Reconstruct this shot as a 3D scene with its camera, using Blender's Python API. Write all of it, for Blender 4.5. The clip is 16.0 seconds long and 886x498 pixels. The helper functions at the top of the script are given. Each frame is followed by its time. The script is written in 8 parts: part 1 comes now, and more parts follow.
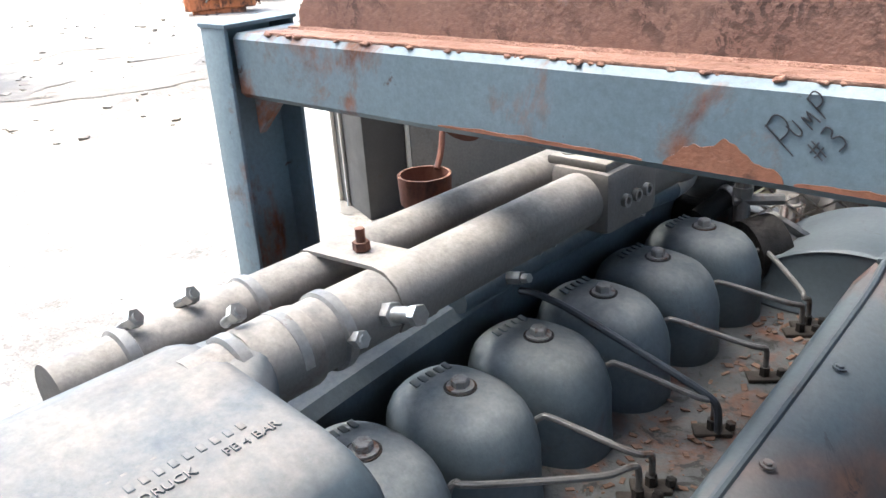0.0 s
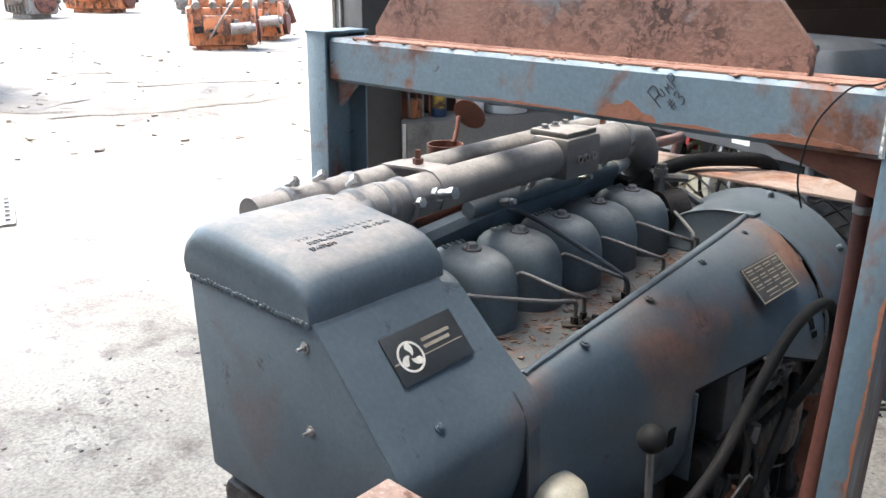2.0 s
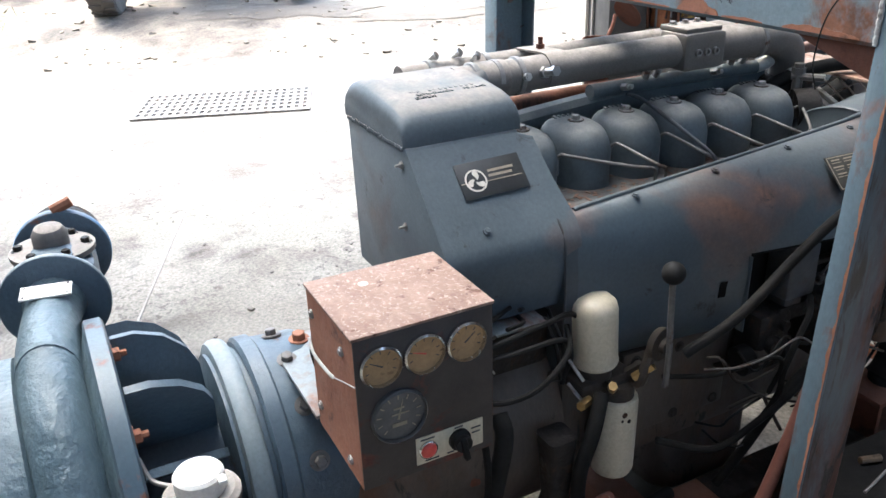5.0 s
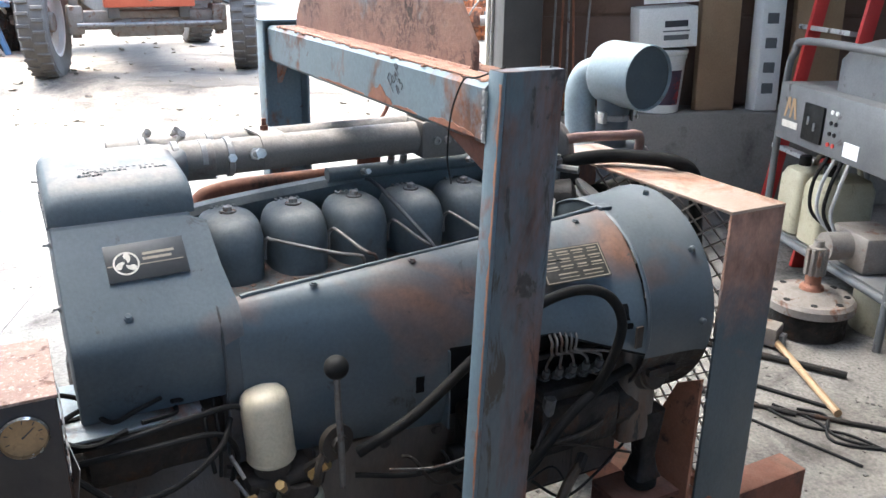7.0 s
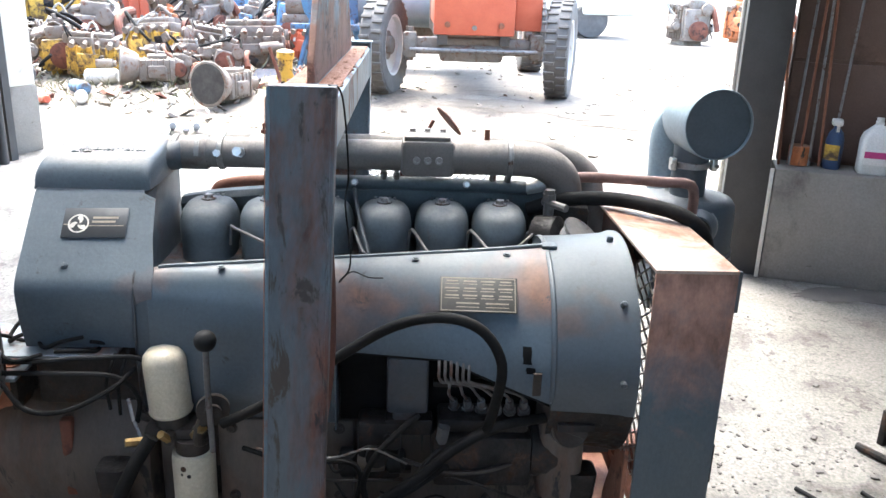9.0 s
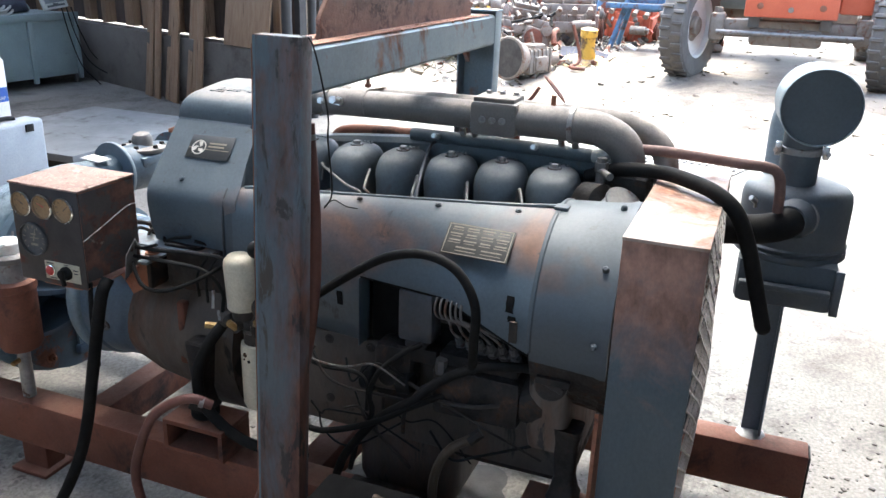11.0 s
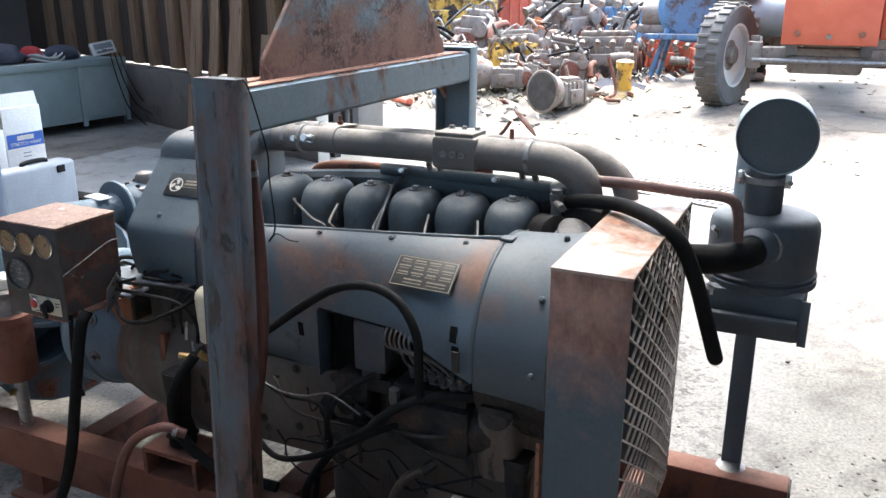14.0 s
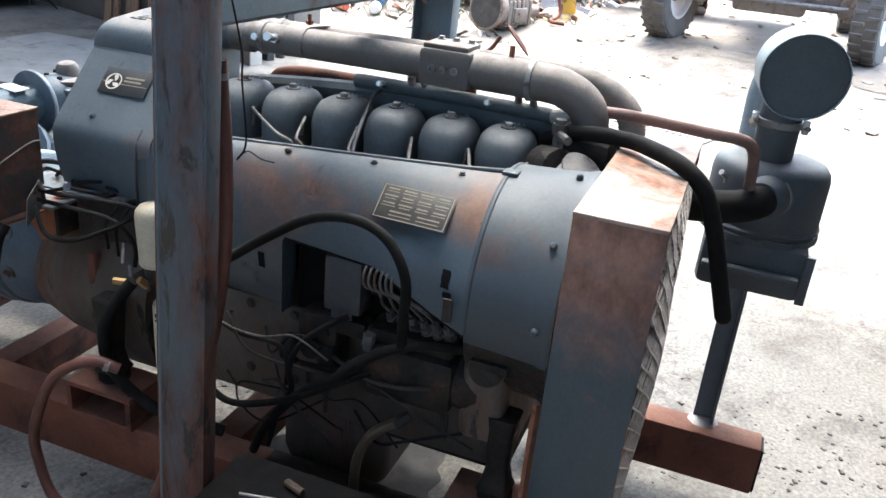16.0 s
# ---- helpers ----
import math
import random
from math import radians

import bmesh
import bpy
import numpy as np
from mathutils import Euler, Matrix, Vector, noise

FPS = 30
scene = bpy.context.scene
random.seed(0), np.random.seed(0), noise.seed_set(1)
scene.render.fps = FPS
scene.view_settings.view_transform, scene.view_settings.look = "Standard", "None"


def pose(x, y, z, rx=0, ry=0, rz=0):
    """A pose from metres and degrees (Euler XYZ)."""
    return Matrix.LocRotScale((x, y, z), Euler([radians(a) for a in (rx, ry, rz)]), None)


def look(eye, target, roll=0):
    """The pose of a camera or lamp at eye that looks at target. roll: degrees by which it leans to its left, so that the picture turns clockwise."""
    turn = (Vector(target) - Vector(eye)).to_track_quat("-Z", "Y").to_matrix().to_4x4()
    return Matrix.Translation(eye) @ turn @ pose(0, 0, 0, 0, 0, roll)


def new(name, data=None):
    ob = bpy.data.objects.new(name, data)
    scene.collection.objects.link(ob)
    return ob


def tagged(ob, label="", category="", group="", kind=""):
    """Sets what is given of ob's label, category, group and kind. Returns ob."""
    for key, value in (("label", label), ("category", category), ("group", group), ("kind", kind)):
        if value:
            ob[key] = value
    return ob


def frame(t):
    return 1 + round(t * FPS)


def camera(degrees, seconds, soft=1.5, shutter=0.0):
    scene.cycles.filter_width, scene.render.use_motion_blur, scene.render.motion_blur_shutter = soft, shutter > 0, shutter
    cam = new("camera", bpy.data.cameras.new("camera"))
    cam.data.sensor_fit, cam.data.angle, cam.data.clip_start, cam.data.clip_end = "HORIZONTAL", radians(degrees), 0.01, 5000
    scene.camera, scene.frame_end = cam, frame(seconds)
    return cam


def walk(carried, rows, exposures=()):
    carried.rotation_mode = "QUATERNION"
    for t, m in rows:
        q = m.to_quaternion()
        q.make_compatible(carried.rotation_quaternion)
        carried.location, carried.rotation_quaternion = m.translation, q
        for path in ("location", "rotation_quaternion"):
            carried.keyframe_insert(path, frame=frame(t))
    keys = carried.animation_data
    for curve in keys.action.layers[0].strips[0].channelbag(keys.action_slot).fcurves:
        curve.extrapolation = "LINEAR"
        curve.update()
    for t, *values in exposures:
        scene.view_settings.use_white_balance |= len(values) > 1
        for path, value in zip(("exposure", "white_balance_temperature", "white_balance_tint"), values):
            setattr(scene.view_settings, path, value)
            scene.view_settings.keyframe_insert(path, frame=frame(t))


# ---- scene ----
# ---- camera and walk ----
cam = camera(56.8, 16.0)
PATH = [
    (0, (0.485, -0.375, 1.434), (-0.801, 0.946, 0.659), -4.0),
    (0.5, (0.622, -0.433, 1.466), (-0.873, 0.719, 0.806), -2.7),
    (1, (0.73, -0.527, 1.486), (-0.748, 0.68, 0.886), -2.5),
    (1.5, (0.773, -0.714, 1.476), (-0.605, 0.595, 0.853), -1.1),
    (2, (0.826, -0.854, 1.436), (-0.439, 0.55, 0.779), 0.4),
    (2.5, (0.949, -0.906, 1.443), (-0.331, 0.483, 0.785), 2.3),
    (3, (1.077, -0.935, 1.41), (-0.364, 0.229, 0.656), -0.9),
    (5.5, (1.393, -0.802, 1.463), (-0.237, 0.005, 0.631), -1.7),
    (6, (1.459, -0.726, 1.463), (-0.158, 0.169, 0.699), -1.7),
    (6.5, (1.483, -0.551, 1.435), (-0.158, 0.35, 0.733), -0.7),
    (7, (1.529, -0.341, 1.46), (-0.133, 0.543, 0.785), 0.7),
    (7.5, (1.646, -0.154, 1.468), (-0.149, 0.449, 0.824), -0.6),
    (8, (1.746, 0.031, 1.469), (-0.1, 0.365, 0.774), -1.4),
    (8.5, (1.721, 0.251, 1.47), (-0.141, 0.581, 0.819), 3.3),
    (9, (1.789, 0.444, 1.461), (-0.112, 0.53, 0.846), 1.9),
    (9.5, (1.949, 0.621, 1.467), (0.1, 0.367, 0.746), 1.2),
    (12, (1.78, 1.257, 1.454), (0.048, 0.478, 0.825), 1.5),
    (12.5, (1.778, 1.281, 1.462), (0.055, 0.487, 0.828), 1.2),
    (13, (1.777, 1.301, 1.463), (0.034, 0.549, 0.833), 0.6),
    (13.5, (1.784, 1.31, 1.463), (0.052, 0.524, 0.843), -0.0),
    (14, (1.788, 1.31, 1.471), (0.064, 0.495, 0.866), 0.0),
    (14.5, (1.783, 1.303, 1.465), (0.088, 0.486, 0.788), -1.1),
    (15, (1.782, 1.281, 1.446), (0.108, 0.445, 0.738), -1.4),
    (15.5, (1.71, 1.191, 1.438), (0.06, 0.317, 0.721), 0.0),
    (16, (1.647, 1.09, 1.425), (-0.094, 0.497, 0.638), 5.6),
]
EXPOSURES = [(t, e, 6150, 4) for t, e in ((0.0, 3.4), (1.0, 3.55), (2.5, 3.25), (5.5, 3.36), (7.0, 3.58), (9.0, 3.9), (9.5, 3.82), (12.0, 3.58), (14.0, 3.4), (15.0, 3.33), (16.0, 3.5))]
walk(cam, [(t, look(eye, target, roll)) for t, eye, target, roll in PATH], EXPOSURES)

# ---- daylight: a bright hazy sky and a soft sun over the yard ----
SUN_UP, SUN_ROUND = 64.0, 200.0  # elevation, and bearing of the sun from +x, counter-clockwise
world = bpy.data.worlds.new("world")
world.use_nodes = True
scene.world = world
sky = world.node_tree.nodes.new("ShaderNodeTexSky")
sky.sky_type, sky.sun_disc = "NISHITA", False
sky.sun_elevation, sky.sun_rotation = radians(SUN_UP), radians(90 - SUN_ROUND)
sky.air_density, sky.dust_density = 1.0, 4.0
world.node_tree.links.new(sky.outputs[0], world.node_tree.nodes["Background"].inputs[0])
world.node_tree.nodes["Background"].inputs[1].default_value = 0.15
lamp = bpy.data.lights.new("sun", "SUN")
lamp.energy, lamp.angle, lamp.color = 0.9, radians(35), (1.0, 0.97, 0.93)
sun = new("sun", lamp)
a, b = radians(SUN_ROUND), radians(SUN_UP)
sun.matrix_world = look((20 * math.cos(a) * math.cos(b), 20 * math.sin(a) * math.cos(b), 20 * math.sin(b)), (0, 0, 0))

# ---- materials ----
def ramp(nt, fac, a, b, ca=(0, 0, 0, 1), cb=(1, 1, 1, 1)):
    r = nt.nodes.new("ShaderNodeValToRGB")
    r.color_ramp.elements[0].position, r.color_ramp.elements[1].position = a, b
    r.color_ramp.elements[0].color, r.color_ramp.elements[1].color = ca, cb
    nt.links.new(fac, r.inputs[0])
    return r.outputs[0]


def noise_tex(nt, where, scale, detail=6.0, rough=0.6, warp=0.0):
    n = nt.nodes.new("ShaderNodeTexNoise")
    n.inputs["Scale"].default_value, n.inputs["Detail"].default_value = scale, detail
    n.inputs["Roughness"].default_value, n.inputs["Distortion"].default_value = rough, warp
    nt.links.new(where, n.inputs["Vector"])
    return n.outputs["Fac"]


def blend(nt, fac, a, b):
    m = nt.nodes.new("ShaderNodeMix")
    m.data_type = "RGBA"
    for socket, v in ((m.inputs[0], fac), (m.inputs[6], a), (m.inputs[7], b)):
        if isinstance(v, (tuple, float, int)):
            socket.default_value = (*v, 1) if isinstance(v, tuple) else v
        else:
            nt.links.new(v, socket)
    return m.outputs[2]


def surface(name, c1, c2, scale=5.0, rough=(0.5, 0.75), metal=0.0, wear=None, wear_at=0.6, wear_scale=9.0, wear_soft=0.08,
            wear_rough=0.9, wear2=None, wear2_at=0.62, wear2_scale=22.0, dust=None, dust_at=(0.55, 1.0), dust_most=0.8,
            wear_detail=(10.0, 0.68), grain=0.15, grain_scale=140.0, relief=0.0, relief_scale=14.0, stretch=(1, 1, 1), zone=None, wear2_mask=0.0, speck=(0.86, 1.1)):
    """Two-tone base, patches of wear at two sizes, dust on upward faces, fine grain and coarse relief."""
    m = bpy.data.materials.new(name)
    m.use_nodes = True
    nt = m.node_tree
    p = nt.nodes["Principled BSDF"]
    tc = nt.nodes.new("ShaderNodeTexCoord")
    info = nt.nodes.new("ShaderNodeObjectInfo")
    shift = nt.nodes.new("ShaderNodeVectorMath")
    shift.operation = "MULTIPLY_ADD"
    shift.inputs[1].default_value = stretch
    nt.links.new(tc.outputs["Object"], shift.inputs[0])
    comb = nt.nodes.new("ShaderNodeCombineXYZ")
    mul = nt.nodes.new("ShaderNodeMath")
    mul.operation, mul.inputs[1].default_value = "MULTIPLY", 7.3
    nt.links.new(info.outputs["Random"], mul.inputs[0])
    nt.links.new(mul.outputs[0], comb.inputs[0])
    nt.links.new(comb.outputs[0], shift.inputs[2])
    where = shift.outputs[0]
    base = blend(nt, ramp(nt, noise_tex(nt, where, scale, 8.0, 0.65), 0.32, 0.68), c1, c2)
    fine = noise_tex(nt, where, grain_scale, 3.0, 0.7)
    height = fine
    rough_out = ramp(nt, noise_tex(nt, where, scale * 2.3), 0.3, 0.7, (rough[0],) * 3 + (1,), (rough[1],) * 3 + (1,))
    metal_fac = None
    if wear:
        patch = noise_tex(nt, where, wear_scale, *wear_detail, 0.4)
        if zone:  # the paint has come off more on one end of the thing: axis, middle, strength
            cut = nt.nodes.new("ShaderNodeSeparateXYZ")
            nt.links.new(tc.outputs["Object"], cut.inputs[0])
            lean = nt.nodes.new("ShaderNodeMapRange")
            lean.inputs[1].default_value, lean.inputs[2].default_value = zone[1] - 0.12, zone[1] + 0.12
            lean.inputs[3].default_value, lean.inputs[4].default_value = -zone[2], zone[2]
            nt.links.new(cut.outputs[zone[0]], lean.inputs[0])
            add = nt.nodes.new("ShaderNodeMath")
            add.operation = "ADD"
            nt.links.new(patch, add.inputs[0])
            nt.links.new(lean.outputs[0], add.inputs[1])
            patch = add.outputs[0]
        w = ramp(nt, patch, wear_at, wear_at + wear_soft)
        tone = blend(nt, ramp(nt, noise_tex(nt, where, wear_scale * 4), 0.35, 0.65), wear, tuple(0.45 * v for v in wear))
        base = blend(nt, w, base, tone)
        rough_out = blend(nt, w, rough_out, (wear_rough,) * 3)
        metal_fac = w
    if wear2:
        w = ramp(nt, noise_tex(nt, where, wear2_scale, 8.0, 0.7, 0.6), wear2_at, wear2_at + 0.05)
        if wear2_mask:  # pits in clusters
            both = nt.nodes.new("ShaderNodeMath")
            both.operation = "MULTIPLY"
            nt.links.new(w, both.inputs[0])
            nt.links.new(ramp(nt, noise_tex(nt, where, wear2_mask, 4.0, 0.6), 0.45, 0.62), both.inputs[1])
            w = both.outputs[0]
        base = blend(nt, w, base, wear2)
    if dust:
        geo = nt.nodes.new("ShaderNodeNewGeometry")
        sep = nt.nodes.new("ShaderNodeSeparateXYZ")
        nt.links.new(geo.outputs["Normal"], sep.inputs[0])
        up = ramp(nt, sep.outputs[2], *dust_at, (0, 0, 0, 1), (dust_most,) * 3 + (1,))
        cut = nt.nodes.new("ShaderNodeMath")
        cut.operation = "MULTIPLY"
        nt.links.new(up, cut.inputs[0])
        nt.links.new(ramp(nt, noise_tex(nt, where, scale * 3, 9.0, 0.7), 0.25, 0.6), cut.inputs[1])
        base = blend(nt, cut.outputs[0], base, dust)
        rough_out = blend(nt, cut.outputs[0], rough_out, (0.95,) * 3)
    dots = ramp(nt, fine, 0.3, 0.7, (speck[0],) * 3 + (1,), (speck[1],) * 3 + (1,))
    tint = nt.nodes.new("ShaderNodeMix")
    tint.data_type, tint.blend_type = "RGBA", "MULTIPLY"
    tint.inputs[0].default_value = 1.0
    nt.links.new(base, tint.inputs[6])
    nt.links.new(dots, tint.inputs[7])
    nt.links.new(tint.outputs[2], p.inputs["Base Color"])
    nt.links.new(rough_out, p.inputs["Roughness"])
    p.inputs["Metallic"].default_value = metal
    if metal and metal_fac is not None:
        inv = nt.nodes.new("ShaderNodeMath")
        inv.operation, inv.inputs[0].default_value = "MULTIPLY_ADD", metal
        nt.links.new(metal_fac, inv.inputs[0])
        inv.inputs[1].default_value, inv.inputs[2].default_value = -metal, metal
        nt.links.new(inv.outputs[0], p.inputs["Metallic"])
    bump = nt.nodes.new("ShaderNodeBump")
    bump.inputs["Strength"].default_value, bump.inputs["Distance"].default_value = grain, 0.002
    nt.links.new(height, bump.inputs["Height"])
    out = bump.outputs[0]
    if relief:
        big = nt.nodes.new("ShaderNodeBump")
        big.inputs["Strength"].default_value, big.inputs["Distance"].default_value = relief, 0.02
        nt.links.new(noise_tex(nt, where, relief_scale, 7.0, 0.6), big.inputs["Height"])
        nt.links.new(out, big.inputs["Normal"])
        out = big.outputs[0]
    nt.links.new(out, p.inputs["Normal"])
    return m


RUST = (0.21, 0.085, 0.045)
M = {
    "cowl_blue": surface("cowl_blue", (0.043, 0.060, 0.072), (0.061, 0.079, 0.092), 3.0, (0.36, 0.55), wear=(0.24, 0.108, 0.058), zone=(2, 0.72, 0.08), wear_at=0.52, wear_scale=4.0, wear_soft=0.22, wear_detail=(4.0, 0.5), wear_rough=0.6, wear2=(0.026, 0.027, 0.029), wear2_at=0.62, wear2_scale=12, dust=(0.15, 0.145, 0.14), dust_most=0.4, grain=0.08, relief=0.05, relief_scale=5),
    # its dust tone also puts light from above into the upward faces
    "cowl_plain": surface("cowl_plain", (0.036, 0.047, 0.055), (0.050, 0.062, 0.071), 3.0, (0.4, 0.6), wear=(0.14, 0.075, 0.052), wear_at=0.58, wear_scale=5.0, wear_soft=0.22, wear_detail=(4.0, 0.5), wear2=(0.024, 0.024, 0.026), wear2_at=0.62, wear2_scale=14, dust=(0.13, 0.14, 0.145), dust_most=0.4, grain=0.1),
    "shroud_grey": surface("shroud_grey", (0.054, 0.071, 0.083), (0.080, 0.100, 0.114), 4.0, (0.48, 0.7), wear=(0.17, 0.105, 0.078), wear_at=0.56, wear_scale=4.0, wear_soft=0.24, wear_detail=(4.0, 0.5), wear2=(0.035, 0.036, 0.038), wear2_at=0.62, wear2_scale=11, dust=(0.30, 0.26, 0.225), dust_at=(0.75, 1.0), dust_most=0.8, grain=0.2, relief=0.05, relief_scale=6),
    "cover_grey": surface("cover_grey", (0.055, 0.069, 0.076), (0.080, 0.095, 0.103), 9.0, (0.5, 0.72), wear=(0.12, 0.07, 0.05), wear_at=0.60, wear_scale=11.0, wear_soft=0.2, dust=(0.23, 0.225, 0.21), dust_at=(0.35, 0.95), dust_most=0.6, grain=0.2),
    "pipe_grey": surface("pipe_grey", (0.105, 0.096, 0.088), (0.145, 0.130, 0.117), 7.0, (0.5, 0.75), wear=(0.15, 0.09, 0.066), wear_at=0.58,
                         wear_scale=8.0, wear_soft=0.18, wear2=(0.06, 0.052, 0.046), wear2_at=0.66, wear2_scale=26, dust=(0.37, 0.325, 0.285), dust_at=(0.15, 0.75), dust_most=0.85, grain=0.25, grain_scale=220),
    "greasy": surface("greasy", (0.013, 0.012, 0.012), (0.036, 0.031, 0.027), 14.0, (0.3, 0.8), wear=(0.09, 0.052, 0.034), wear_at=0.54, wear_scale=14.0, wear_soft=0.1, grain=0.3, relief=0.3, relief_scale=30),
    "greasy_blue": surface("greasy_blue", (0.026, 0.031, 0.036), (0.047, 0.053, 0.060), 8.0, (0.4, 0.7), wear=(0.07, 0.043, 0.032), wear_at=0.52, wear_scale=9.0, wear_soft=0.2, grain=0.2),
    "greasy_brown": surface("greasy_brown", (0.022, 0.019, 0.017), (0.056, 0.046, 0.038), 9.0, (0.4, 0.75), wear=(0.11, 0.064, 0.042), wear_at=0.55, wear_scale=7.0, wear_soft=0.2, grain=0.3),
    "housing_grime": surface("housing_grime", (0.053, 0.042, 0.034), (0.10, 0.078, 0.06), 6.0, (0.45, 0.8), wear=(0.14, 0.072, 0.043), wear_at=0.52, wear_scale=5.0, wear_soft=0.2, wear2=(0.017, 0.015, 0.014), wear2_at=0.58, wear2_scale=12, stretch=(1, 1, 0.4), grain=0.3),
    "line_brown": surface("line_brown", (0.075, 0.070, 0.066), (0.14, 0.13, 0.122), 14.0, (0.4, 0.65), metal=0.2, wear=(0.11, 0.06, 0.042), wear_at=0.55, wear_scale=18, grain=0.2),
    "pump_flaked": surface("pump_flaked", (0.05, 0.08, 0.105), (0.075, 0.11, 0.135), 5.0, (0.35, 0.55), wear=(0.24, 0.105, 0.07), wear_at=0.52, wear_scale=11.0, grain=0.25),
    "pump_cast": surface("pump_cast", (0.070, 0.108, 0.130), (0.105, 0.148, 0.170), 5.0, (0.3, 0.5), wear=(0.20, 0.10, 0.065), wear_at=0.66, wear_scale=9.0, grain=0.25, relief=0.7, relief_scale=16),
    "deck": surface("deck", (0.045, 0.05, 0.052), (0.085, 0.082, 0.076), 10.0, (0.6, 0.85), wear=(0.13, 0.06, 0.037), wear_at=0.5, wear_scale=13.0, wear_soft=0.12, wear2=(0.022, 0.02, 0.018), wear2_at=0.56, wear2_scale=30, grain=0.4),
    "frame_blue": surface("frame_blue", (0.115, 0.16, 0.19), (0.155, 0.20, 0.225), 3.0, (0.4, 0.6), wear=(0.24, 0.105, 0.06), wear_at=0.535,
                          wear_scale=5.5, wear_soft=0.1, wear2=(0.06, 0.03, 0.022), wear2_at=0.66, wear2_scale=30, grain=0.2),
    # near post in two tones of the frame's blue: flange paler, side face darker
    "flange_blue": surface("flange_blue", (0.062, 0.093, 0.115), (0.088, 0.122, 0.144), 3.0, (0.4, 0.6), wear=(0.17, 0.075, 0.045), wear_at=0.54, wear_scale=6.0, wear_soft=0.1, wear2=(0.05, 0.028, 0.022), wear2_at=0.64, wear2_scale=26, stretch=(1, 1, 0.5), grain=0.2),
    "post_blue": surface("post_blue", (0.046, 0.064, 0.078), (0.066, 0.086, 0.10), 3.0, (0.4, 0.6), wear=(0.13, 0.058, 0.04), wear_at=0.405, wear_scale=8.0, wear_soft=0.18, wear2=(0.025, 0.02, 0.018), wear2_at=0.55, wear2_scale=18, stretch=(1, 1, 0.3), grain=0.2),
    "lift_plate": surface("lift_plate", (0.27, 0.15, 0.11), (0.20, 0.105, 0.077), 7.0, (0.75, 0.95), wear=(0.19, 0.24, 0.275), wear_at=0.50, zone=(2, 1.385, 0.13), wear_scale=4.5, wear_soft=0.12, wear_rough=0.6, wear2=(0.055, 0.03, 0.025), wear2_at=0.48, wear2_scale=60, wear2_mask=6.0, grain=0.6, relief=0.07, relief_scale=60),
    "scale_rust": surface("scale_rust", (0.36, 0.20, 0.145), (0.25, 0.12, 0.08), 30.0, (0.85, 0.98), grain=0.7, relief=0.6, relief_scale=60),
    "flake": surface("flake", (0.08, 0.043, 0.028), (0.15, 0.085, 0.055), 30.0, (0.8, 0.95), grain=0.4),
    "rust": surface("rust", (0.20, 0.075, 0.04), (0.28, 0.12, 0.07), 7.0, (0.7, 0.95), wear=(0.085, 0.04, 0.03), wear_at=0.58, wear_scale=12.0,
                    grain=0.4, relief=0.2, relief_scale=40),
    "rust_top": surface("rust_top", (0.17, 0.10, 0.075), (0.25, 0.168, 0.135), 16.0, (0.7, 0.9), wear=(0.13, 0.062, 0.042), wear_at=0.58, wear_scale=26.0, wear2=(0.31, 0.24, 0.20), wear2_at=0.55, wear2_scale=130, grain=0.6, relief=0.1, relief_scale=90),
    "skid_rust": surface("skid_rust", (0.105, 0.034, 0.019), (0.16, 0.054, 0.029), 5.0, (0.7, 0.95), wear=(0.032, 0.019, 0.015), wear_at=0.52, wear_scale=6.0, wear_soft=0.15, dust=(0.22, 0.12, 0.08), dust_at=(0.7, 1.0), dust_most=0.55, grain=0.4, relief=0.2),
    "guard_paint": surface("guard_paint", (0.036, 0.055, 0.067), (0.058, 0.08, 0.093), 3.0, (0.42, 0.62), wear=(0.29, 0.155, 0.112), wear_at=0.48, zone=(2, 0.50, 0.15), wear_scale=5.0, wear_soft=0.2, wear2=(0.03, 0.03, 0.03), wear2_at=0.66, wear2_scale=15, stretch=(1, 1, 0.6), grain=0.25),
    "guard_top": surface("guard_top", (0.24, 0.175, 0.135), (0.31, 0.235, 0.19), 5.0, (0.45, 0.7), wear=(0.25, 0.115, 0.065), wear_at=0.52, wear_scale=6.0, wear_soft=0.14, wear2=(0.13, 0.085, 0.062), wear2_at=0.64, wear2_scale=24, grain=0.25),
    # black for oily grime, and for the shade painted in under the cowl
    "grime_and_shade": surface("grime_and_shade", (0.004, 0.004, 0.0045), (0.010, 0.0095, 0.009), 12.0, (0.8, 0.97), grain=0.3),
    "mesh_steel": surface("mesh_steel", (0.30, 0.265, 0.235), (0.42, 0.38, 0.34), 20.0, (0.3, 0.5), metal=0.7, wear=(0.15, 0.07, 0.04), wear_at=0.56, wear_scale=20, grain=0.1),
    "cleaner_grey": surface("cleaner_grey", (0.042, 0.053, 0.061), (0.060, 0.072, 0.080), 6.0, (0.45, 0.6), dust=(0.24, 0.235, 0.22), dust_most=0.5, grain=0.1),
    "strut_grey": surface("strut_grey", (0.075, 0.095, 0.108), (0.10, 0.12, 0.132), 6.0, (0.45, 0.6), wear=(0.10, 0.065, 0.05), wear_at=0.62, wear_scale=9, grain=0.1),
    "cap_blue": surface("cap_blue", (0.15, 0.19, 0.21), (0.19, 0.235, 0.255), 6.0, (0.42, 0.6), dust=(0.34, 0.35, 0.35), dust_most=0.4, grain=0.1),
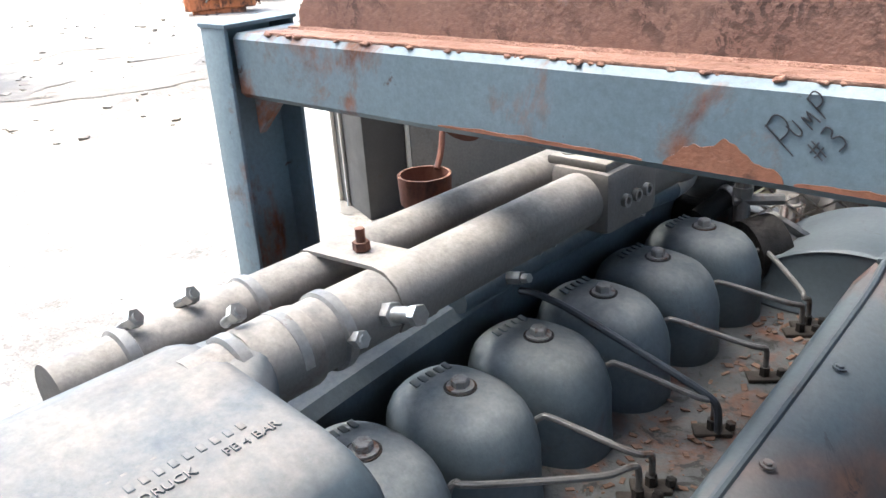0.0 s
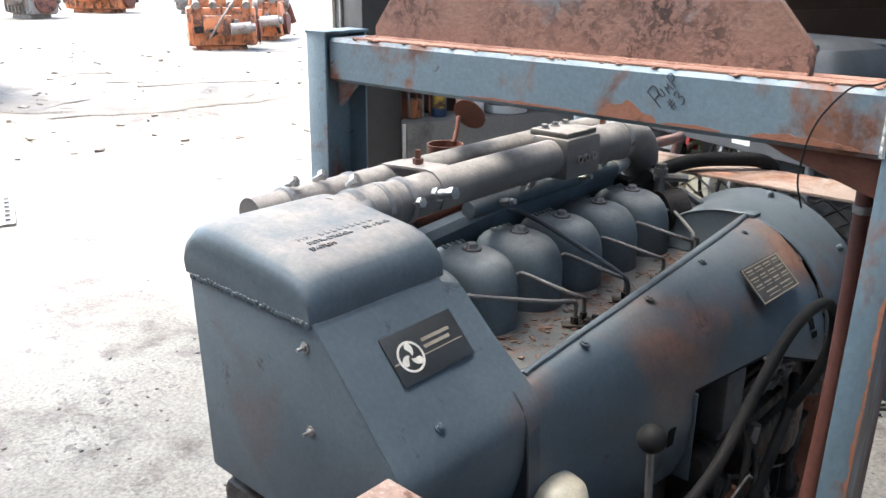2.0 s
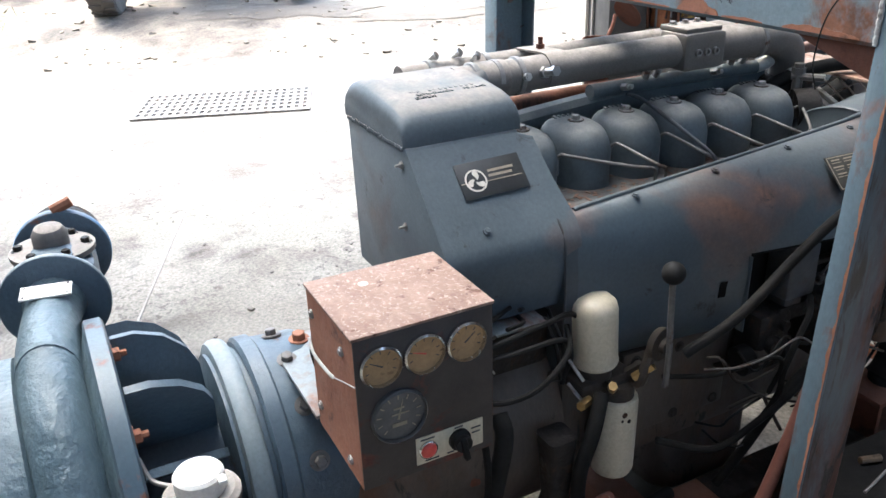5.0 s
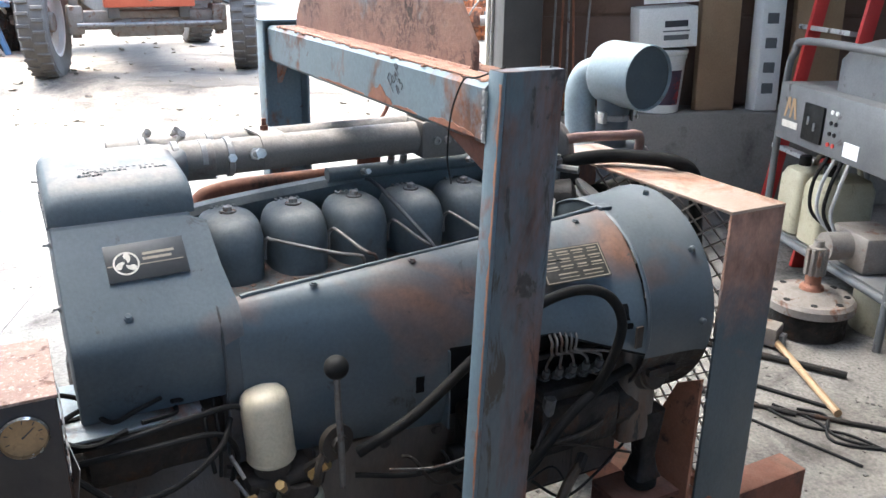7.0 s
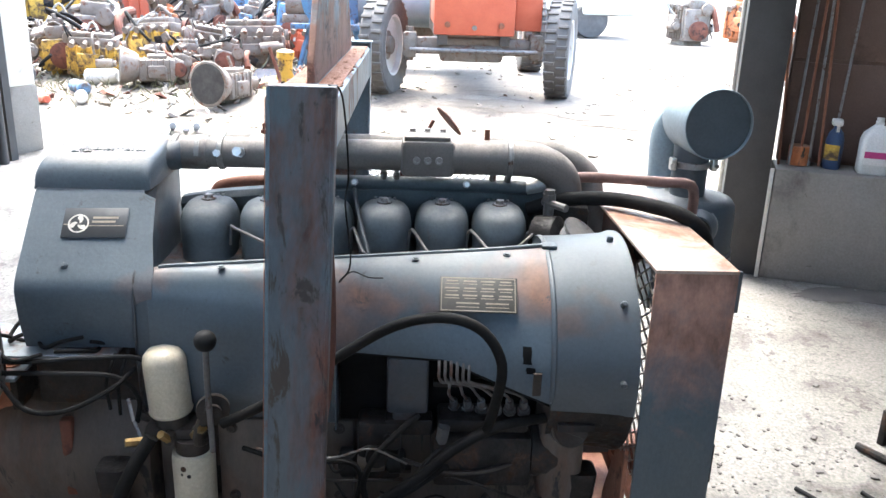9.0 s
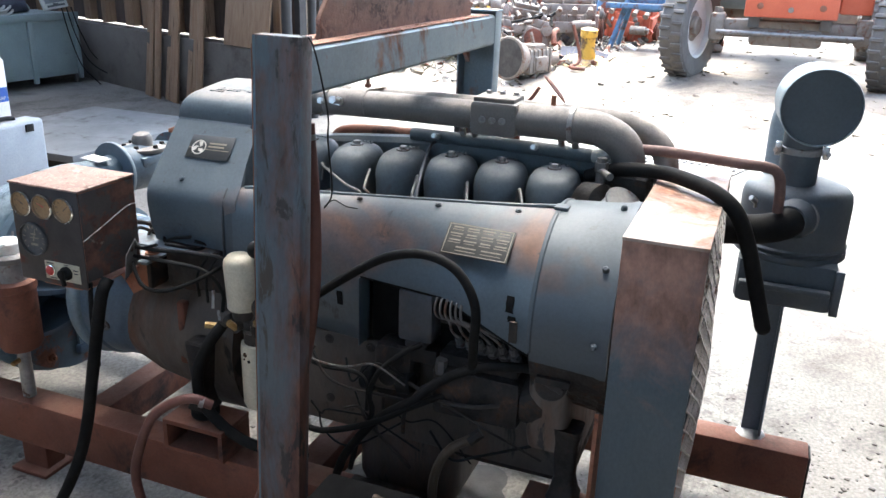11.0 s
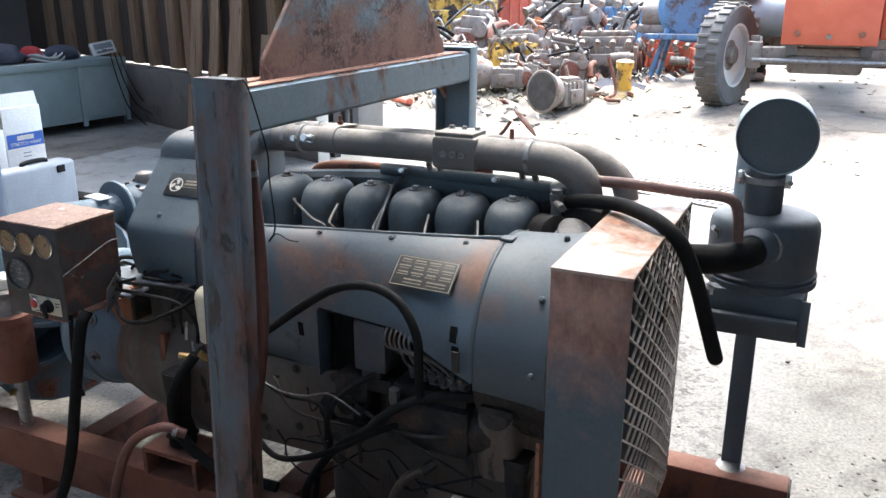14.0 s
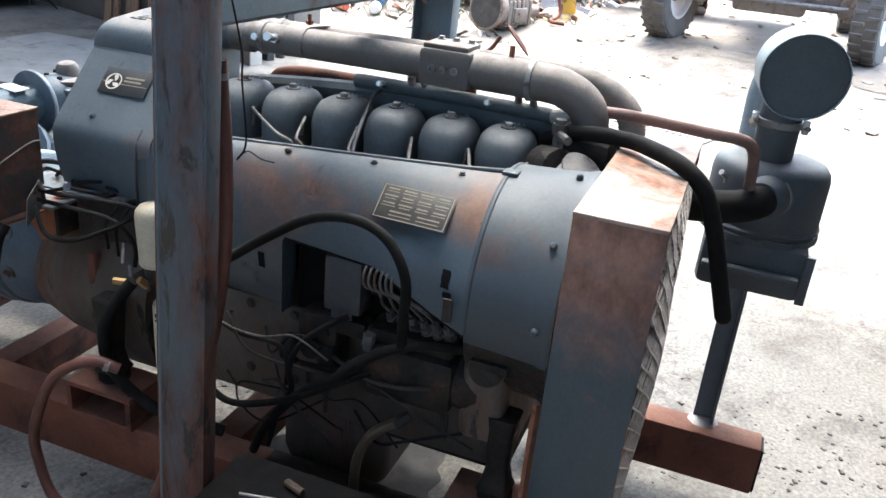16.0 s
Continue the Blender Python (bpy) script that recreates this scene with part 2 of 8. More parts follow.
    "pump_blue": surface("pump_blue", (0.048, 0.075, 0.10), (0.078, 0.11, 0.136), 5.0, (0.35, 0.55), wear=(0.20, 0.09, 0.055), wear_at=0.62, wear_scale=9.0, wear2=(0.2, 0.225, 0.24), wear2_at=0.68, wear2_scale=26, grain=0.25, relief=0.2, relief_scale=25),
    "box_paint": surface("box_paint", (0.020, 0.016, 0.015), (0.036, 0.028, 0.025), 6.0, (0.5, 0.7), wear=(0.13, 0.045, 0.03), wear_at=0.55,
                         wear_scale=11.0, grain=0.25),
    "box_flaked": surface("box_flaked", (0.022, 0.019, 0.019), (0.040, 0.034, 0.032), 6.0, (0.5, 0.7), wear=(0.12, 0.055, 0.037), wear_at=0.50, wear_scale=10.0, wear_soft=0.06, wear2=(0.17, 0.14, 0.11), wear2_at=0.62, wear2_scale=14.0, grain=0.3),
    "black": surface("black", (0.009, 0.009, 0.009), (0.017, 0.016, 0.015), 10.0, (0.5, 0.75), grain=0.1),
    "rubber": surface("rubber", (0.006, 0.006, 0.006), (0.014, 0.013, 0.012), 12.0, (0.65, 0.9), dust=(0.03, 0.028, 0.025), dust_most=0.15, grain=0.3),
    "red_hose": surface("red_hose", (0.125, 0.068, 0.056), (0.185, 0.105, 0.088), 12.0, (0.6, 0.8), dust=(0.30, 0.21, 0.175), dust_most=0.5, grain=0.2),
    "brown_hose": surface("brown_hose", (0.075, 0.024, 0.017), (0.115, 0.042, 0.029), 12.0, (0.5, 0.7), grain=0.2),
    "steel": surface("steel", (0.42, 0.41, 0.39), (0.55, 0.54, 0.52), 20.0, (0.25, 0.45), metal=0.9, wear=(0.2, 0.11, 0.07), wear_at=0.66, wear_scale=30, grain=0.1),
    "dull_steel": surface("dull_steel", (0.2, 0.195, 0.19), (0.3, 0.285, 0.27), 15.0, (0.4, 0.65), metal=0.6, wear=(0.16, 0.08, 0.05), wear_at=0.56, wear_scale=25, grain=0.2),
    "brass": surface("brass", (0.38, 0.26, 0.11), (0.28, 0.18, 0.08), 30.0, (0.35, 0.55), metal=0.8, wear=(0.12, 0.08, 0.05), wear_at=0.6, wear_scale=40),
    "cream_metal": surface("cream_metal", (0.40, 0.35, 0.25), (0.48, 0.42, 0.31), 6.0, (0.35, 0.5), wear=(0.3, 0.25, 0.19), wear_at=0.68, wear_scale=10, grain=0.05),
    "gauge_face": surface("gauge_face", (0.25, 0.145, 0.062), (0.33, 0.20, 0.095), 20.0, (0.4, 0.6), wear=(0.22, 0.12, 0.06), wear_at=0.6, wear_scale=40, grain=0.05),
    "dial_black": surface("dial_black", (0.05, 0.05, 0.05), (0.09, 0.088, 0.085), 30.0, (0.4, 0.6), grain=0.05),
    "chrome": surface("chrome", (0.6, 0.6, 0.58), (0.7, 0.7, 0.68), 30.0, (0.12, 0.3), metal=1.0, wear=(0.3, 0.2, 0.14), wear_at=0.66, wear_scale=60, grain=0.03),
    "plate_pale": surface("plate_pale", (0.13, 0.158, 0.172), (0.18, 0.20, 0.21), 6.0, (0.5, 0.7), wear=(0.22, 0.105, 0.06), wear_at=0.5, wear_scale=9.0, wear_soft=0.15, grain=0.2),
    "plate_dark": surface("plate_dark", (0.018, 0.02, 0.02), (0.03, 0.03, 0.03), 12.0, (0.35, 0.5), grain=0.05),
    "name_plate": surface("name_plate", (0.030, 0.028, 0.024), (0.055, 0.050, 0.042), 25.0, (0.4, 0.6), metal=0.3, grain=0.1),
    "pale_print": surface("pale_print", (0.20, 0.17, 0.125), (0.28, 0.24, 0.18), 40.0, (0.5, 0.7), grain=0.05),
    "white_print": surface("white_print", (0.46, 0.43, 0.36), (0.56, 0.52, 0.45), 40.0, (0.5, 0.7), grain=0.05),
    "ink": surface("ink", (0.02, 0.02, 0.025), (0.035, 0.035, 0.04), 40.0, (0.5, 0.7), grain=0.0),
    "red_plastic": surface("red_plastic", (0.45, 0.03, 0.025), (0.5, 0.05, 0.035), 20.0, (0.3, 0.5), grain=0.05),
    "concrete": surface("concrete", (0.138, 0.125, 0.106), (0.212, 0.194, 0.168), 0.9, (0.7, 0.92), wear=(0.092, 0.080, 0.066), wear_at=0.50, wear_scale=2.3, wear_soft=0.18, wear2=(0.076, 0.067, 0.055), wear2_at=0.53, wear2_scale=26.0, wear2_mask=1.7, grain=0.7, grain_scale=75, relief=0.3, relief_scale=9, speck=(0.55, 1.3)),
    "concrete_joint": surface("concrete_joint", (0.2, 0.185, 0.165), (0.3, 0.285, 0.26), 6.0, (0.8, 0.95), grain=0.4),
    "wall_concrete": surface("wall_concrete", (0.165, 0.148, 0.125), (0.225, 0.203, 0.172), 1.6, (0.8, 0.95), wear=(0.115, 0.10, 0.084), wear_at=0.55,
                             wear_scale=2.6, wear_soft=0.18, wear2=(0.09, 0.075, 0.062), wear2_at=0.66, wear2_scale=9, grain=0.5, grain_scale=80, relief=0.2, relief_scale=9),
    "dirt": surface("dirt", (0.14, 0.117, 0.09), (0.21, 0.175, 0.138), 0.5, (0.85, 0.98), wear=(0.088, 0.073, 0.058), wear_at=0.49, wear_scale=0.9,
                    wear_soft=0.14, wear2=(0.075, 0.063, 0.05), wear2_at=0.56, wear2_scale=7.0, wear2_mask=0.8, grain=0.8, grain_scale=45, relief=0.8, relief_scale=5, speck=(0.65, 1.25)),
    "mud": surface("mud", (0.075, 0.062, 0.048), (0.12, 0.10, 0.078), 1.4, (0.8, 0.95), wear=(0.16, 0.133, 0.105), wear_at=0.5, wear_scale=3, wear_soft=0.15, grain=0.6, grain_scale=60, relief=0.8, relief_scale=5),
    "scale_grey": surface("scale_grey", (0.15, 0.15, 0.145), (0.21, 0.208, 0.2), 3.0, (0.5, 0.75), wear=(0.11, 0.09, 0.07), wear_at=0.56, wear_scale=5, wear_soft=0.15, grain=0.3),
    "tan_rubber": surface("tan_rubber", (0.05, 0.032, 0.018), (0.09, 0.057, 0.031), 12.0, (0.5, 0.7), wear=(0.03, 0.022, 0.016), wear_at=0.55, wear_scale=14, grain=0.2),
    "wet": surface("wet", (0.10, 0.09, 0.08), (0.15, 0.14, 0.125), 3.0, (0.08, 0.3), grain=0.1),
    "oil": surface("oil", (0.02, 0.018, 0.016), (0.05, 0.045, 0.04), 8.0, (0.6, 0.9), grain=0.4),
    "chips": surface("chips", (0.05, 0.045, 0.04), (0.14, 0.125, 0.105), 20.0, (0.7, 0.95), grain=0.3),
    "stud_wood": surface("stud_wood", (0.27, 0.165, 0.10), (0.38, 0.25, 0.155), 5.0, (0.6, 0.85), wear=(0.17, 0.105, 0.065), wear_at=0.6, wear_scale=4,
                         stretch=(6, 6, 0.5), grain=0.3),
    "dark_wood": surface("dark_wood", (0.065, 0.046, 0.036), (0.115, 0.08, 0.06), 4.0, (0.7, 0.9), stretch=(6, 6, 0.5), grain=0.3),
    "wall_brown": surface("wall_brown", (0.105, 0.062, 0.045), (0.145, 0.088, 0.063), 1.2, (0.7, 0.9), wear=(0.075, 0.046, 0.035), wear_at=0.58, wear_scale=2.4, wear_soft=0.15, grain=0.3),
    "wall_dark": surface("wall_dark", (0.10, 0.09, 0.08), (0.15, 0.135, 0.12), 1.0, (0.7, 0.9), grain=0.3),
    "jamb_grey": surface("jamb_grey", (0.032, 0.030, 0.029), (0.050, 0.047, 0.045), 3.0, (0.5, 0.7), wear=(0.08, 0.05, 0.04), wear_at=0.64, wear_scale=6, grain=0.2),
    "base_brown": surface("base_brown", (0.12, 0.10, 0.084), (0.17, 0.145, 0.122), 1.6, (0.75, 0.95), wear=(0.09, 0.072, 0.06), wear_at=0.52, wear_scale=2.2, wear_soft=0.2, grain=0.5, grain_scale=80, relief=0.2, relief_scale=9),
    "pale_wall": surface("pale_wall", (0.55, 0.50, 0.42), (0.64, 0.59, 0.50), 2.0, (0.7, 0.9), wear=(0.4, 0.35, 0.29), wear_at=0.6, wear_scale=4, wear_soft=0.15, grain=0.3),
    "roof": surface("roof", (0.16, 0.15, 0.14), (0.22, 0.21, 0.2), 1.0, (0.6, 0.8), grain=0.2),
    "cardboard": surface("cardboard", (0.26, 0.165, 0.095), (0.32, 0.21, 0.125), 4.0, (0.8, 0.95), grain=0.2),
    "white_card": surface("white_card", (0.66, 0.64, 0.59), (0.74, 0.72, 0.67), 5.0, (0.6, 0.8), wear=(0.5, 0.47, 0.42), wear_at=0.66, wear_scale=7, grain=0.1),
    "white_plastic": surface("white_plastic", (0.60, 0.59, 0.54), (0.68, 0.66, 0.61), 6.0, (0.35, 0.55), wear=(0.42, 0.38, 0.32), wear_at=0.66, wear_scale=10, grain=0.1),
    "old_plastic": surface("old_plastic", (0.30, 0.265, 0.175), (0.38, 0.34, 0.24), 5.0, (0.4, 0.6), wear=(0.17, 0.13, 0.085), wear_at=0.56, wear_scale=8, wear_soft=0.15, grain=0.1),
    "grey_case": surface("grey_case", (0.28, 0.30, 0.32), (0.34, 0.36, 0.375), 5.0, (0.45, 0.6), wear=(0.2, 0.2, 0.2), wear_at=0.66, wear_scale=8, grain=0.15),
    "cabinet_green": surface("cabinet_green", (0.25, 0.30, 0.29), (0.31, 0.36, 0.34), 3.0, (0.5, 0.7), wear=(0.2, 0.12, 0.08), wear_at=0.66, wear_scale=8, grain=0.15),
    "navy_plastic": surface("navy_plastic", (0.010, 0.015, 0.030), (0.016, 0.023, 0.042), 6.0, (0.35, 0.55), wear=(0.06, 0.06, 0.062), wear_at=0.64, wear_scale=9, grain=0.1),
    "blue_print": surface("blue_print", (0.02, 0.08, 0.32), (0.03, 0.10, 0.36), 10.0, (0.5, 0.7), grain=0.05),
    "magenta_print": surface("magenta_print", (0.45, 0.04, 0.18), (0.5, 0.06, 0.2), 10.0, (0.5, 0.7), grain=0.05),
    "dark_label": surface("dark_label", (0.05, 0.04, 0.06), (0.09, 0.05, 0.07), 10.0, (0.5, 0.7), wear=(0.5, 0.05, 0.04), wear_at=0.53, wear_scale=9, grain=0.05),
    "blue_plastic": surface("blue_plastic", (0.02, 0.045, 0.10), (0.035, 0.06, 0.12), 6.0, (0.35, 0.55), grain=0.1),
    "yellow": surface("yellow", (0.52, 0.30, 0.03), (0.60, 0.38, 0.06), 6.0, (0.5, 0.7), wear=(0.13, 0.08, 0.045), wear_at=0.46, wear_scale=6, wear_soft=0.12, wear2=(0.05, 0.04, 0.03), wear2_at=0.58, wear2_scale=9, dust=(0.3, 0.25, 0.19), grain=0.3),
    "orange": surface("orange", (0.46, 0.14, 0.045), (0.54, 0.19, 0.07), 4.0, (0.45, 0.65), wear=(0.16, 0.08, 0.05), wear_at=0.47, wear_scale=5, wear_soft=0.12, wear2=(0.05, 0.04, 0.03), wear2_at=0.6, wear2_scale=9, dust=(0.32, 0.26, 0.2), grain=0.25),
    "truck_red": surface("truck_red", (0.50, 0.10, 0.05), (0.58, 0.14, 0.07), 3.0, (0.4, 0.6), wear=(0.55, 0.22, 0.14), wear_at=0.58, wear_scale=3, wear_soft=0.2, grain=0.1),
    "ladder_red": surface("ladder_red", (0.40, 0.02, 0.02), (0.46, 0.035, 0.03), 4.0, (0.4, 0.6), grain=0.1),
    "machine_blue": surface("machine_blue", (0.07, 0.17, 0.30), (0.10, 0.22, 0.36), 4.0, (0.45, 0.65), wear=(0.13, 0.09, 0.06), wear_at=0.5, wear_scale=6, wear_soft=0.12, wear2=(0.04, 0.035, 0.03), wear2_at=0.6, wear2_scale=9, dust=(0.3, 0.26, 0.2), grain=0.3),
    "machine_grey": surface("machine_grey", (0.085, 0.086, 0.087), (0.125, 0.124, 0.122), 5.0, (0.45, 0.65), wear=(0.06, 0.05, 0.04), wear_at=0.62, wear_scale=9, dust=(0.2, 0.19, 0.17), dust_most=0.4, grain=0.2),
    "scrap": surface("scrap", (0.16, 0.135, 0.11), (0.26, 0.225, 0.19), 7.0, (0.55, 0.85), metal=0.2, wear=(0.2, 0.1, 0.06), wear_at=0.55, wear_scale=9, grain=0.4, relief=0.3),
    "alloy": surface("alloy", (0.36, 0.345, 0.32), (0.5, 0.48, 0.45), 9.0, (0.45, 0.7), metal=0.5, wear=(0.12, 0.10, 0.08), wear_at=0.54, wear_scale=9, grain=0.3),
    "tyre": surface("tyre", (0.075, 0.07, 0.065), (0.13, 0.12, 0.11), 4.0, (0.8, 0.95), dust=(0.2, 0.18, 0.15), dust_most=0.5, grain=0.4),
    "rim": surface("rim", (0.5, 0.49, 0.47), (0.6, 0.59, 0.57), 5.0, (0.45, 0.6), wear=RUST, wear_at=0.64, wear_scale=7, grain=0.15),
    "leaf": surface("leaf", (0.10, 0.105, 0.055), (0.17, 0.16, 0.09), 12.0, (0.6, 0.8), grain=0.1),
    "bamboo": surface("bamboo", (0.26, 0.16, 0.08), (0.34, 0.22, 0.115), 14.0, (0.5, 0.7), wear=(0.2, 0.1, 0.05), wear_at=0.6, wear_scale=16, grain=0.2),
    "cloth_red": surface("cloth_red", (0.30, 0.02, 0.02), (0.36, 0.04, 0.04), 9.0, (0.9, 1.0), grain=0.5),
    "cloth_dark": surface("cloth_dark", (0.03, 0.035, 0.05), (0.06, 0.06, 0.075), 9.0, (0.9, 1.0), grain=0.5),
    "rope": surface("rope", (0.30, 0.29, 0.27), (0.4, 0.39, 0.36), 20.0, (0.8, 0.95), grain=0.4),
    "gas_blue": surface("gas_blue", (0.06, 0.08, 0.12), (0.10, 0.125, 0.17), 5.0, (0.4, 0.6), wear=(0.19, 0.08, 0.06), wear_at=0.55, wear_scale=6, wear_soft=0.12, grain=0.15),
    "screen": surface("screen", (0.20, 0.21, 0.22), (0.26, 0.27, 0.28), 20.0, (0.2, 0.35), grain=0.0),
}
for name in ("rubber", "black", "greasy", "greasy_brown", "grime_and_shade"):  # matt, dirt-filled skins, and the black used for shade
    M[name].node_tree.nodes["Principled BSDF"].inputs["Specular IOR Level"].default_value = 0.12


# ---- mesh helpers ----
WORLD = {}


def thing(name, at, label, category, group="", kind=""):
    ob = new(name)
    ob.location = at
    ob.empty_display_size = 0.05
    WORLD[ob.name] = Matrix.Translation(at)
    return tagged(ob, label, category, group, kind)


def finish(bm, name, material, sharp=35.0):
    bmesh.ops.recalc_face_normals(bm, faces=bm.faces)
    for e in bm.edges:
        e.smooth = len(e.link_faces) == 2 and e.calc_face_angle(0.0) < radians(sharp)
    for f in bm.faces:
        f.smooth = True
    me = bpy.data.meshes.new(name)
    bm.to_mesh(me)
    bm.free()
    me.materials.append(M[material])
    return me


def part(name, bm, material, parent, label="", sharp=35.0):
    """One mesh object under a thing or a part; bm is in world coordinates (or the thing's own, if that stands at the origin)."""
    m = WORLD[parent.name]
    bm.transform(m.inverted())
    ob = new(name, finish(bm, name, material, sharp))
    ob.parent = parent
    WORLD[ob.name] = m
    return tagged(ob, label)


def solo(name, bm, material, label, category, group="", kind="", sharp=35.0, at=None):
    """A thing that is one mesh, with its origin at its base."""
    if at is None:
        lo = [min(v.co[i] for v in bm.verts) for i in range(3)]
        hi = [max(v.co[i] for v in bm.verts) for i in range(3)]
        at = ((lo[0] + hi[0]) / 2, (lo[1] + hi[1]) / 2, lo[2])
    bm.transform(Matrix.Translation(at).inverted())
    ob = new(name, finish(bm, name, material, sharp))
    ob.location = at
    WORLD[ob.name] = Matrix.Translation(at)
    return tagged(ob, label, category, group, kind)


def box(lo, hi, bev=0.0, seg=2):
    bm = bmesh.new()
    bmesh.ops.create_cube(bm, size=1.0)
    for v in bm.verts:
        v.co = Vector([lo[i] + (hi[i] - lo[i]) * (v.co[i] + 0.5) for i in range(3)])
    if bev:
        bmesh.ops.bevel(bm, geom=list(bm.edges), offset=bev, segments=seg, affect="EDGES", profile=0.5)
    return bm


def prism(poly, axis, a, b, bev=0.0, seg=2):
    """A polygon in the two other axes (in x, y, z order), drawn out along an axis from a to b."""
    i = "xyz".index(axis)
    bm = bmesh.new()

    def put(p, d):
        c = list(p)
        c.insert(i, d)
        return bm.verts.new(c)
    lo, hi = [put(p, a) for p in poly], [put(p, b) for p in poly]
    n = len(poly)
    bm.faces.new(lo)
    bm.faces.new(hi)
    for k in range(n):
        bm.faces.new((lo[k], lo[(k + 1) % n], hi[(k + 1) % n], hi[k]))
    bmesh.ops.recalc_face_normals(bm, faces=bm.faces)
    if bev:
        bmesh.ops.bevel(bm, geom=list(bm.edges), offset=bev, segments=seg, affect="EDGES", profile=0.5)
    return bm


def frame_of(d):
    d = Vector(d).normalized()
    s = d.orthogonal().normalized()
    return s, d.cross(s).normalized(), d


def lathe(profile, at, axis=(0, 0, 1), seg=28, cap=True):
    """Rings of (radius, height) round an axis from a point."""
    s, u, d = frame_of(axis)
    at = Vector(at)
    bm = bmesh.new()
    rings = []
    for r, h in profile:
        rings.append([bm.verts.new(at + d * h + (s * math.cos(2 * math.pi * k / seg) + u * math.sin(2 * math.pi * k / seg)) * max(r, 1e-4)) for k in range(seg)])
    for p, q in zip(rings, rings[1:]):
        for k in range(seg):
            bm.faces.new((p[k], p[(k + 1) % seg], q[(k + 1) % seg], q[k]))
    if cap:
        bm.faces.new(rings[0])
        bm.faces.new(rings[-1])
    return bm


def rod(p, q, r, seg=16, r2=None, soft=0.0):
    length = (Vector(q) - Vector(p)).length
    r2 = r if r2 is None else r2
    prof = [(r, 0), (r2, length)] if not soft else [(r - soft, 0), (r, soft), (r2, length - soft), (r2 - soft, length)]
    return lathe(prof, p, Vector(q) - Vector(p), seg)


def spline(points, n=6):
    """A smooth line through points."""
    p = [Vector(v) for v in points]
    p = [2 * p[0] - p[1]] + p + [2 * p[-1] - p[-2]]
    out = []
    for i in range(1, len(p) - 2):
        for k in range(n):
            t = k / n
            out.append(0.5 * (2 * p[i] + (p[i + 1] - p[i - 1]) * t + (2 * p[i - 1] - 5 * p[i] + 4 * p[i + 1] - p[i + 2]) * t * t
                              + (3 * p[i] - p[i - 1] - 3 * p[i + 1] + p[i + 2]) * t ** 3))
    return out + [p[-2]]


def tube(points, r, seg=10, n=6, smooth=True, radii=None):
    pts = spline(points, n) if smooth else [Vector(v) for v in points]
    bm = bmesh.new()
    rings, s = [], None
    for i, c in enumerate(pts):
        d = (pts[min(i + 1, len(pts) - 1)] - pts[max(i - 1, 0)]).normalized()
        s = d.orthogonal().normalized() if s is None else (s - d * s.dot(d)).normalized()
        u = d.cross(s)
        rr = r if radii is None else radii[0] + (radii[1] - radii[0]) * i / (len(pts) - 1)
        rings.append([bm.verts.new(c + (s * math.cos(2 * math.pi * k / seg) + u * math.sin(2 * math.pi * k / seg)) * rr) for k in range(seg)])
    for p, q in zip(rings, rings[1:]):
        for k in range(seg):
            bm.faces.new((p[k], p[(k + 1) % seg], q[(k + 1) % seg], q[k]))
    bm.faces.new(rings[0])
    bm.faces.new(rings[-1])
    return bm


def loft(rings, cap=True, closed=True):
    bm = bmesh.new()
    vs = [[bm.verts.new(c) for c in ring] for ring in rings]
    n = len(vs[0])
    for p, q in zip(vs, vs[1:]):
        for k in range(n if closed else n - 1):
            bm.faces.new((p[k], p[(k + 1) % n], q[(k + 1) % n], q[k]))
    if cap:
        bm.faces.new(vs[0])
        bm.faces.new(vs[-1])
    return bm


def sheet(rings, thick):
    """An open sheet lofted through lines, given thickness."""
    bm = loft(rings, False, False)
    bmesh.ops.recalc_face_normals(bm, faces=bm.faces)
    bmesh.ops.solidify(bm, geom=list(bm.faces), thickness=thick)
    return bm


def joined(*bms):
    verts, faces = [], []
    for b in bms:
        b.verts.index_update()
        base = len(verts)
        verts += [tuple(v.co) for v in b.verts]
        faces += [[base + v.index for v in f.verts] for f in b.faces]
        b.free()
    me = bpy.data.meshes.new("tmp")
    me.from_pydata(verts, [], faces)
    out = bmesh.new()
    out.from_mesh(me)
    bpy.data.meshes.remove(me)
    return out


def moved(bm, m):
    bm.transform(m)
    return bm


def hexbolt(at, axis, r=0.009, h=0.007, washer=True):
    out = [lathe([(r, 0.0), (r, h * 0.85), (r * 0.85, h)], at, axis, 6)]
    if washer:
        out.append(lathe([(r * 1.5, -0.001), (r * 1.5, 0.0015)], at, axis, 14))
    return joined(*out)


def lettering(name, text, m, size, depth, material, parent, label=""):
    """Raised or drawn characters in the built-in font, as a mesh; m turns the flat text into place."""
    cu = bpy.data.curves.new("tmp", "FONT")
    cu.body, cu.size, cu.extrude, cu.align_x, cu.align_y = text, size, depth, "CENTER", "CENTER"
    ob = bpy.data.objects.new("tmp", cu)
    me = bpy.data.meshes.new_from_object(ob)
    bm = bmesh.new()
    bm.from_mesh(me)
    bpy.data.objects.remove(ob)
    bpy.data.curves.remove(cu)
    bpy.data.meshes.remove(me)
    bm.transform(m)
    return part(name, bm, material, parent, label)


def axes(at, right, up):
    """A pose whose x runs along right and y along up."""
    r, u = Vector(right).normalized(), Vector(up)
    u = (u - r * u.dot(r)).normalized()
    n = r.cross(u)
    return Matrix(((r.x, u.x, n.x, at[0]), (r.y, u.y, n.y, at[1]), (r.z, u.z, n.z, at[2]), (0, 0, 0, 1)))


def slab(m, w, h, d, bev=0.0):
    """A flat box w by h, d thick, lying on the plane of pose m."""
    return moved(box((-w / 2, -h / 2, 0), (w / 2, h / 2, d), bev), m)

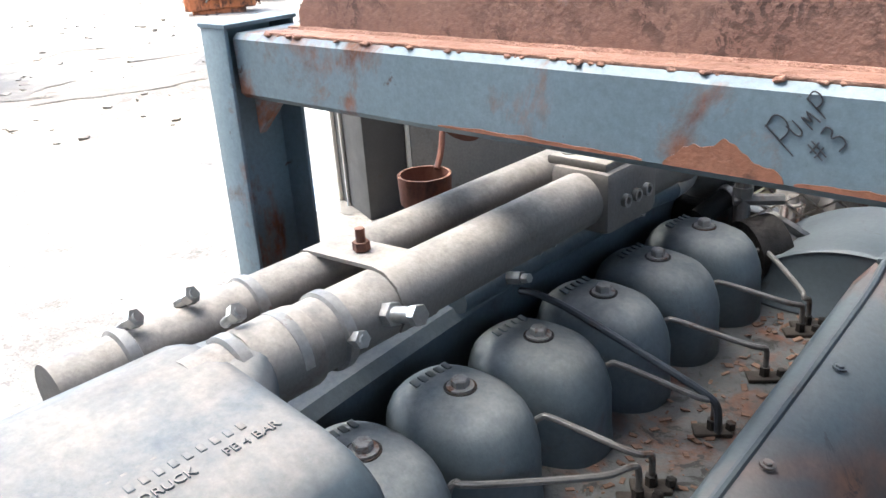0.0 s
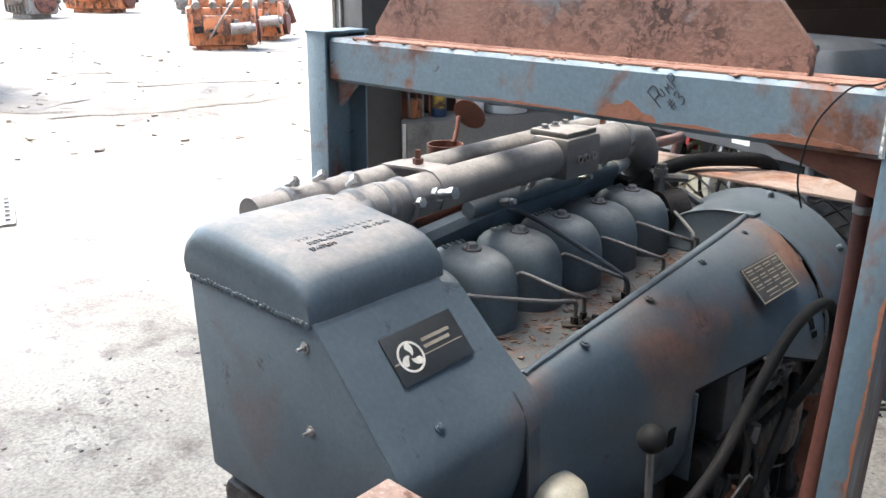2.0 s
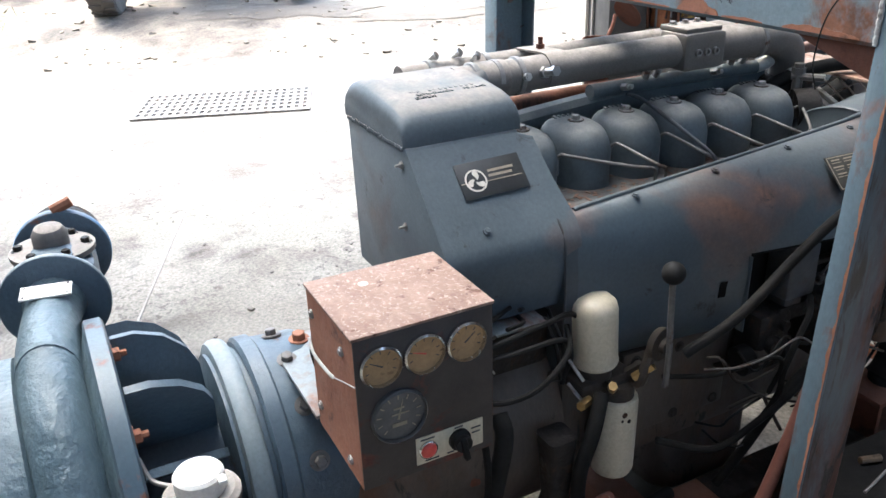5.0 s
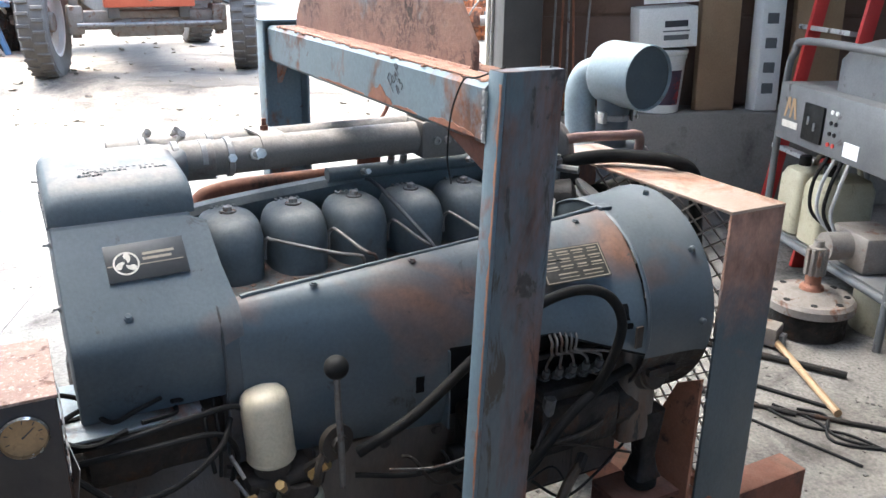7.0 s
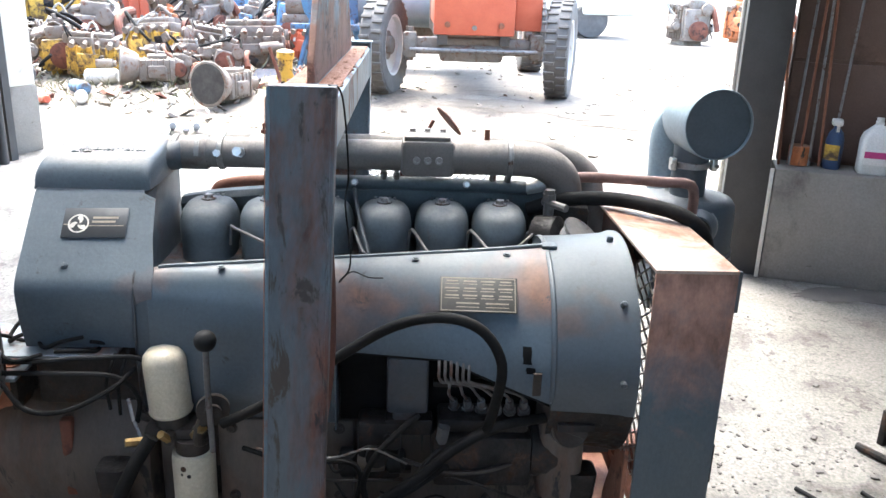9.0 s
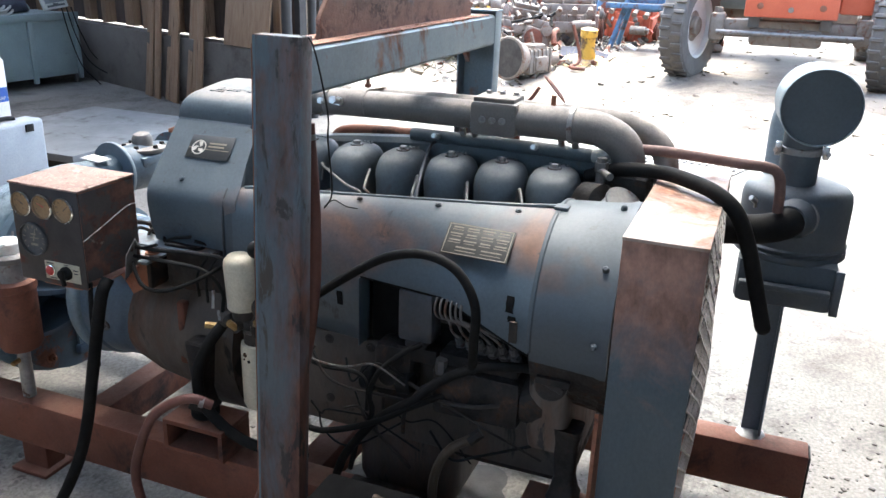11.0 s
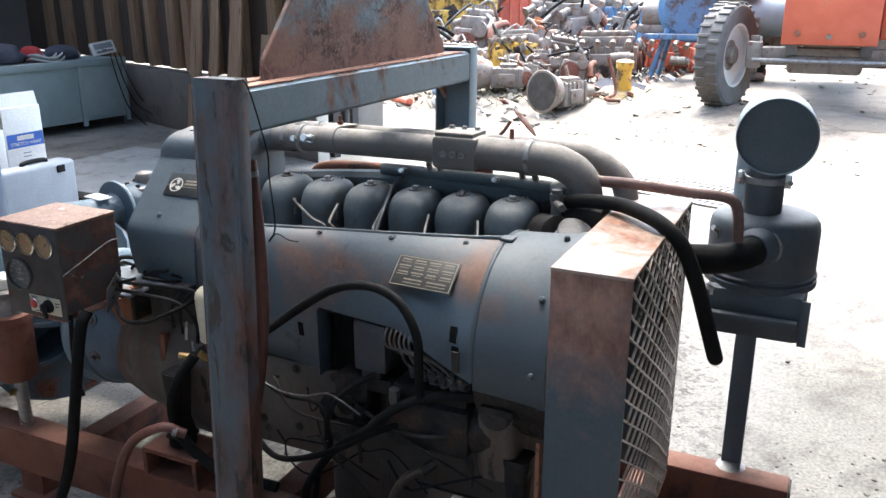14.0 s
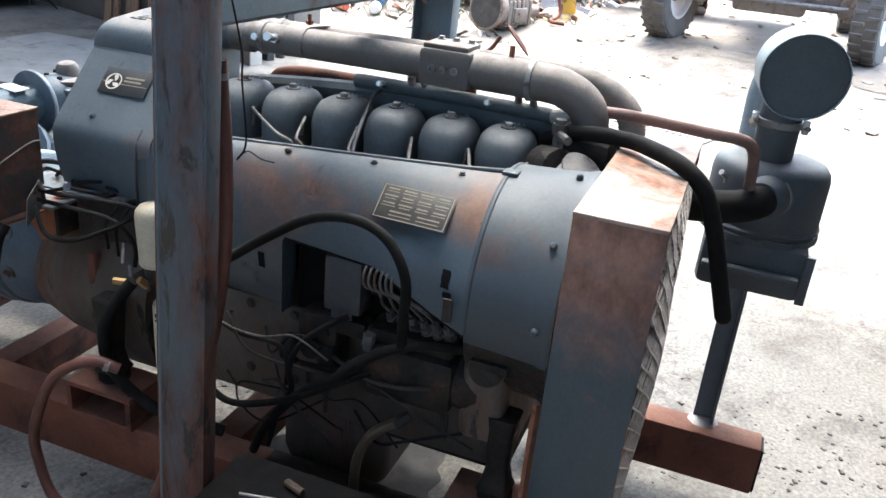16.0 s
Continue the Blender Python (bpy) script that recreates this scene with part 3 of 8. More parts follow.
# ---- the building: its front wall stands skewed by 20 degrees to the machine ----
SHED = pose(-2.34, 2.35, 0, 0, 0, -20.05)  # local x into the shed, local y along the front wall


def shed(x, y, z=0.0):
    return SHED @ Vector((x, y, z))


def structure(name, bm, material, label, category, at=None):
    return solo(name, moved(bm, SHED), material, label, category, kind="structure", at=at)


def rise(x, y):
    """Height of the yard, in the shed's axes."""
    t = min(max((-2.7 - x) / 2.4, 0.0), 1.0)
    h = -0.03 + 0.2 * t * t * (3 - 2 * t)
    if x < -2.8:
        h += 0.035 * noise.noise((x * 0.7, y * 0.7, 0.0)) + 0.018 * noise.noise((x * 2.3, y * 2.3, 3.0))
    return h


def make_ground():
    def steps(a, b, fine):
        out, v = [], a
        while v < b:
            out.append(v)
            v += fine + 0.16 * max(0.0, abs(v + 5) - 9)
        return out + [b]
    left = sorted({-v for v in steps(0, 500, 0.22)} | set(steps(0, 500, 0.5)))
    xs = [v for v in left if v <= 500]
    ys = sorted({-v for v in steps(0, 500, 0.25)} | set(steps(0, 500, 0.25)))
    bm = bmesh.new()
    grid = [[bm.verts.new((x, y, rise(x, y) if -40 < x < 12 and abs(y) < 60 else (0.17 if x < 0 else -0.03))) for y in ys] for x in xs]
    for p, q in zip(grid, grid[1:]):
        for k in range(len(ys) - 1):
            bm.faces.new((p[k], p[k + 1], q[k + 1], q[k]))
    return structure("ground", bm, "dirt", "pale dusty dirt yard strewn with wheel tracks", "ground", at=(0, 0, 0))


make_ground()
structure("floor", box((-2.75, -13.2, -0.12), (6.6, 5.8, 0.0)), "concrete", "worn pale concrete slab with stains", "floor", at=(0, 0, 0))
for y in (-2.56, 2.6):
    structure("floor_joint", box((-2.7, y - 0.004, -0.02), (6.4, y + 0.004, 0.003)), "concrete_joint", "worn joint in the concrete slab", "floor joint")

structure("wall_front_base", box((-0.3, 0.0, 0), (0, 5.5, 0.6), 0.012), "wall_concrete", "low buff concrete base wall beside the doorway", "wall")
structure("trim", box((-0.012, -0.022, 0), (0.004, -0.002, 0.6), 0.003), "white_print", "pale strip on the end of the base wall", "trim")
front = structure("wall_front", box((-0.36, 0.02, 0.6), (-0.28, 5.5, 4.6)), "wall_brown", "brown boarded wall above the concrete base", "wall")
for k in range(4):
    part("board", moved(box((-0.285, 0.03, 0.62 + 0.53 * k), (-0.268, 5.45, 1.13 + 0.53 * k), 0.004), SHED), "wall_brown", front)
door = structure("door_jamb", box((-0.42, -0.24, 0), (-0.02, -0.02, 4.3), 0.006), "jamb_grey", "dark grey steel door jamb", "door jamb")
part("edge_strip", moved(box((-0.44, -0.262, 0), (-0.40, -0.242, 4.3), 0.003), SHED), "pale_wall", door, "pale edge strip")
part("edge_strip", moved(box((-0.30, -0.258, 0), (-0.285, -0.242, 4.3), 0.002), SHED), "steel", door, "bright steel track edge")
# unseen beam, added to close the wall above the doorway
structure("lintel", box((-0.42, -6.1, 4.1), (0.0, 0.0, 4.6)), "wall_dark", "unseen dark beam, added over the doorway", "lintel")

structure("wall_front_base_2", box((-0.13, -13, 0), (0, -5.43, 0.62), 0.008), "base_brown", "low brown-grey stained base wall beside the doorway", "wall")
structure("wall_front_base_3", box((-0.3, -13, 0), (-0.132, -5.62, 0.60)), "wall_dark", "dark core of the low base wall", "wall")
structure("trim_2", box((-0.125, -5.428, 0), (-0.005, -5.415, 0.615), 0.003), "pale_wall", "pale rendered end of the base wall", "trim")
left_wall = structure("wall_front_2", box((-0.36, -13, 0.62), (-0.30, -5.55, 4.6)), "dark_wood", "dark boarded wall with bare wooden studs", "wall")
for k, y in enumerate((-5.74, -6.35, -6.95, -7.45, -7.95, -8.35, -8.85, -9.3, -9.9, -10.6, -11.3, -12.0)):
    w = 0.05 + 0.02 * ((k * 7) % 3)
    part("stud", moved(box((-0.298, y - w, 0.622), (-0.18 - 0.03 * (k % 2), y + w, 4.6), 0.004), SHED), "stud_wood", left_wall)
for k, y in enumerate((-6.62, -6.72, -6.86, -7.02, -7.12, -7.24, -7.36, -7.52, -7.62)):
    solo("plank", moved(box((-0.012, -0.045 + 0.01 * (k % 3), 0), (0.012, 0.05 - 0.012 * (k % 2), 2.4 + 0.2 * (k % 4)), 0.003), SHED @ pose(0.10 - 0.02 * (k % 3), y, 0.622 if k > 20 else 0.0, 0, -6 - (k % 3), (k * 13 % 7) - 3)), "stud_wood", "rough wooden plank leaning on the studs", "plank", group="planks leaning on the wall")
solo("plywood_sheet", moved(box((-0.008, -0.32, 0), (0.008, 0.3, 0.45), 0.002), SHED @ pose(0.0, -5.95, 0.625, 0, -8, 2)), "stud_wood", "warm brown plywood offcut on the ledge", "plywood")
solo("plywood_sheet", moved(box((-0.008, -0.45, 0), (0.008, 0.45, 0.5), 0.002), SHED @ pose(-0.14, -6.6, 1.9, 0, -3, 1)), "stud_wood", "warm brown plywood sheet high on the studs", "plywood")
for k, (x, y, r) in enumerate(((-0.12, -5.52, 0.045), (-0.30, -5.56, 0.05), (-0.46, -5.60, 0.04), (-0.60, -5.66, 0.05))):
    structure("door_track", rod((x, y, 0), (x, y, 4.3), r, 4 if k % 2 else 12), "jamb_grey", "dark vertical steel door track", "door track")
pillar = structure("pillar", box((-1.06, -6.15, 0.55), (-0.68, -5.78, 4.5), 0.008), "pale_wall", "cream painted pillar on a grey base", "pillar")
part("pillar_base", moved(box((-1.07, -6.16, 0), (-0.67, -5.77, 0.548), 0.008), SHED), "wall_concrete", pillar, "bare concrete base")
# unseen side walls, added to close the shed; a high gap lets light in
for k, (x0, x1, z0, z1) in enumerate(((-0.3, 6.6, 0, 2.7), (-0.3, 4.0, 2.7, 3.9), (5.6, 6.6, 2.7, 3.9), (-0.3, 6.6, 3.9, 4.6))):
    structure("wall_side" if k == 0 else "wall_side_%d" % (k + 2), box((x0, 5.5, z0), (x1, 5.7, z1)), "wall_dark", "unseen dark side wall, added round a gap for light", "wall")
structure("wall_side_2", box((-0.3, -13.2, 0), (6.6, -13.0, 4.6)), "wall_dark", "unseen dark side wall, added to close the shed", "wall")
# unseen back wall, added; its open strip above a low wall lets light in
structure("wall_back", box((6.4, -13.2, 0), (6.6, -2.8, 4.6)), "wall_dark", "unseen dark back wall, added to close the shed", "wall")
structure("wall_back_2", box((6.4, 2.2, 0), (6.6, 5.7, 4.6)), "wall_dark", "unseen dark back wall, added to close the shed", "wall")
structure("beam_back", box((6.4, -2.8, 2.4), (6.6, 2.2, 4.6)), "wall_dark", "unseen dark beam, added over the gap for light", "beam")
structure("wall_back_3", box((6.4, -2.8, 0), (6.6, 2.2, 1.7)), "wall_dark", "unseen dark back wall, added below the gap for light", "wall")
structure("post_back", box((6.36, -0.34, 1.7), (6.62, -0.26, 2.4), 0.005), "jamb_grey", "unseen steel post, added in the gap for light", "post")
# unseen roof sheets, added; the gaps between them let daylight onto the machine
for k, (x0, x1, y0, y1) in enumerate(((-0.5, 0.7, -4.4, 5.7), (1.5, 2.3, -4.4, 0.1), (3.4, 3.9, -4.4, 0.1), (1.5, 3.9, 0.1, 5.7), (2.3, 3.4, -4.4, -3.0), (4.35, 6.7, -13.2, 5.7), (0.7, 1.5, -0.3, 5.7), (3.9, 4.35, 0.8, 5.7), (-0.5, 0.3, -13.2, -4.4), (3.4, 4.35, -13.2, -4.4), (0.3, 3.4, -13.2, -10.4), (0.3, 1.9, -7.2, -4.4), (0.3, 1.3, -10.4, -7.2))):
    structure("ceiling" if k == 0 else "ceiling_%d" % (k + 1), box((x0, y0, 4.6), (x1, y1, 4.72)), "roof", "unseen grey roof sheet, added beside gaps that let light in", "ceiling")


def make_grate():
    u = (SHED.to_3x3() @ Vector((0, 1, 0)))
    m = axes((-4.53, 0.39, 0.0), (u.x, u.y, 0), (-u.y, u.x, 0))
    g = tagged(new("drain_grate"), "grey steel bar grate over a floor drain", "grate", kind="structure")
    WORLD[g.name] = Matrix.Identity(4)
    # flat dark sheet on the floor, painted in for the shaded pit
    part("pit", slab(m @ pose(0, 0, 0.001), 1.18, 0.66, 0.004), "oil", g)
    for sgn in (-1, 1):
        part("edge_bar", moved(box((-0.6, sgn * 0.335 - 0.012, 0.003), (0.6, sgn * 0.335 + 0.012, 0.016)), m), "dull_steel", g)
    for k in range(7):
        y = -0.31 + 0.62 * k / 6
        part("long_bar", moved(box((-0.6, y - 0.014, 0.005), (0.6, y + 0.014, 0.0125)), m), "dull_steel", g)
    for k in range(23):
        x = -0.59 + 1.18 * k / 22
        part("cross_bar", moved(box((x - 0.012, -0.33, 0.005), (x + 0.012, 0.33, 0.0135)), m), "dull_steel", g)


make_grate()

# ---- the pump unit: skid, lifting frame, engine, guard, air cleaner, panel, pump ----
def make_skid():
    t = thing("skid_frame", (0.03, 0.1, 0.0), "rust-brown welded steel skid frame on short feet", "skid")
    for x0, x1 in ((0.30, 0.385), (-0.335, -0.25)):
        r = part("rail", box((x0, -1.75, 0.09), (x1, 1.335, 0.228), 0.006), "skid_rust", t)
        part("end_plate", box((x0 + 0.006, 1.336, 0.095), (x1 - 0.006, 1.341, 0.222), 0.002), "greasy", r, "dark oily rail end")
        if x0 > 0:
            part("oil_film", box((x0 - 0.0015, 0.27, 0.0885), (x1 + 0.0015, 0.87, 0.2295), 0.007), "greasy", r, "thick black oil grime on the rail")
    for y in (-1.45, -0.62, 0.08, 0.93):
        part("cross_member", box((-0.248, y, 0.10), (0.298, y + 0.08, 0.20), 0.005), "skid_rust", t)
    for y in (-1.5, -0.78, 0.52):
        for x in (0.31, -0.325):
            part("foot", joined(box((x, y, 0.012), (x + 0.065, y + 0.09, 0.092), 0.003), box((x - 0.03, y - 0.02, 0), (x + 0.095, y + 0.11, 0.012), 0.003)),
                 "skid_rust", t)
    for y, h in ((-0.225, 0.318), (0.715, 0.33)):
        m = part("engine_mount", joined(box((0.285, y, 0.2285), (0.405, y + 0.18, 0.240), 0.002), box((0.285, y, h - 0.013), (0.405, y + 0.18, h), 0.002),
                                        box((0.285, y + 0.013, 0.24), (0.297, y + 0.167, h - 0.013)), box((0.287, y, 0.24), (0.405, y + 0.012, h - 0.013)),
                                        box((0.287, y + 0.168, 0.24), (0.405, y + 0.18, h - 0.013))), "skid_rust", t)
        part("rubber_block", rod((0.345, y + 0.09, h), (0.345, y + 0.09, h + 0.03), 0.036, 20, soft=0.006), "rubber", m)
        part("mount_bolt", hexbolt((0.345, y + 0.09, h + 0.03), (0, 0, 1), 0.018, 0.03), "dull_steel", m)
        part("support_leg", loft([[(x, yy, z) for x, yy in rounded(0.345 - w, 0.345 + w, y + 0.09 - w, y + 0.09 + w, 0.012)] for w, z in ((0.034, h + 0.03), (0.028, h + 0.045), (0.022, h + 0.08), (0.030, 0.53))]), "greasy", m)
    return t


def make_lifting_frame():
    t = thing("lifting_frame", (0.04, 0.28, 0.0), "blue-painted rusting steel lifting frame over the engine", "lifting frame")

    def leant(bm, top, lean):
        for v in bm.verts:
            v.co.y += (v.co.z - top) * lean
        return bm

    def post(name, x0, x1, y0, y1, top, lean, open_side, material, flange):
        w = 0.006
        bms = [box((x0, y1 - w, 0), (x1, y1, top), 0.0015)]
        bms.append(box((x1 - w, y0 + w, 0), (x1, y1 - w, top)) if open_side < 0 else box((x0, y0 + w, 0), (x0 + w, y1 - w, top)))
        bms.append(box((x0 - 0.02, y0 - 0.03, 0), (x1 + 0.02, y1 + 0.03, 0.012), 0.002))
        ob = part(name, leant(joined(*bms), top, lean), material, t)
        part("flange", leant(box((x0, y0, 0.012), (x1, y0 + w, top), 0.0015), top, lean), flange, ob, "blue channel flange")
        return ob

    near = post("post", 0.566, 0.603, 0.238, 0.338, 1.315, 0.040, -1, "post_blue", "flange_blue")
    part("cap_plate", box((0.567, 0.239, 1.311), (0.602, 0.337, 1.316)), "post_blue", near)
    edge = [1.30 - 0.012 * k for k in range(80)]
    part("edge_scale", sheet([[(0.6025 - 0.0075 * max(0.12, 0.45 + 0.9 * noise.noise((z * 31, 2.0, 0)) + 0.5 * noise.noise((z * 90, 5.0, 0))), 0.2372 - 0.04 * (1.315 - z), z) for z in edge],
                              [(0.6032, 0.2372 - 0.04 * (1.315 - z), z) for z in edge]], 0.0008), "rust", near, "rust eating along the post's edge")
    far = post("post", -0.518, -0.462, 0.222, 0.335, 1.305, 0.012, 1, "frame_blue", "frame_blue")
    part("cap_plate", box((-0.52, 0.22, 1.304), (-0.458, 0.337, 1.309)), "frame_blue", far)
    beam = part("beam", prism([(0.233, 1.219), (0.240, 1.212), (0.326, 1.212), (0.333, 1.219), (0.333, 1.290), (0.326, 1.297), (0.240, 1.297), (0.233, 1.290)],
                              "x", -0.461, 0.565), "frame_blue", t)
    random.seed(5)
    crumbs = []
    for k in range(420):
        x = random.uniform(-0.40, 0.55)
        y = random.uniform(0.238, 0.272) if k % 3 else random.uniform(0.30, 0.33)
        s = 0.0015 + 0.0045 * random.random() ** 1.5
        crumbs.append(moved(box((-s, -s, 0), (s, s, s * 0.8), s * 0.3, 1), pose(x, y, 1.296, random.uniform(-15, 15), random.uniform(-15, 15), random.uniform(0, 90))))
    crumbs.append(box((-0.39, 0.240, 1.297), (0.55, 0.276, 1.3005), 0.001))
    crumbs.append(box((-0.42, 0.292, 1.297), (0.56, 0.329, 1.2995), 0.001))
    part("rust_scale", joined(*crumbs), "scale_rust", beam, "crumbling rust lying along the beam")
    part("gusset", prism([(-0.458, 1.214), (-0.458, 1.16), (-0.40, 1.214)], "y", 0.25, 0.262), "frame_blue", beam)
    part("gusset", prism([(0.564, 1.2135), (0.564, 1.160), (0.545, 1.165), (0.44, 1.200), (0.41, 1.2135)], "y", 0.25, 0.262), "skid_rust", beam, "rusty gusset plate under the beam")
    part("weld_bead", tube([(0.5655, 0.2335 + 0.001 * math.sin(k * 2.1), 1.215 + 0.004 * k) for k in range(19)], 0.004, 6, 2), "alloy", beam, "pale weld bead at the post")
    plate = part("lifting_plate", prism([(-0.376, 1.297), (0.453, 1.297), (0.453, 1.336), (0.062, 1.78), (0.01, 1.78), (-0.376, 1.322)], "y", 0.278, 0.290, 0.002, 1),
                 "lift_plate", t, "pitted rust-red lifting plate with blue paint left")
    part("weld_bead", tube([(x, 0.277 + 0.002 * math.sin(90 * x), 1.2995) for x in [-0.37 + 0.02 * k for k in range(42)]], 0.005, 6, 2), "scale_rust", plate)
    # marker writing in single strokes, PUMP over #3
    face = axes((0.277, 0.2322, 1.262), (1, 0, 0.0), (0, 0, 1)) @ pose(0, 0, 0, 0, 0, 52)
    glyphs = {"P": [[(0, 0), (0.1, 1)], [(0.05, 0.95), (0.5, 1.0), (0.62, 0.75), (0.45, 0.5), (0.05, 0.48)]], "U": [[(0, 0.9), (0.03, 0.2), (0.25, 0), (0.5, 0.2), (0.55, 0.9)]],
              "M": [[(0, 0), (0.12, 0.9), (0.35, 0.35), (0.6, 0.9), (0.72, 0)]], "#": [[(0.2, 0), (0.3, 1)], [(0.5, 0), (0.6, 1)], [(0, 0.35), (0.8, 0.4)], [(0.02, 0.65), (0.82, 0.7)]],
              "3": [[(0, 0.95), (0.4, 1.0), (0.5, 0.75), (0.2, 0.55), (0.55, 0.4), (0.5, 0.05), (0, 0.0)]]}
    strokes = []
    for ch, x, y, h in (("P", -0.0215, -0.0042, 0.032), ("U", -0.0085, 0.003, 0.014), ("M", 0.003, 0.000, 0.014), ("P", 0.0155, -0.0005, 0.020), ("#", -0.011, -0.021, 0.016), ("3", 0.005, -0.024, 0.019)):
        for line in glyphs[ch]:
            strokes.append(tube([face @ Vector((x + u * h * 0.8, y + v * h, 0.0)) for u, v in line], 0.00065, 6, 3))
    part("marker_writing", joined(*strokes), "ink", beam, "hand-drawn black marker writing, PUMP #3")
    for x0, x1, zt, seed in ((0.160, 0.262, 0.032, 2.0), (-0.10, 0.14, 0.004, 5.0), (0.27, 0.36, 0.005, 11.0), (0.40, 0.54, 0.012, 8.0)):
        n = 60
        low, high = [], []
        for k in range(n + 1):
            x = x0 + (x1 - x0) * k / n
            low.append((x, 0.2318, 1.2195))
            high.append((x, 0.2318, 1.221 + zt * max(0.0, math.sin(math.pi * k / n)) ** 0.6 * (0.65 + 0.6 * noise.noise((x * 35, seed, 0)) + 0.15 * noise.noise((x * 120, seed, 0)))))
        part("rust_bloom", sheet([low, high], 0.0008), "rust", beam, "rust bursting through along the beam's lower edge")
    part("wire", tube([(0.575, 0.26, 1.319), (0.547, 0.232, 1.303), (0.521, 0.226, 1.298), (0.494, 0.226, 1.265), (0.481, 0.226, 1.236), (0.475, 0.226, 1.203), (0.474, 0.226, 1.17), (0.483, 0.228, 1.137)], 0.0013, 6), "black", beam, "thin black wire looped over the beam")
    part("wire", tube([(0.585, 0.325, 1.317), (0.575, 0.344, 1.30), (0.54, 0.35, 1.18), (0.53, 0.344, 1.125), (0.532, 0.352, 1.028), (0.53, 0.333, 0.993)], 0.0016, 6),
         "black", near, "thin twisted wire hanging on the post")
    part("wire", tube([(0.53, 0.333, 0.993), (0.53, 0.354, 1.012), (0.53, 0.38, 1.003), (0.53, 0.405, 1.002)], 0.0012, 6), "black", near)
    return t


def rounded(x0, x1, z0, z1, r, n=5):
    """A rounded rectangle, counter-clockwise."""
    out = []
    for cx, cz, a in ((x1 - r, z0 + r, -90), (x1 - r, z1 - r, 0), (x0 + r, z1 - r, 90), (x0 + r, z0 + r, 180)):
        out += [(cx + r * math.cos(radians(a + 90 * k / n)), cz + r * math.sin(radians(a + 90 * k / n))) for k in range(n + 1)]
    return out


def make_engine():
    t = thing("diesel_engine", (0.06, 0.35, 0.11), "dusty blue-grey six-cylinder air-cooled diesel engine on the skid", "engine")
    # block
    block = part("crankcase", box((-0.19, -0.07, 0.33), (0.265, 0.80, 0.68), 0.02), "housing_grime", t)
    part("side_cover", box((0.262, 0.06, 0.40), (0.285, 0.34, 0.60), 0.008), "housing_grime", block)
    for y in (0.09, 0.20, 0.31):
        part("cover_bolt", hexbolt((0.285, y, 0.58), (1, 0, 0), 0.008), "greasy_brown", block)
        part("cover_bolt", hexbolt((0.285, y, 0.42), (1, 0, 0), 0.008), "greasy_brown", block)
    part("sump", loft([[(x, y, z) for x, y in rounded(-0.12 + s, 0.235 - s, 0.235 + s, 0.51 - s, 0.06)] for s, z in
                       ((0.0, 0.335), (0.0, 0.18), (0.012, 0.135), (0.04, 0.112))]), "housing_grime", t, "grimy deep sump")
    part("shallow_sump", box((-0.12, 0.50, 0.30), (0.235, 0.80, 0.345), 0.018), "greasy", t)
    # deck with cylinders below
    part("deck", box((-0.11, -0.09, 0.845), (0.235, 0.74, 0.868), 0.003), "deck", t, "grimy rust-stained deck round the rocker covers")
    for i in range(6):
        y = 0.13 * i
        part("cylinder", lathe([(0.055, 0.0)] + [(0.055 + 0.012 * (k % 2), 0.018 * (k // 2) + 0.012 * (k % 2)) for k in range(1, 18)] + [(0.055, 0.17)], (0.0, y, 0.68), (0, 0, 1), 20),
             "greasy", t)
        rings = []
        for s, z in ((0.93, 0.868), (0.945, 0.90), (0.975, 0.922), (1.0, 0.936), (0.99, 0.948), (0.955, 0.9605), (0.89, 0.9715), (0.78, 0.981), (0.60, 0.9875), (0.38, 0.9905), (0.14, 0.9915)):
            ring = []
            for k in range(32):
                a = 2 * math.pi * k / 32
                c, d = math.cos(a), math.sin(a)
                q = 0.78
                slope = 0.016 * max(0.0, c) * min(1.0, max(0.0, (0.965 - z) / 0.09))
                ring.append((0.080 * s * math.copysign(abs(c) ** q, c) + slope, y + 0.0615 * s * math.copysign(abs(d) ** q, d), z - 0.006 * max(0.0, c) * s * s))
            rings.append(ring)
        cover = part("rocker_cover", loft(rings), "cover_grey", t, sharp=50)
        part("bolt_recess", lathe([(0.017, 0), (0.017, 0.0012), (0.011, 0.0014)], (0.004, y, 0.9905), (0, 0, 1), 24), "greasy", cover)
        part("cover_bolt", hexbolt((0.004, y, 0.992), (0, 0, 1), 0.0095, 0.010), "dull_steel", cover)
        for k in range(5):
            part("cast_mark", slab(axes((-0.038 + 0.0006 * k, y - 0.022 + 0.011 * k, 0.9888), (0, 1, 0), (-1, 0, 0.22)), 0.0065, 0.011, 0.003, 0.0008), "cover_grey", cover)
    # injector lines: hooked out between the covers, over to four feet on the deck
    feet = ((0.155, 0.24), (0.16, 0.37), (0.16, 0.51), (0.152, 0.65))
    for i, (f, dy) in enumerate(((0, -0.022), (0, 0.004), (1, 0.0), (2, 0.0), (3, -0.006), (3, 0.018))):
        y, (fx, fy) = 0.13 * i + 0.058, feet[f]
        fy += dy
        line = part("injector_line", tube([(0.052, y - 0.004, 0.90), (0.050, y - 0.002, 0.932), (0.056, y + 0.004, 0.943), (0.070, y + 0.01, 0.943), (0.8 * fx + 0.016, 0.75 * fy + 0.25 * y - 0.01, 0.924),
                                           (fx - 0.004, fy - 0.012, 0.917), (fx, fy, 0.908), (fx, fy, 0.868)], 0.0036, 8, 4), "line_brown", t)
        part("union_nut", lathe([(0.0065, 0), (0.0065, 0.014)], (fx, fy, 0.872), (0, 0, 1), 6), "greasy", line)
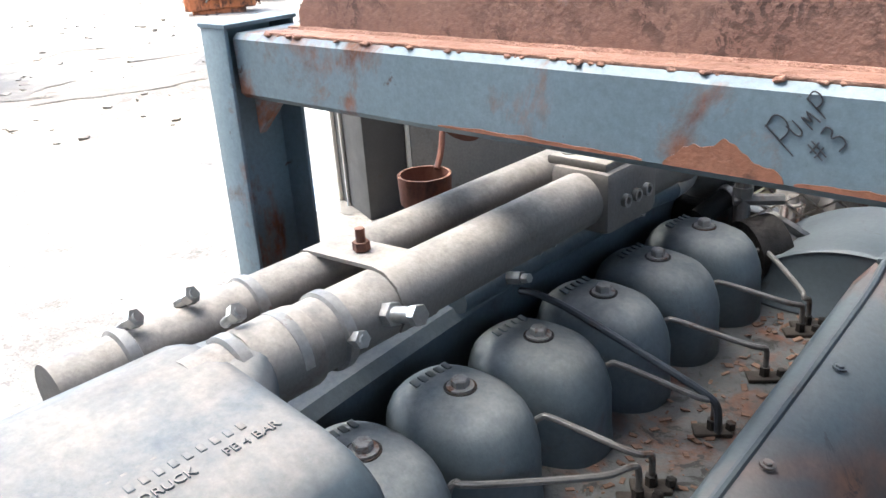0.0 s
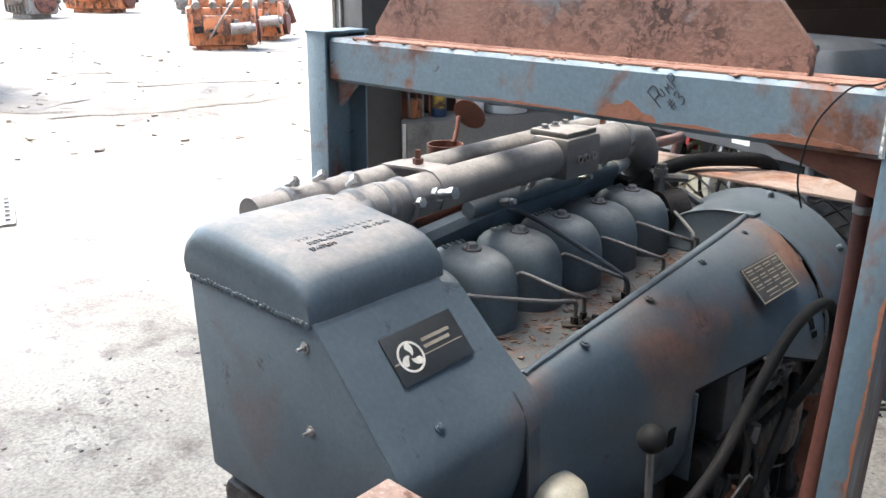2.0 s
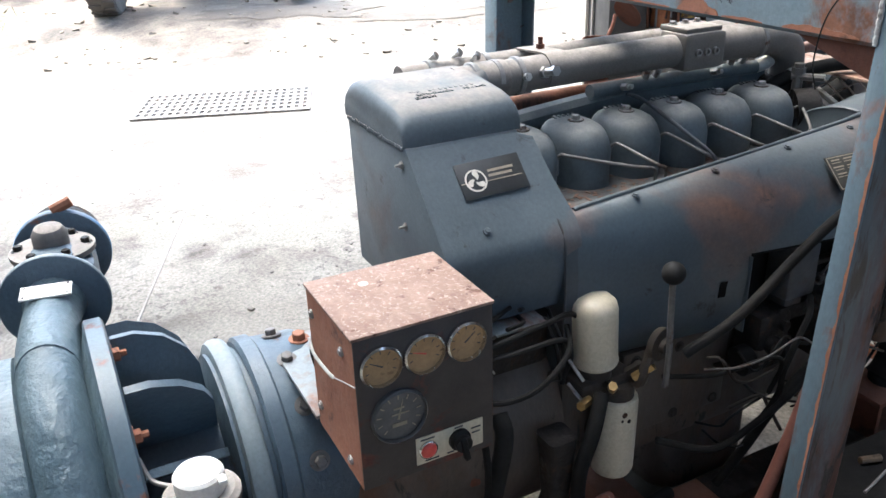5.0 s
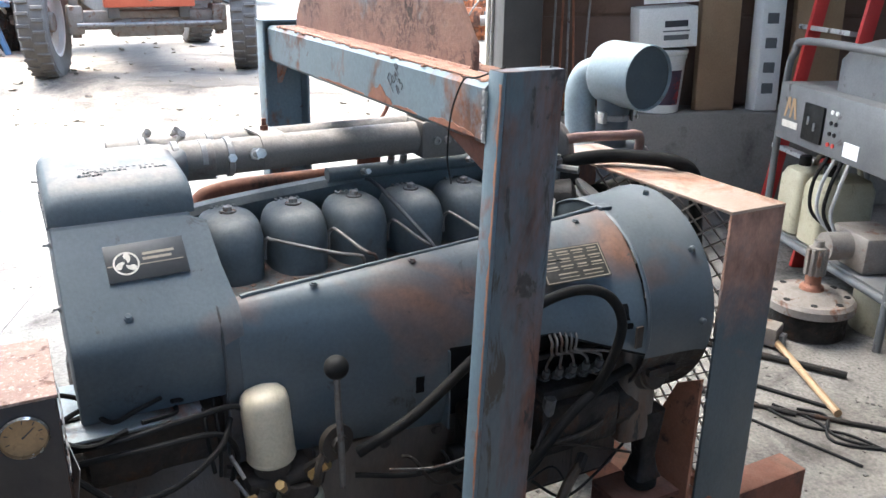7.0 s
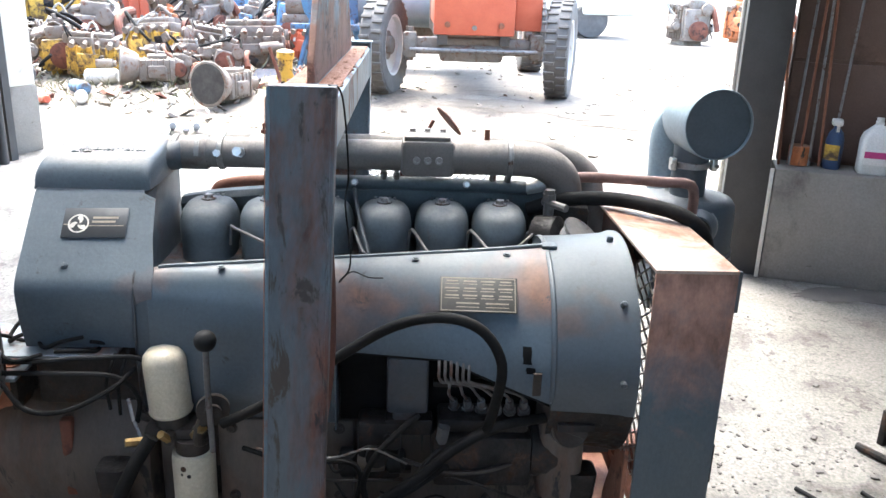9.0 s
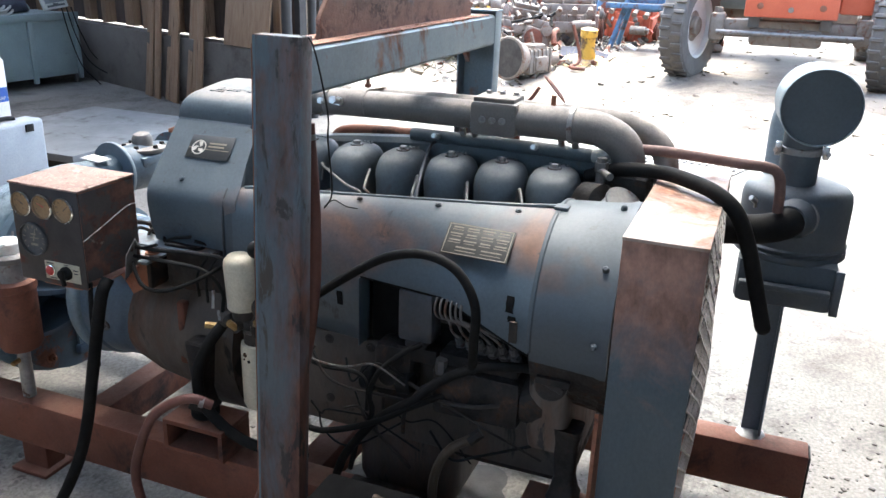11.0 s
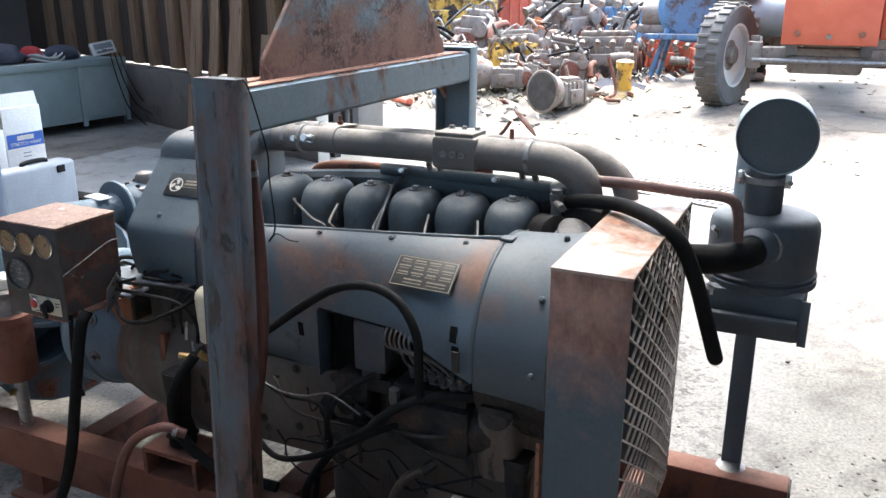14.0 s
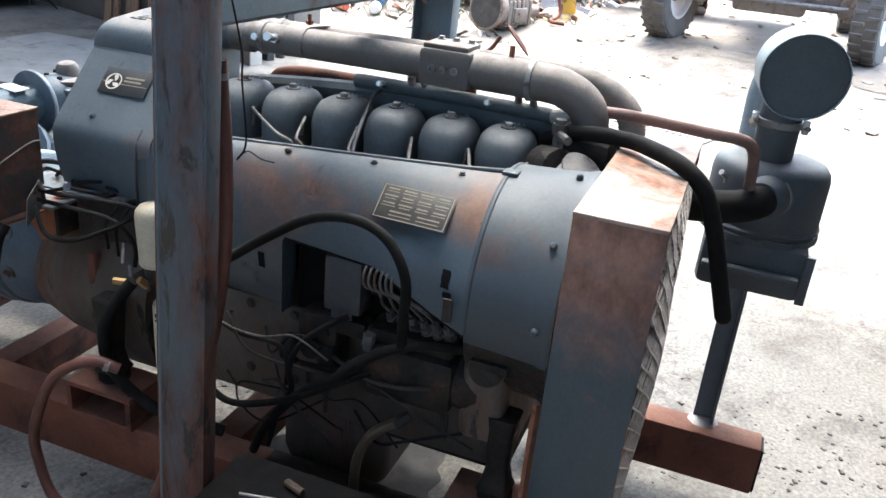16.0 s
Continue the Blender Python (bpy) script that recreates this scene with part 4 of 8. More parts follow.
        part("flange", slab(axes((fx, fy, 0.868), (0.8, 0.6, 0), (-0.6, 0.8, 0)), 0.042, 0.022, 0.006, 0.002), "greasy_brown", line)
        part("flange_bolt", hexbolt((fx + 0.016, fy + 0.012, 0.874), (0, 0, 1), 0.006, 0.008, False), "greasy", line)
    random.seed(11)
    litter = part("leaf_litter", joined(*[moved(box((-s, -s * 0.6, 0), (s, s * 0.6, s * 0.25), s * 0.1, 1),
                                       pose(random.uniform(0.09, 0.19), random.uniform(-0.08, 0.72), 0.869, random.uniform(-20, 20), random.uniform(-20, 20), random.uniform(0, 180)))
                                 for s in [0.0012 + 0.006 * random.random() ** 2 for k in range(320)]]), "flake", t, "flakes of rust and dry litter on the deck")
    tagged(litter, "flakes of rust and dry litter on the deck", kind="stuff")
    # long line from the return rail across the covers
    part("return_line", tube([(-0.066, 0.318, 1.003), (-0.04, 0.32, 1.004), (0.0, 0.326, 0.994), (0.06, 0.338, 0.968), (0.12, 0.352, 0.94), (0.155, 0.362, 0.92), (0.166, 0.366, 0.905), (0.168, 0.368, 0.868)],
                             0.0045, 8, 5), "greasy_blue", t)
    # air cowl beside the cylinders
    rows = []
    a = [(0.215, 0.88), (0.232, 0.908), (0.246, 0.913), (0.262, 0.905), (0.276, 0.886), (0.285, 0.855), (0.289, 0.80), (0.288, 0.73), (0.283, 0.66), (0.27, 0.61), (0.24, 0.59)]
    b = [(0.19, 0.93), (0.212, 0.962), (0.245, 0.965), (0.292, 0.945), (0.335, 0.908), (0.375, 0.855), (0.402, 0.79), (0.412, 0.73), (0.403, 0.665), (0.375, 0.61), (0.31, 0.565)]
    ys = sorted([-0.06 + 0.78 * k / 39 for k in range(40)] + [0.3095, 0.3105])
    lip = []
    for y in ys:
        f = (y + 0.06) / 0.78
        row = [(p[0] + (q[0] - p[0]) * f ** 1.2, y, p[1] + (q[1] - p[1]) * f) for p, q in zip(a, b)]
        # the lower side is cut away over the injection pump
        cut = 0.778 - 0.36 * max(0.0, y - 0.52) if y > 0.31 else 0.605
        for k in range(1, len(row)):
            if row[k][2] < cut:
                p, q = row[k - 1], row[k]
                u = (p[2] - cut) / max(1e-6, p[2] - q[2])
                edge = (p[0] + (q[0] - p[0]) * u, y, cut)
                for n in range(k, len(row)):
                    row[n] = (edge[0] - 0.011 * (n - k), y, cut - 0.002 * (n - k))
                if y > 0.31:
                    lip.append((edge[0] - 0.002, y, cut - 0.001))
                break
        rows.append(row)
    cowl = part("air_cowl", sheet(rows, 0.004), "cowl_blue", t, "blue sheet-metal air cowl with rust blooms", sharp=50)
    part("cowl_end", loft([[(x, -0.0602, z) for x, z in a] + [(0.20, -0.0605, 0.60)], [(x - 0.002, -0.086, z - 0.002) for x, z in a] + [(0.20, -0.086, 0.60)]]), "cowl_plain", t)
    part("end_seam", tube([(x + 0.0005, -0.0875, z) for x, z in a[1:]], 0.0028, 6), "greasy_blue", cowl)
    part("cowl_lip", tube(lip, 0.0032, 8), "grime_and_shade", cowl, "oil-blackened lower lip")
    part("seam_rail", tube([(0.246, -0.045, 0.913), (0.244, 0.0, 0.917), (0.24, 0.3, 0.937), (0.232, 0.6, 0.957), (0.225, 0.715, 0.967)], 0.005, 8), "cowl_plain", cowl)
    for y in (0.08, 0.27, 0.46, 0.64):
        part("rail_clip", hexbolt((0.262 - 0.01 * y, y, 0.916 + 0.062 * y), (0.2, 0, 1), 0.005, 0.004), "cowl_plain", cowl)
    part("side_flange", box((0.288, 0.306, 0.61), (0.343, 0.3095, 0.775), 0.001), "cowl_blue", cowl)
    # near-black block paints in the shade of the hollow
    part("dark_recess", box((0.268, 0.312, 0.60), (0.282, 0.80, 0.80), 0.003), "grime_and_shade", t, "near-black block for the shaded hollow under the cowl")
    # fan ring
    c = (0.196, 0.0, 0.752)
    ring_prof = [(0.2165, 0.722), (0.2175, 0.74), (0.221, 0.80), (0.226, 0.855), (0.231, 0.868), (0.231, 0.880), (0.214, 0.880), (0.210, 0.80), (0.210, 0.722)]

    def arc(a0, a1, prof, n):
        rows = [[Vector((c[0] + r * math.cos(radians(a0 + (a1 - a0) * k / n)), y, c[2] + r * math.sin(radians(a0 + (a1 - a0) * k / n)))) for r, y in prof + prof[:1]] for k in range(n + 1)]
        return loft(rows, cap=False, closed=False)
    ring = part("fan_ring", arc(-16, 200, ring_prof, 44), "cowl_plain", t, "round blue fan ring at the end of the cowl")
    # the ring's lower arc is darker than the rest
    part("lower_ring", arc(-160, -16.2, ring_prof, 30), "greasy", ring, "dark lower arc of the fan ring")
    part("band", arc(-10, 190, [(0.2160, 0.716), (0.2185, 0.719), (0.2190, 0.724), (0.2165, 0.727)], 40), "cowl_plain", ring)
    edge = [Vector((c[0] + 0.2165 * math.cos(radians(q)), 0.7215, c[2] + 0.2165 * math.sin(radians(q)))) for q in range(66, 160, 6)]
    part("fairing", sheet([[p, Vector((p.x, 0.716, max(0.872, 0.872 + 0.30 * (p.z - 0.872)))), Vector((p.x, 0.700, 0.869))] for p in edge], 0.003), "cowl_plain", ring)
    part("seam_tab", box((0.215, 0.712, 0.962), (0.245, 0.742, 0.972), 0.003), "cowl_plain", ring)
    for ang in (84, 40, 2, 130):
        p = Vector((c[0] + 0.229 * math.cos(radians(ang)), 0.852, c[2] + 0.229 * math.sin(radians(ang))))
        d = Vector((math.cos(radians(ang)), 0, math.sin(radians(ang))))
        part("lug", lathe([(0.007, -0.01), (0.0065, 0.005), (0.004, 0.008)], p, d, 10), "cowl_plain", ring)
    hub = part("fan_hub", lathe([(0.09, 0.74), (0.09, 0.82), (0.06, 0.84), (0.02, 0.845)], c, (0, 1, 0), 28), "greasy", t, "dark fan hub")
    for k in range(10):
        m = Matrix.Translation(c) @ Matrix.Rotation(radians(36 * k), 4, "Y")
        part("fan_blade", moved(sheet([[(0.085 + 0.12 * s, 0.745 + 0.055 * (w + 0.5) * (1 - 0.3 * s), 0.05 * w) for w in (-0.5, 0.0, 0.5)] for s in (0, 0.33, 0.66, 1)], 0.004), m), "greasy", hub)
    # data plate on the cowl's shoulder, bars only
    n = Vector((0.69, -0.03, 0.72)).normalized()
    m = axes(Vector((0.3335, 0.580, 0.8975)) + n * 0.004, (0.045, 1, 0.0), (-0.72, 0, 0.69))
    plate = part("data_plate", slab(m, 0.148, 0.074, 0.0015, 0.0006), "name_plate", t, "dark data plate with worn pale print")
    for k, y in enumerate((0.0275, 0.0215, 0.0125, 0.0065, -0.0025, -0.0085, -0.0185, -0.0265)):
        for j in range(4 if k < 6 else 2):
            w = (0.022 + 0.003 * ((j + k) % 3)) if k < 6 else 0.044
            x = (-0.050 + 0.034 * j) if k < 6 else -0.020 + 0.056 * j
            part("print_bar", slab(m @ pose(x, y, 0.0014), w, 0.0016 if k % 2 else 0.0028, 0.0006), "pale_print", plate)
    part("plate_border", joined(slab(m @ pose(0, 0.034, 0.0014), 0.142, 0.0018, 0.0006), slab(m @ pose(0, -0.034, 0.0014), 0.142, 0.0018, 0.0006),
                                slab(m @ pose(0.07, 0, 0.0014), 0.0018, 0.068, 0.0006), slab(m @ pose(-0.07, 0, 0.0014), 0.0018, 0.068, 0.0006)), "pale_print", plate)
    # baffle and return rail behind the covers
    lip_z = lambda y: 0.945 + 0.052 * min(1.0, max(0.0, (y + 0.1) / 0.5)) ** 0.55
    part("baffle", sheet([[(-0.105, y, 0.86), (-0.10, y, 0.92), (-0.094, y, lip_z(y)), (-0.104, y, lip_z(y) + 0.014), (-0.127, y, lip_z(y) + 0.016)] for y in [-0.09 + 0.039 * k for k in range(23)]], 0.004), "cover_grey", t, "curved sheet baffle with a pale dusty lip")
    rail = part("return_rail", tube([(-0.098, 0.24, 1.012), (-0.096, 0.45, 1.012), (-0.092, 0.66, 1.010), (-0.085, 0.72, 1.01)], 0.0165, 16), "cover_grey", t)
    for y, ang in ((0.318, 0), (0.385, 60), (0.415, 60), (0.578, 0), (0.64, 60), (0.675, 50)):
        d = Vector((math.cos(radians(ang)), 0, math.sin(radians(ang)) + 0.25)).normalized()
        p = Vector((-0.096, y, 1.012))
        f = part("fitting", rod(p + d * 0.010, p + d * 0.036, 0.0085, 6), "dull_steel", rail)
        part("banjo_bolt", rod(p + d * 0.036, p + d * 0.046, 0.006, 6), "steel", f)
    part("end_spout", tube([(-0.085, 0.72, 1.01), (-0.08, 0.755, 1.02), (-0.085, 0.785, 1.045)], 0.016, 12), "alloy", rail, "bright cut hose end")
    # exhaust manifold and stack
    ex = part("exhaust_manifold", tube([(-0.165, -0.02, 0.955), (-0.175, 0.0, 0.975), (-0.18, 0.1, 0.985), (-0.18, 0.35, 0.985), (-0.19, 0.48, 0.98), (-0.26, 0.46, 0.95), (-0.33, 0.434, 0.94)], 0.021, 14),
              "skid_rust", t, "rust-brown exhaust manifold pipe")
    stack = part("exhaust_pipe", lathe([(0.030, 0.90), (0.030, 1.02), (0.038, 1.03), (0.040, 1.073), (0.036, 1.073), (0.034, 1.03), (0.026, 1.02), (0.026, 0.9)], (-0.33, 0.434, 0), (0, 0, 1), 28, cap=False),
                 "skid_rust", t, "rusty exhaust stack")
    part("hinge_arm", tube([(-0.335, 0.466, 1.07), (-0.345, 0.488, 1.092), (-0.355, 0.505, 1.12)], 0.005, 8), "skid_rust", stack)
    flap_pose = axes((-0.358, 0.545, 1.118), (0.25, -0.60, 0.75), (0.95, 0.3, 0.0))
    part("rain_flap", moved(loft([[(0.048 * math.cos(2 * math.pi * k / 24) * s, 0.036 * math.sin(2 * math.pi * k / 24) * s, z) for k in range(24)] for s, z in ((1, 0), (1, 0.003), (0.6, 0.008))]), flap_pose),
         "skid_rust", stack, "rusty open rain flap")
    # charge-air pipes
    near = part("charge_pipe", joined(tube([(-0.055, -0.12, 1.083), (-0.055, 0.2, 1.086), (-0.055, 0.45, 1.087)], 0.0345, 24, 4),
                                      tube([(-0.055, 0.44, 1.087), (-0.055, 0.69, 1.085), (-0.058, 0.755, 1.074), (-0.064, 0.795, 1.045), (-0.068, 0.808, 1.00), (-0.07, 0.808, 0.90)], 0.040, 24, 5)),
                "pipe_grey", t, "dusty grey charge-air pipe", sharp=60)
    far = part("charge_pipe", tube([(-0.155, -0.188, 1.083), (-0.155, 0.2, 1.086), (-0.15, 0.70, 1.088), (-0.145, 0.81, 1.075), (-0.14, 0.875, 1.03), (-0.138, 0.892, 0.96), (-0.138, 0.892, 0.88)], 0.029, 22, 5),
               "pipe_grey", t, "slimmer dusty grey pipe", sharp=60)
    for pipe, x, z, r, yy in ((near, -0.055, 1.084, 0.0375, (-0.085, -0.035, 0.015)), (near, -0.055, 1.085, 0.0425, (0.665,)), (far, -0.155, 1.084, 0.0315, (-0.13, 0.0))):
        for y in yy:
            part("hose_band", lathe([(r - 0.003, y), (r + 0.001, y + 0.002), (r + 0.001, y + 0.012), (r - 0.003, y + 0.014)], (x, 0, z), (0, 1, 0), 30, cap=False), "dull_steel", pipe)
    part("sleeve", lathe([(0.0375, -0.07), (0.0385, -0.066), (0.0385, -0.012), (0.0375, -0.008)], (-0.055, 0, 1.083), (0, 1, 0), 30, cap=False), "pipe_grey", near)
    for p, d in (((-0.155, -0.115, 1.118), (0.7, 0.3, 0.5)), ((-0.155, -0.06, 1.118), (0.7, 0.3, 0.5)), ((-0.075, -0.062, 1.125), (0.7, 0.2, 0.6)), ((-0.018, 0.02, 1.088), (1, 0, 0.3))):
        d = Vector(d).normalized()
        part("clamp_screw", joined(rod(Vector(p) - d * 0.008, Vector(p) + d * 0.018, 0.0045, 8), rod(Vector(p) + d * 0.008, Vector(p) + d * 0.016, 0.0085, 6)), "steel", near)
    f = part("pressure_fitting", joined(rod((-0.028, 0.068, 1.09), (-0.012, 0.068, 1.094), 0.012, 6), rod((-0.012, 0.068, 1.094), (0.012, 0.069, 1.10), 0.008, 12), rod((0.012, 0.069, 1.10), (0.02, 0.069, 1.102), 0.0105, 6)), "steel", near)
    saddle = []
    for y in (0.085, 0.135):
        row = [(-0.155 + 0.0315 * math.cos(radians(q)), y, 1.085 + 0.0315 * math.sin(radians(q))) for q in (200, 170, 140, 110, 90)]
        row += [(-0.055 + 0.0375 * math.cos(radians(q)), y, 1.086 + 0.0375 * math.sin(radians(q))) for q in (95, 70, 40, 10, -20, -40)]
        saddle.append(row)
    clamp = part("pipe_clamp", sheet(saddle, 0.004), "pipe_grey", t, "steel strap clamp bridging the two pipes")
    part("clamp_bolt", joined(rod((-0.10, 0.11, 1.115), (-0.10, 0.11, 1.145), 0.005, 8), rod((-0.10, 0.11, 1.122), (-0.10, 0.11, 1.131), 0.009, 6)), "skid_rust", clamp)
    housing = part("flame_heater_housing", joined(box((-0.10, 0.425, 1.045), (-0.012, 0.545, 1.128), 0.012), box((-0.108, 0.432, 1.124), (-0.02, 0.535, 1.137), 0.004)), "pipe_grey", t)
    for y in (0.46, 0.485, 0.51):
        part("port", lathe([(0.0085, 0), (0.0085, 0.007), (0.005, 0.007), (0.005, 0.001)], (-0.0125, y, 1.085), (1, 0, 0), 14), "dull_steel", housing)
    for y in (0.45, 0.485, 0.52):
        part("stud_bolt", hexbolt((-0.085, y, 1.137), (0, 0, 1), 0.007, 0.008), "dull_steel", housing)
    part("pipe_bolt", rod((-0.06, 0.62, 1.12), (-0.06, 0.62, 1.15), 0.006, 8), "rust", near)
    part("riser", box((-0.145, 0.745, 0.86), (-0.02, 0.865, 0.985), 0.02), "greasy", t)
    # belt tensioner and breather beyond the last cover
    tb = part("tensioner", joined(lathe([(0.05, 0), (0.05, 0.05), (0.03, 0.06)], (0.03, 0.735, 0.925), (0.5, 0.8, 0.1), 20), box((-0.05, 0.73, 0.87), (0.11, 0.83, 0.935), 0.012)), "greasy", t)
    part("pulley", lathe([(0.046, 0), (0.046, 0.006), (0.036, 0.014), (0.046, 0.022), (0.046, 0.028)], (0.055, 0.815, 0.925), (0.35, 0.5, 0.8), 24), "dull_steel", tb)
    part("tee_fitting", joined(rod((0.01, 0.76, 0.95), (0.01, 0.76, 1.03), 0.012, 10), rod((0.0, 0.75, 1.0), (0.06, 0.79, 1.0), 0.009, 8), rod((0.01, 0.76, 1.005), (0.01, 0.76, 1.02), 0.016, 6)), "line_brown", tb)
    # cooler housing at the flywheel end
    body = prism([(0.136, 1.043), (0.272, 0.893), (0.279, 0.878), (0.280, 0.855), (0.274, 0.80), (0.261, 0.745), (-0.108, 0.745), (-0.122, 1.043)], "y", -0.315, -0.094, 0.005, 2)
    shroud = part("cooler_body", body, "shroud_grey", t, "grey welded cooler housing")
    prof = [(-0.128, 1.041), (-0.131, 1.068), (-0.125, 1.092), (-0.109, 1.108), (-0.082, 1.116), (-0.03, 1.116), (0.05, 1.1065), (0.082, 1.103), (0.103, 1.0975), (0.119, 1.089), (0.130, 1.077), (0.1358, 1.062), (0.1372, 1.040)]
    rings = []
    for y, f, g in ((-0.3165, 0.55, 0.985), (-0.316, 0.70, 0.985), (-0.312, 0.84, 0.990), (-0.304, 0.94, 0.996), (-0.288, 1.0, 1.0), (-0.105, 1.0, 1.0), (-0.092, 0.95, 0.99), (-0.086, 0.8, 0.98)):
        rings.append([(0.01 + (x - 0.01) * g, y, 1.041 + (z - 1.041) * f) for x, z in prof])
    lid = part("cooler_lid", loft(rings), "shroud_grey", t, "rounded dusty lid with raised cast writing", sharp=50)
    part("outlet_neck", loft([[(-0.055 + rx * math.cos(2 * math.pi * k / 24), y, z + rz * math.sin(2 * math.pi * k / 24)) for k in range(24)]
                              for y, rx, rz, z in ((-0.10, 0.075, 0.034, 1.077), (-0.075, 0.055, 0.036, 1.08), (-0.060, 0.0365, 0.0365, 1.083), (-0.03, 0.033, 0.033, 1.083))]), "shroud_grey", lid, sharp=60)
    random.seed(3)
    part("weld_seam", joined(*[moved(lathe([(0.001, -0.003), (0.0042, -0.0015), (0.0042, 0.0015), (0.001, 0.003)], (0, 0, 0), (0, 0, 1), 6), pose(-0.112 + 0.0081 * k, -0.3165, 1.0395 + random.uniform(-0.002, 0.002), 90, 0, random.uniform(-20, 20)))
                               for k in range(31)]), "shroud_grey", lid, "rough weld seam")
    front_n = Vector((0.160, 0, 0.147)).normalized()
    slant = lambda s, y, out=0.0: Vector((0.136 + 0.147 * s, y, 1.043 - 0.160 * s)) + front_n * out
    panel = part("front_skin", sheet([[slant(0.04, y0, 0.0), slant(0.10, y1, 0.0012), slant(0.5, y2, 0.0012), slant(0.84, y3, 0.0012), slant(0.92, y3, 0.0010), slant(0.98, y3, -0.0006), Vector((0.2838, y3, 0.872)), Vector((0.2842, y3, 0.855)), Vector((0.2815, y3, 0.82)), Vector((0.275, y3, 0.785)), Vector((0.264, y3, 0.747))]
                                      for y0, y1, y2, y3 in ((-0.313, -0.313, -0.313, -0.313), (-0.2, -0.2, -0.2, -0.2), (-0.10, -0.071, -0.064, -0.052))], 0.0025), "shroud_grey", t, sharp=70)
    part("side_return", sheet([[slant(0.06, -0.096, -0.003), slant(0.98, -0.054, -0.003)], [Vector((0.07, -0.092, 1.035)), Vector((0.20, -0.088, 0.88))]], 0.002), "shroud_grey", panel)
    part("panel_stud", hexbolt(slant(0.80, -0.225, 0.003), front_n, 0.005, 0.004), "shroud_grey", panel)
    lab = axes(slant(0.375, -0.180, 0.0040), (0, 1, 0.02), (-0.147, 0, 0.160))
    badge = part("badge", slab(lab, 0.126, 0.066, 0.0015, 0.0005), "plate_dark", panel, "black maker's badge with a pale swirl mark and bars")
    part("badge_ring", moved(lathe([(0.0205, 0), (0.0205, 0.0008), (0.0175, 0.0008), (0.0175, 0)], (0, 0, 0), (0, 0, 1), 32, cap=False), lab @ pose(-0.032, -0.002, 0.0012)), "white_print", badge)
    for k in range(3):
        blade = [(0.0185 * s * math.cos(radians(120 * k + 75 * s)), 0.0185 * s * math.sin(radians(120 * k + 75 * s))) for s in (0.12, 0.35, 0.6, 0.8, 1.0)]
        blade += [(0.0185 * s * math.cos(radians(120 * k + 75 * s + 50 * math.sin(math.pi * s) + 12)), 0.0185 * s * math.sin(radians(120 * k + 75 * s + 50 * math.sin(math.pi * s) + 12))) for s in (0.9, 0.7, 0.5, 0.3)]
        part("swirl_blade", moved(prism(blade, "z", 0, 0.0008), lab @ pose(-0.032, -0.002, 0.0012)), "white_print", badge)
    for x, y, w, h in ((0.020, 0.011, 0.050, 0.0045), (0.017, 0.002, 0.046, 0.0045), (0.022, -0.007, 0.070, 0.0016), (-0.056, -0.004, 0.010, 0.0022)):
        part("badge_bar", slab(lab @ pose(x, y, 0.0012), w, h, 0.0007), "pale_print", badge)
    for z, x in ((1.010, 0.124), (0.898, 0.127)):
        part("side_screw", joined(hexbolt((x, -0.315, z), (0, -1, 0), 0.005, 0.005), rod((x, -0.315, z), (x, -0.328, z), 0.0025, 6)), "dull_steel", shroud)
    top = axes((0.052, -0.205, 1.1062), (0, 1, 0.0), (-1, 0, 0.06))
    for k, (txt, w) in enumerate((("", 0.10), ("TYP.", 0.03), ("BETR.-DRUCK", 0.09), ("DATUM", 0.04))):
        y = 0.028 - 0.0165 * k
        if txt:
            lettering("cast_writing", txt, top @ pose(-0.055 + w / 2, y, 0), 0.0115, 0.0014, "shroud_grey", lid)
        if k == 0:
            for j in range(7):
                part("cast_bar", slab(top @ pose(-0.05 + 0.0105 * j, y, -0.001), 0.0055, 0.0085, 0.0026, 0.0008), "shroud_grey", lid)
        if k == 1:
            for j in range(9):
                part("cast_bar", slab(top @ pose(-0.012 + 0.0105 * j, y, -0.001), 0.0055, 0.0085, 0.0026, 0.0008), "shroud_grey", lid)
        if k == 2:
            lettering("cast_writing", "PE 4 BAR", top @ pose(0.070, y, 0), 0.0115, 0.0014, "shroud_grey", lid)
    part("stamp_dot", lathe([(0.012, 0), (0.012, 0.0015), (0.008, 0.002)], (0.0, -0.135, 1.109), (0.06, 0, 1), 20), "pipe_grey", lid)
    # flywheel housing and gear-end
    part("flywheel_housing", lathe([(0.10, -0.52), (0.17, -0.50), (0.20, -0.40), (0.22, -0.25), (0.245, -0.20), (0.245, -0.08)], (0.05, 0, 0.46), (0, 1, 0), 40), "housing_grime", t, "grimy brown flywheel housing")
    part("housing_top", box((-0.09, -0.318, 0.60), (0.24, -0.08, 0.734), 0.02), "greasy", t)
    part("lug_plate", box((0.24, -0.155, 0.36), (0.275, -0.125, 0.56), 0.006), "skid_rust", t)
    part("lug_plate", box((0.24, -0.27, 0.40), (0.265, -0.245, 0.58), 0.006), "skid_rust", t)
    # fuel filters on their head
    head = part("filter_head", joined(box((0.245, -0.075, 0.575), (0.335, 0.045, 0.603), 0.01), rod((0.303, -0.024, 0.598), (0.303, -0.026, 0.626), 0.032, 20), rod((0.318, 0.018, 0.548), (0.318, 0.018, 0.58), 0.034, 20),
                                      rod((0.325, -0.02, 0.59), (0.355, -0.02, 0.59), 0.012, 6), rod((0.33, 0.03, 0.60), (0.35, 0.05, 0.625), 0.010, 6), rod((0.27, -0.07, 0.59), (0.27, -0.10, 0.60), 0.011, 6)), "greasy_brown", t)
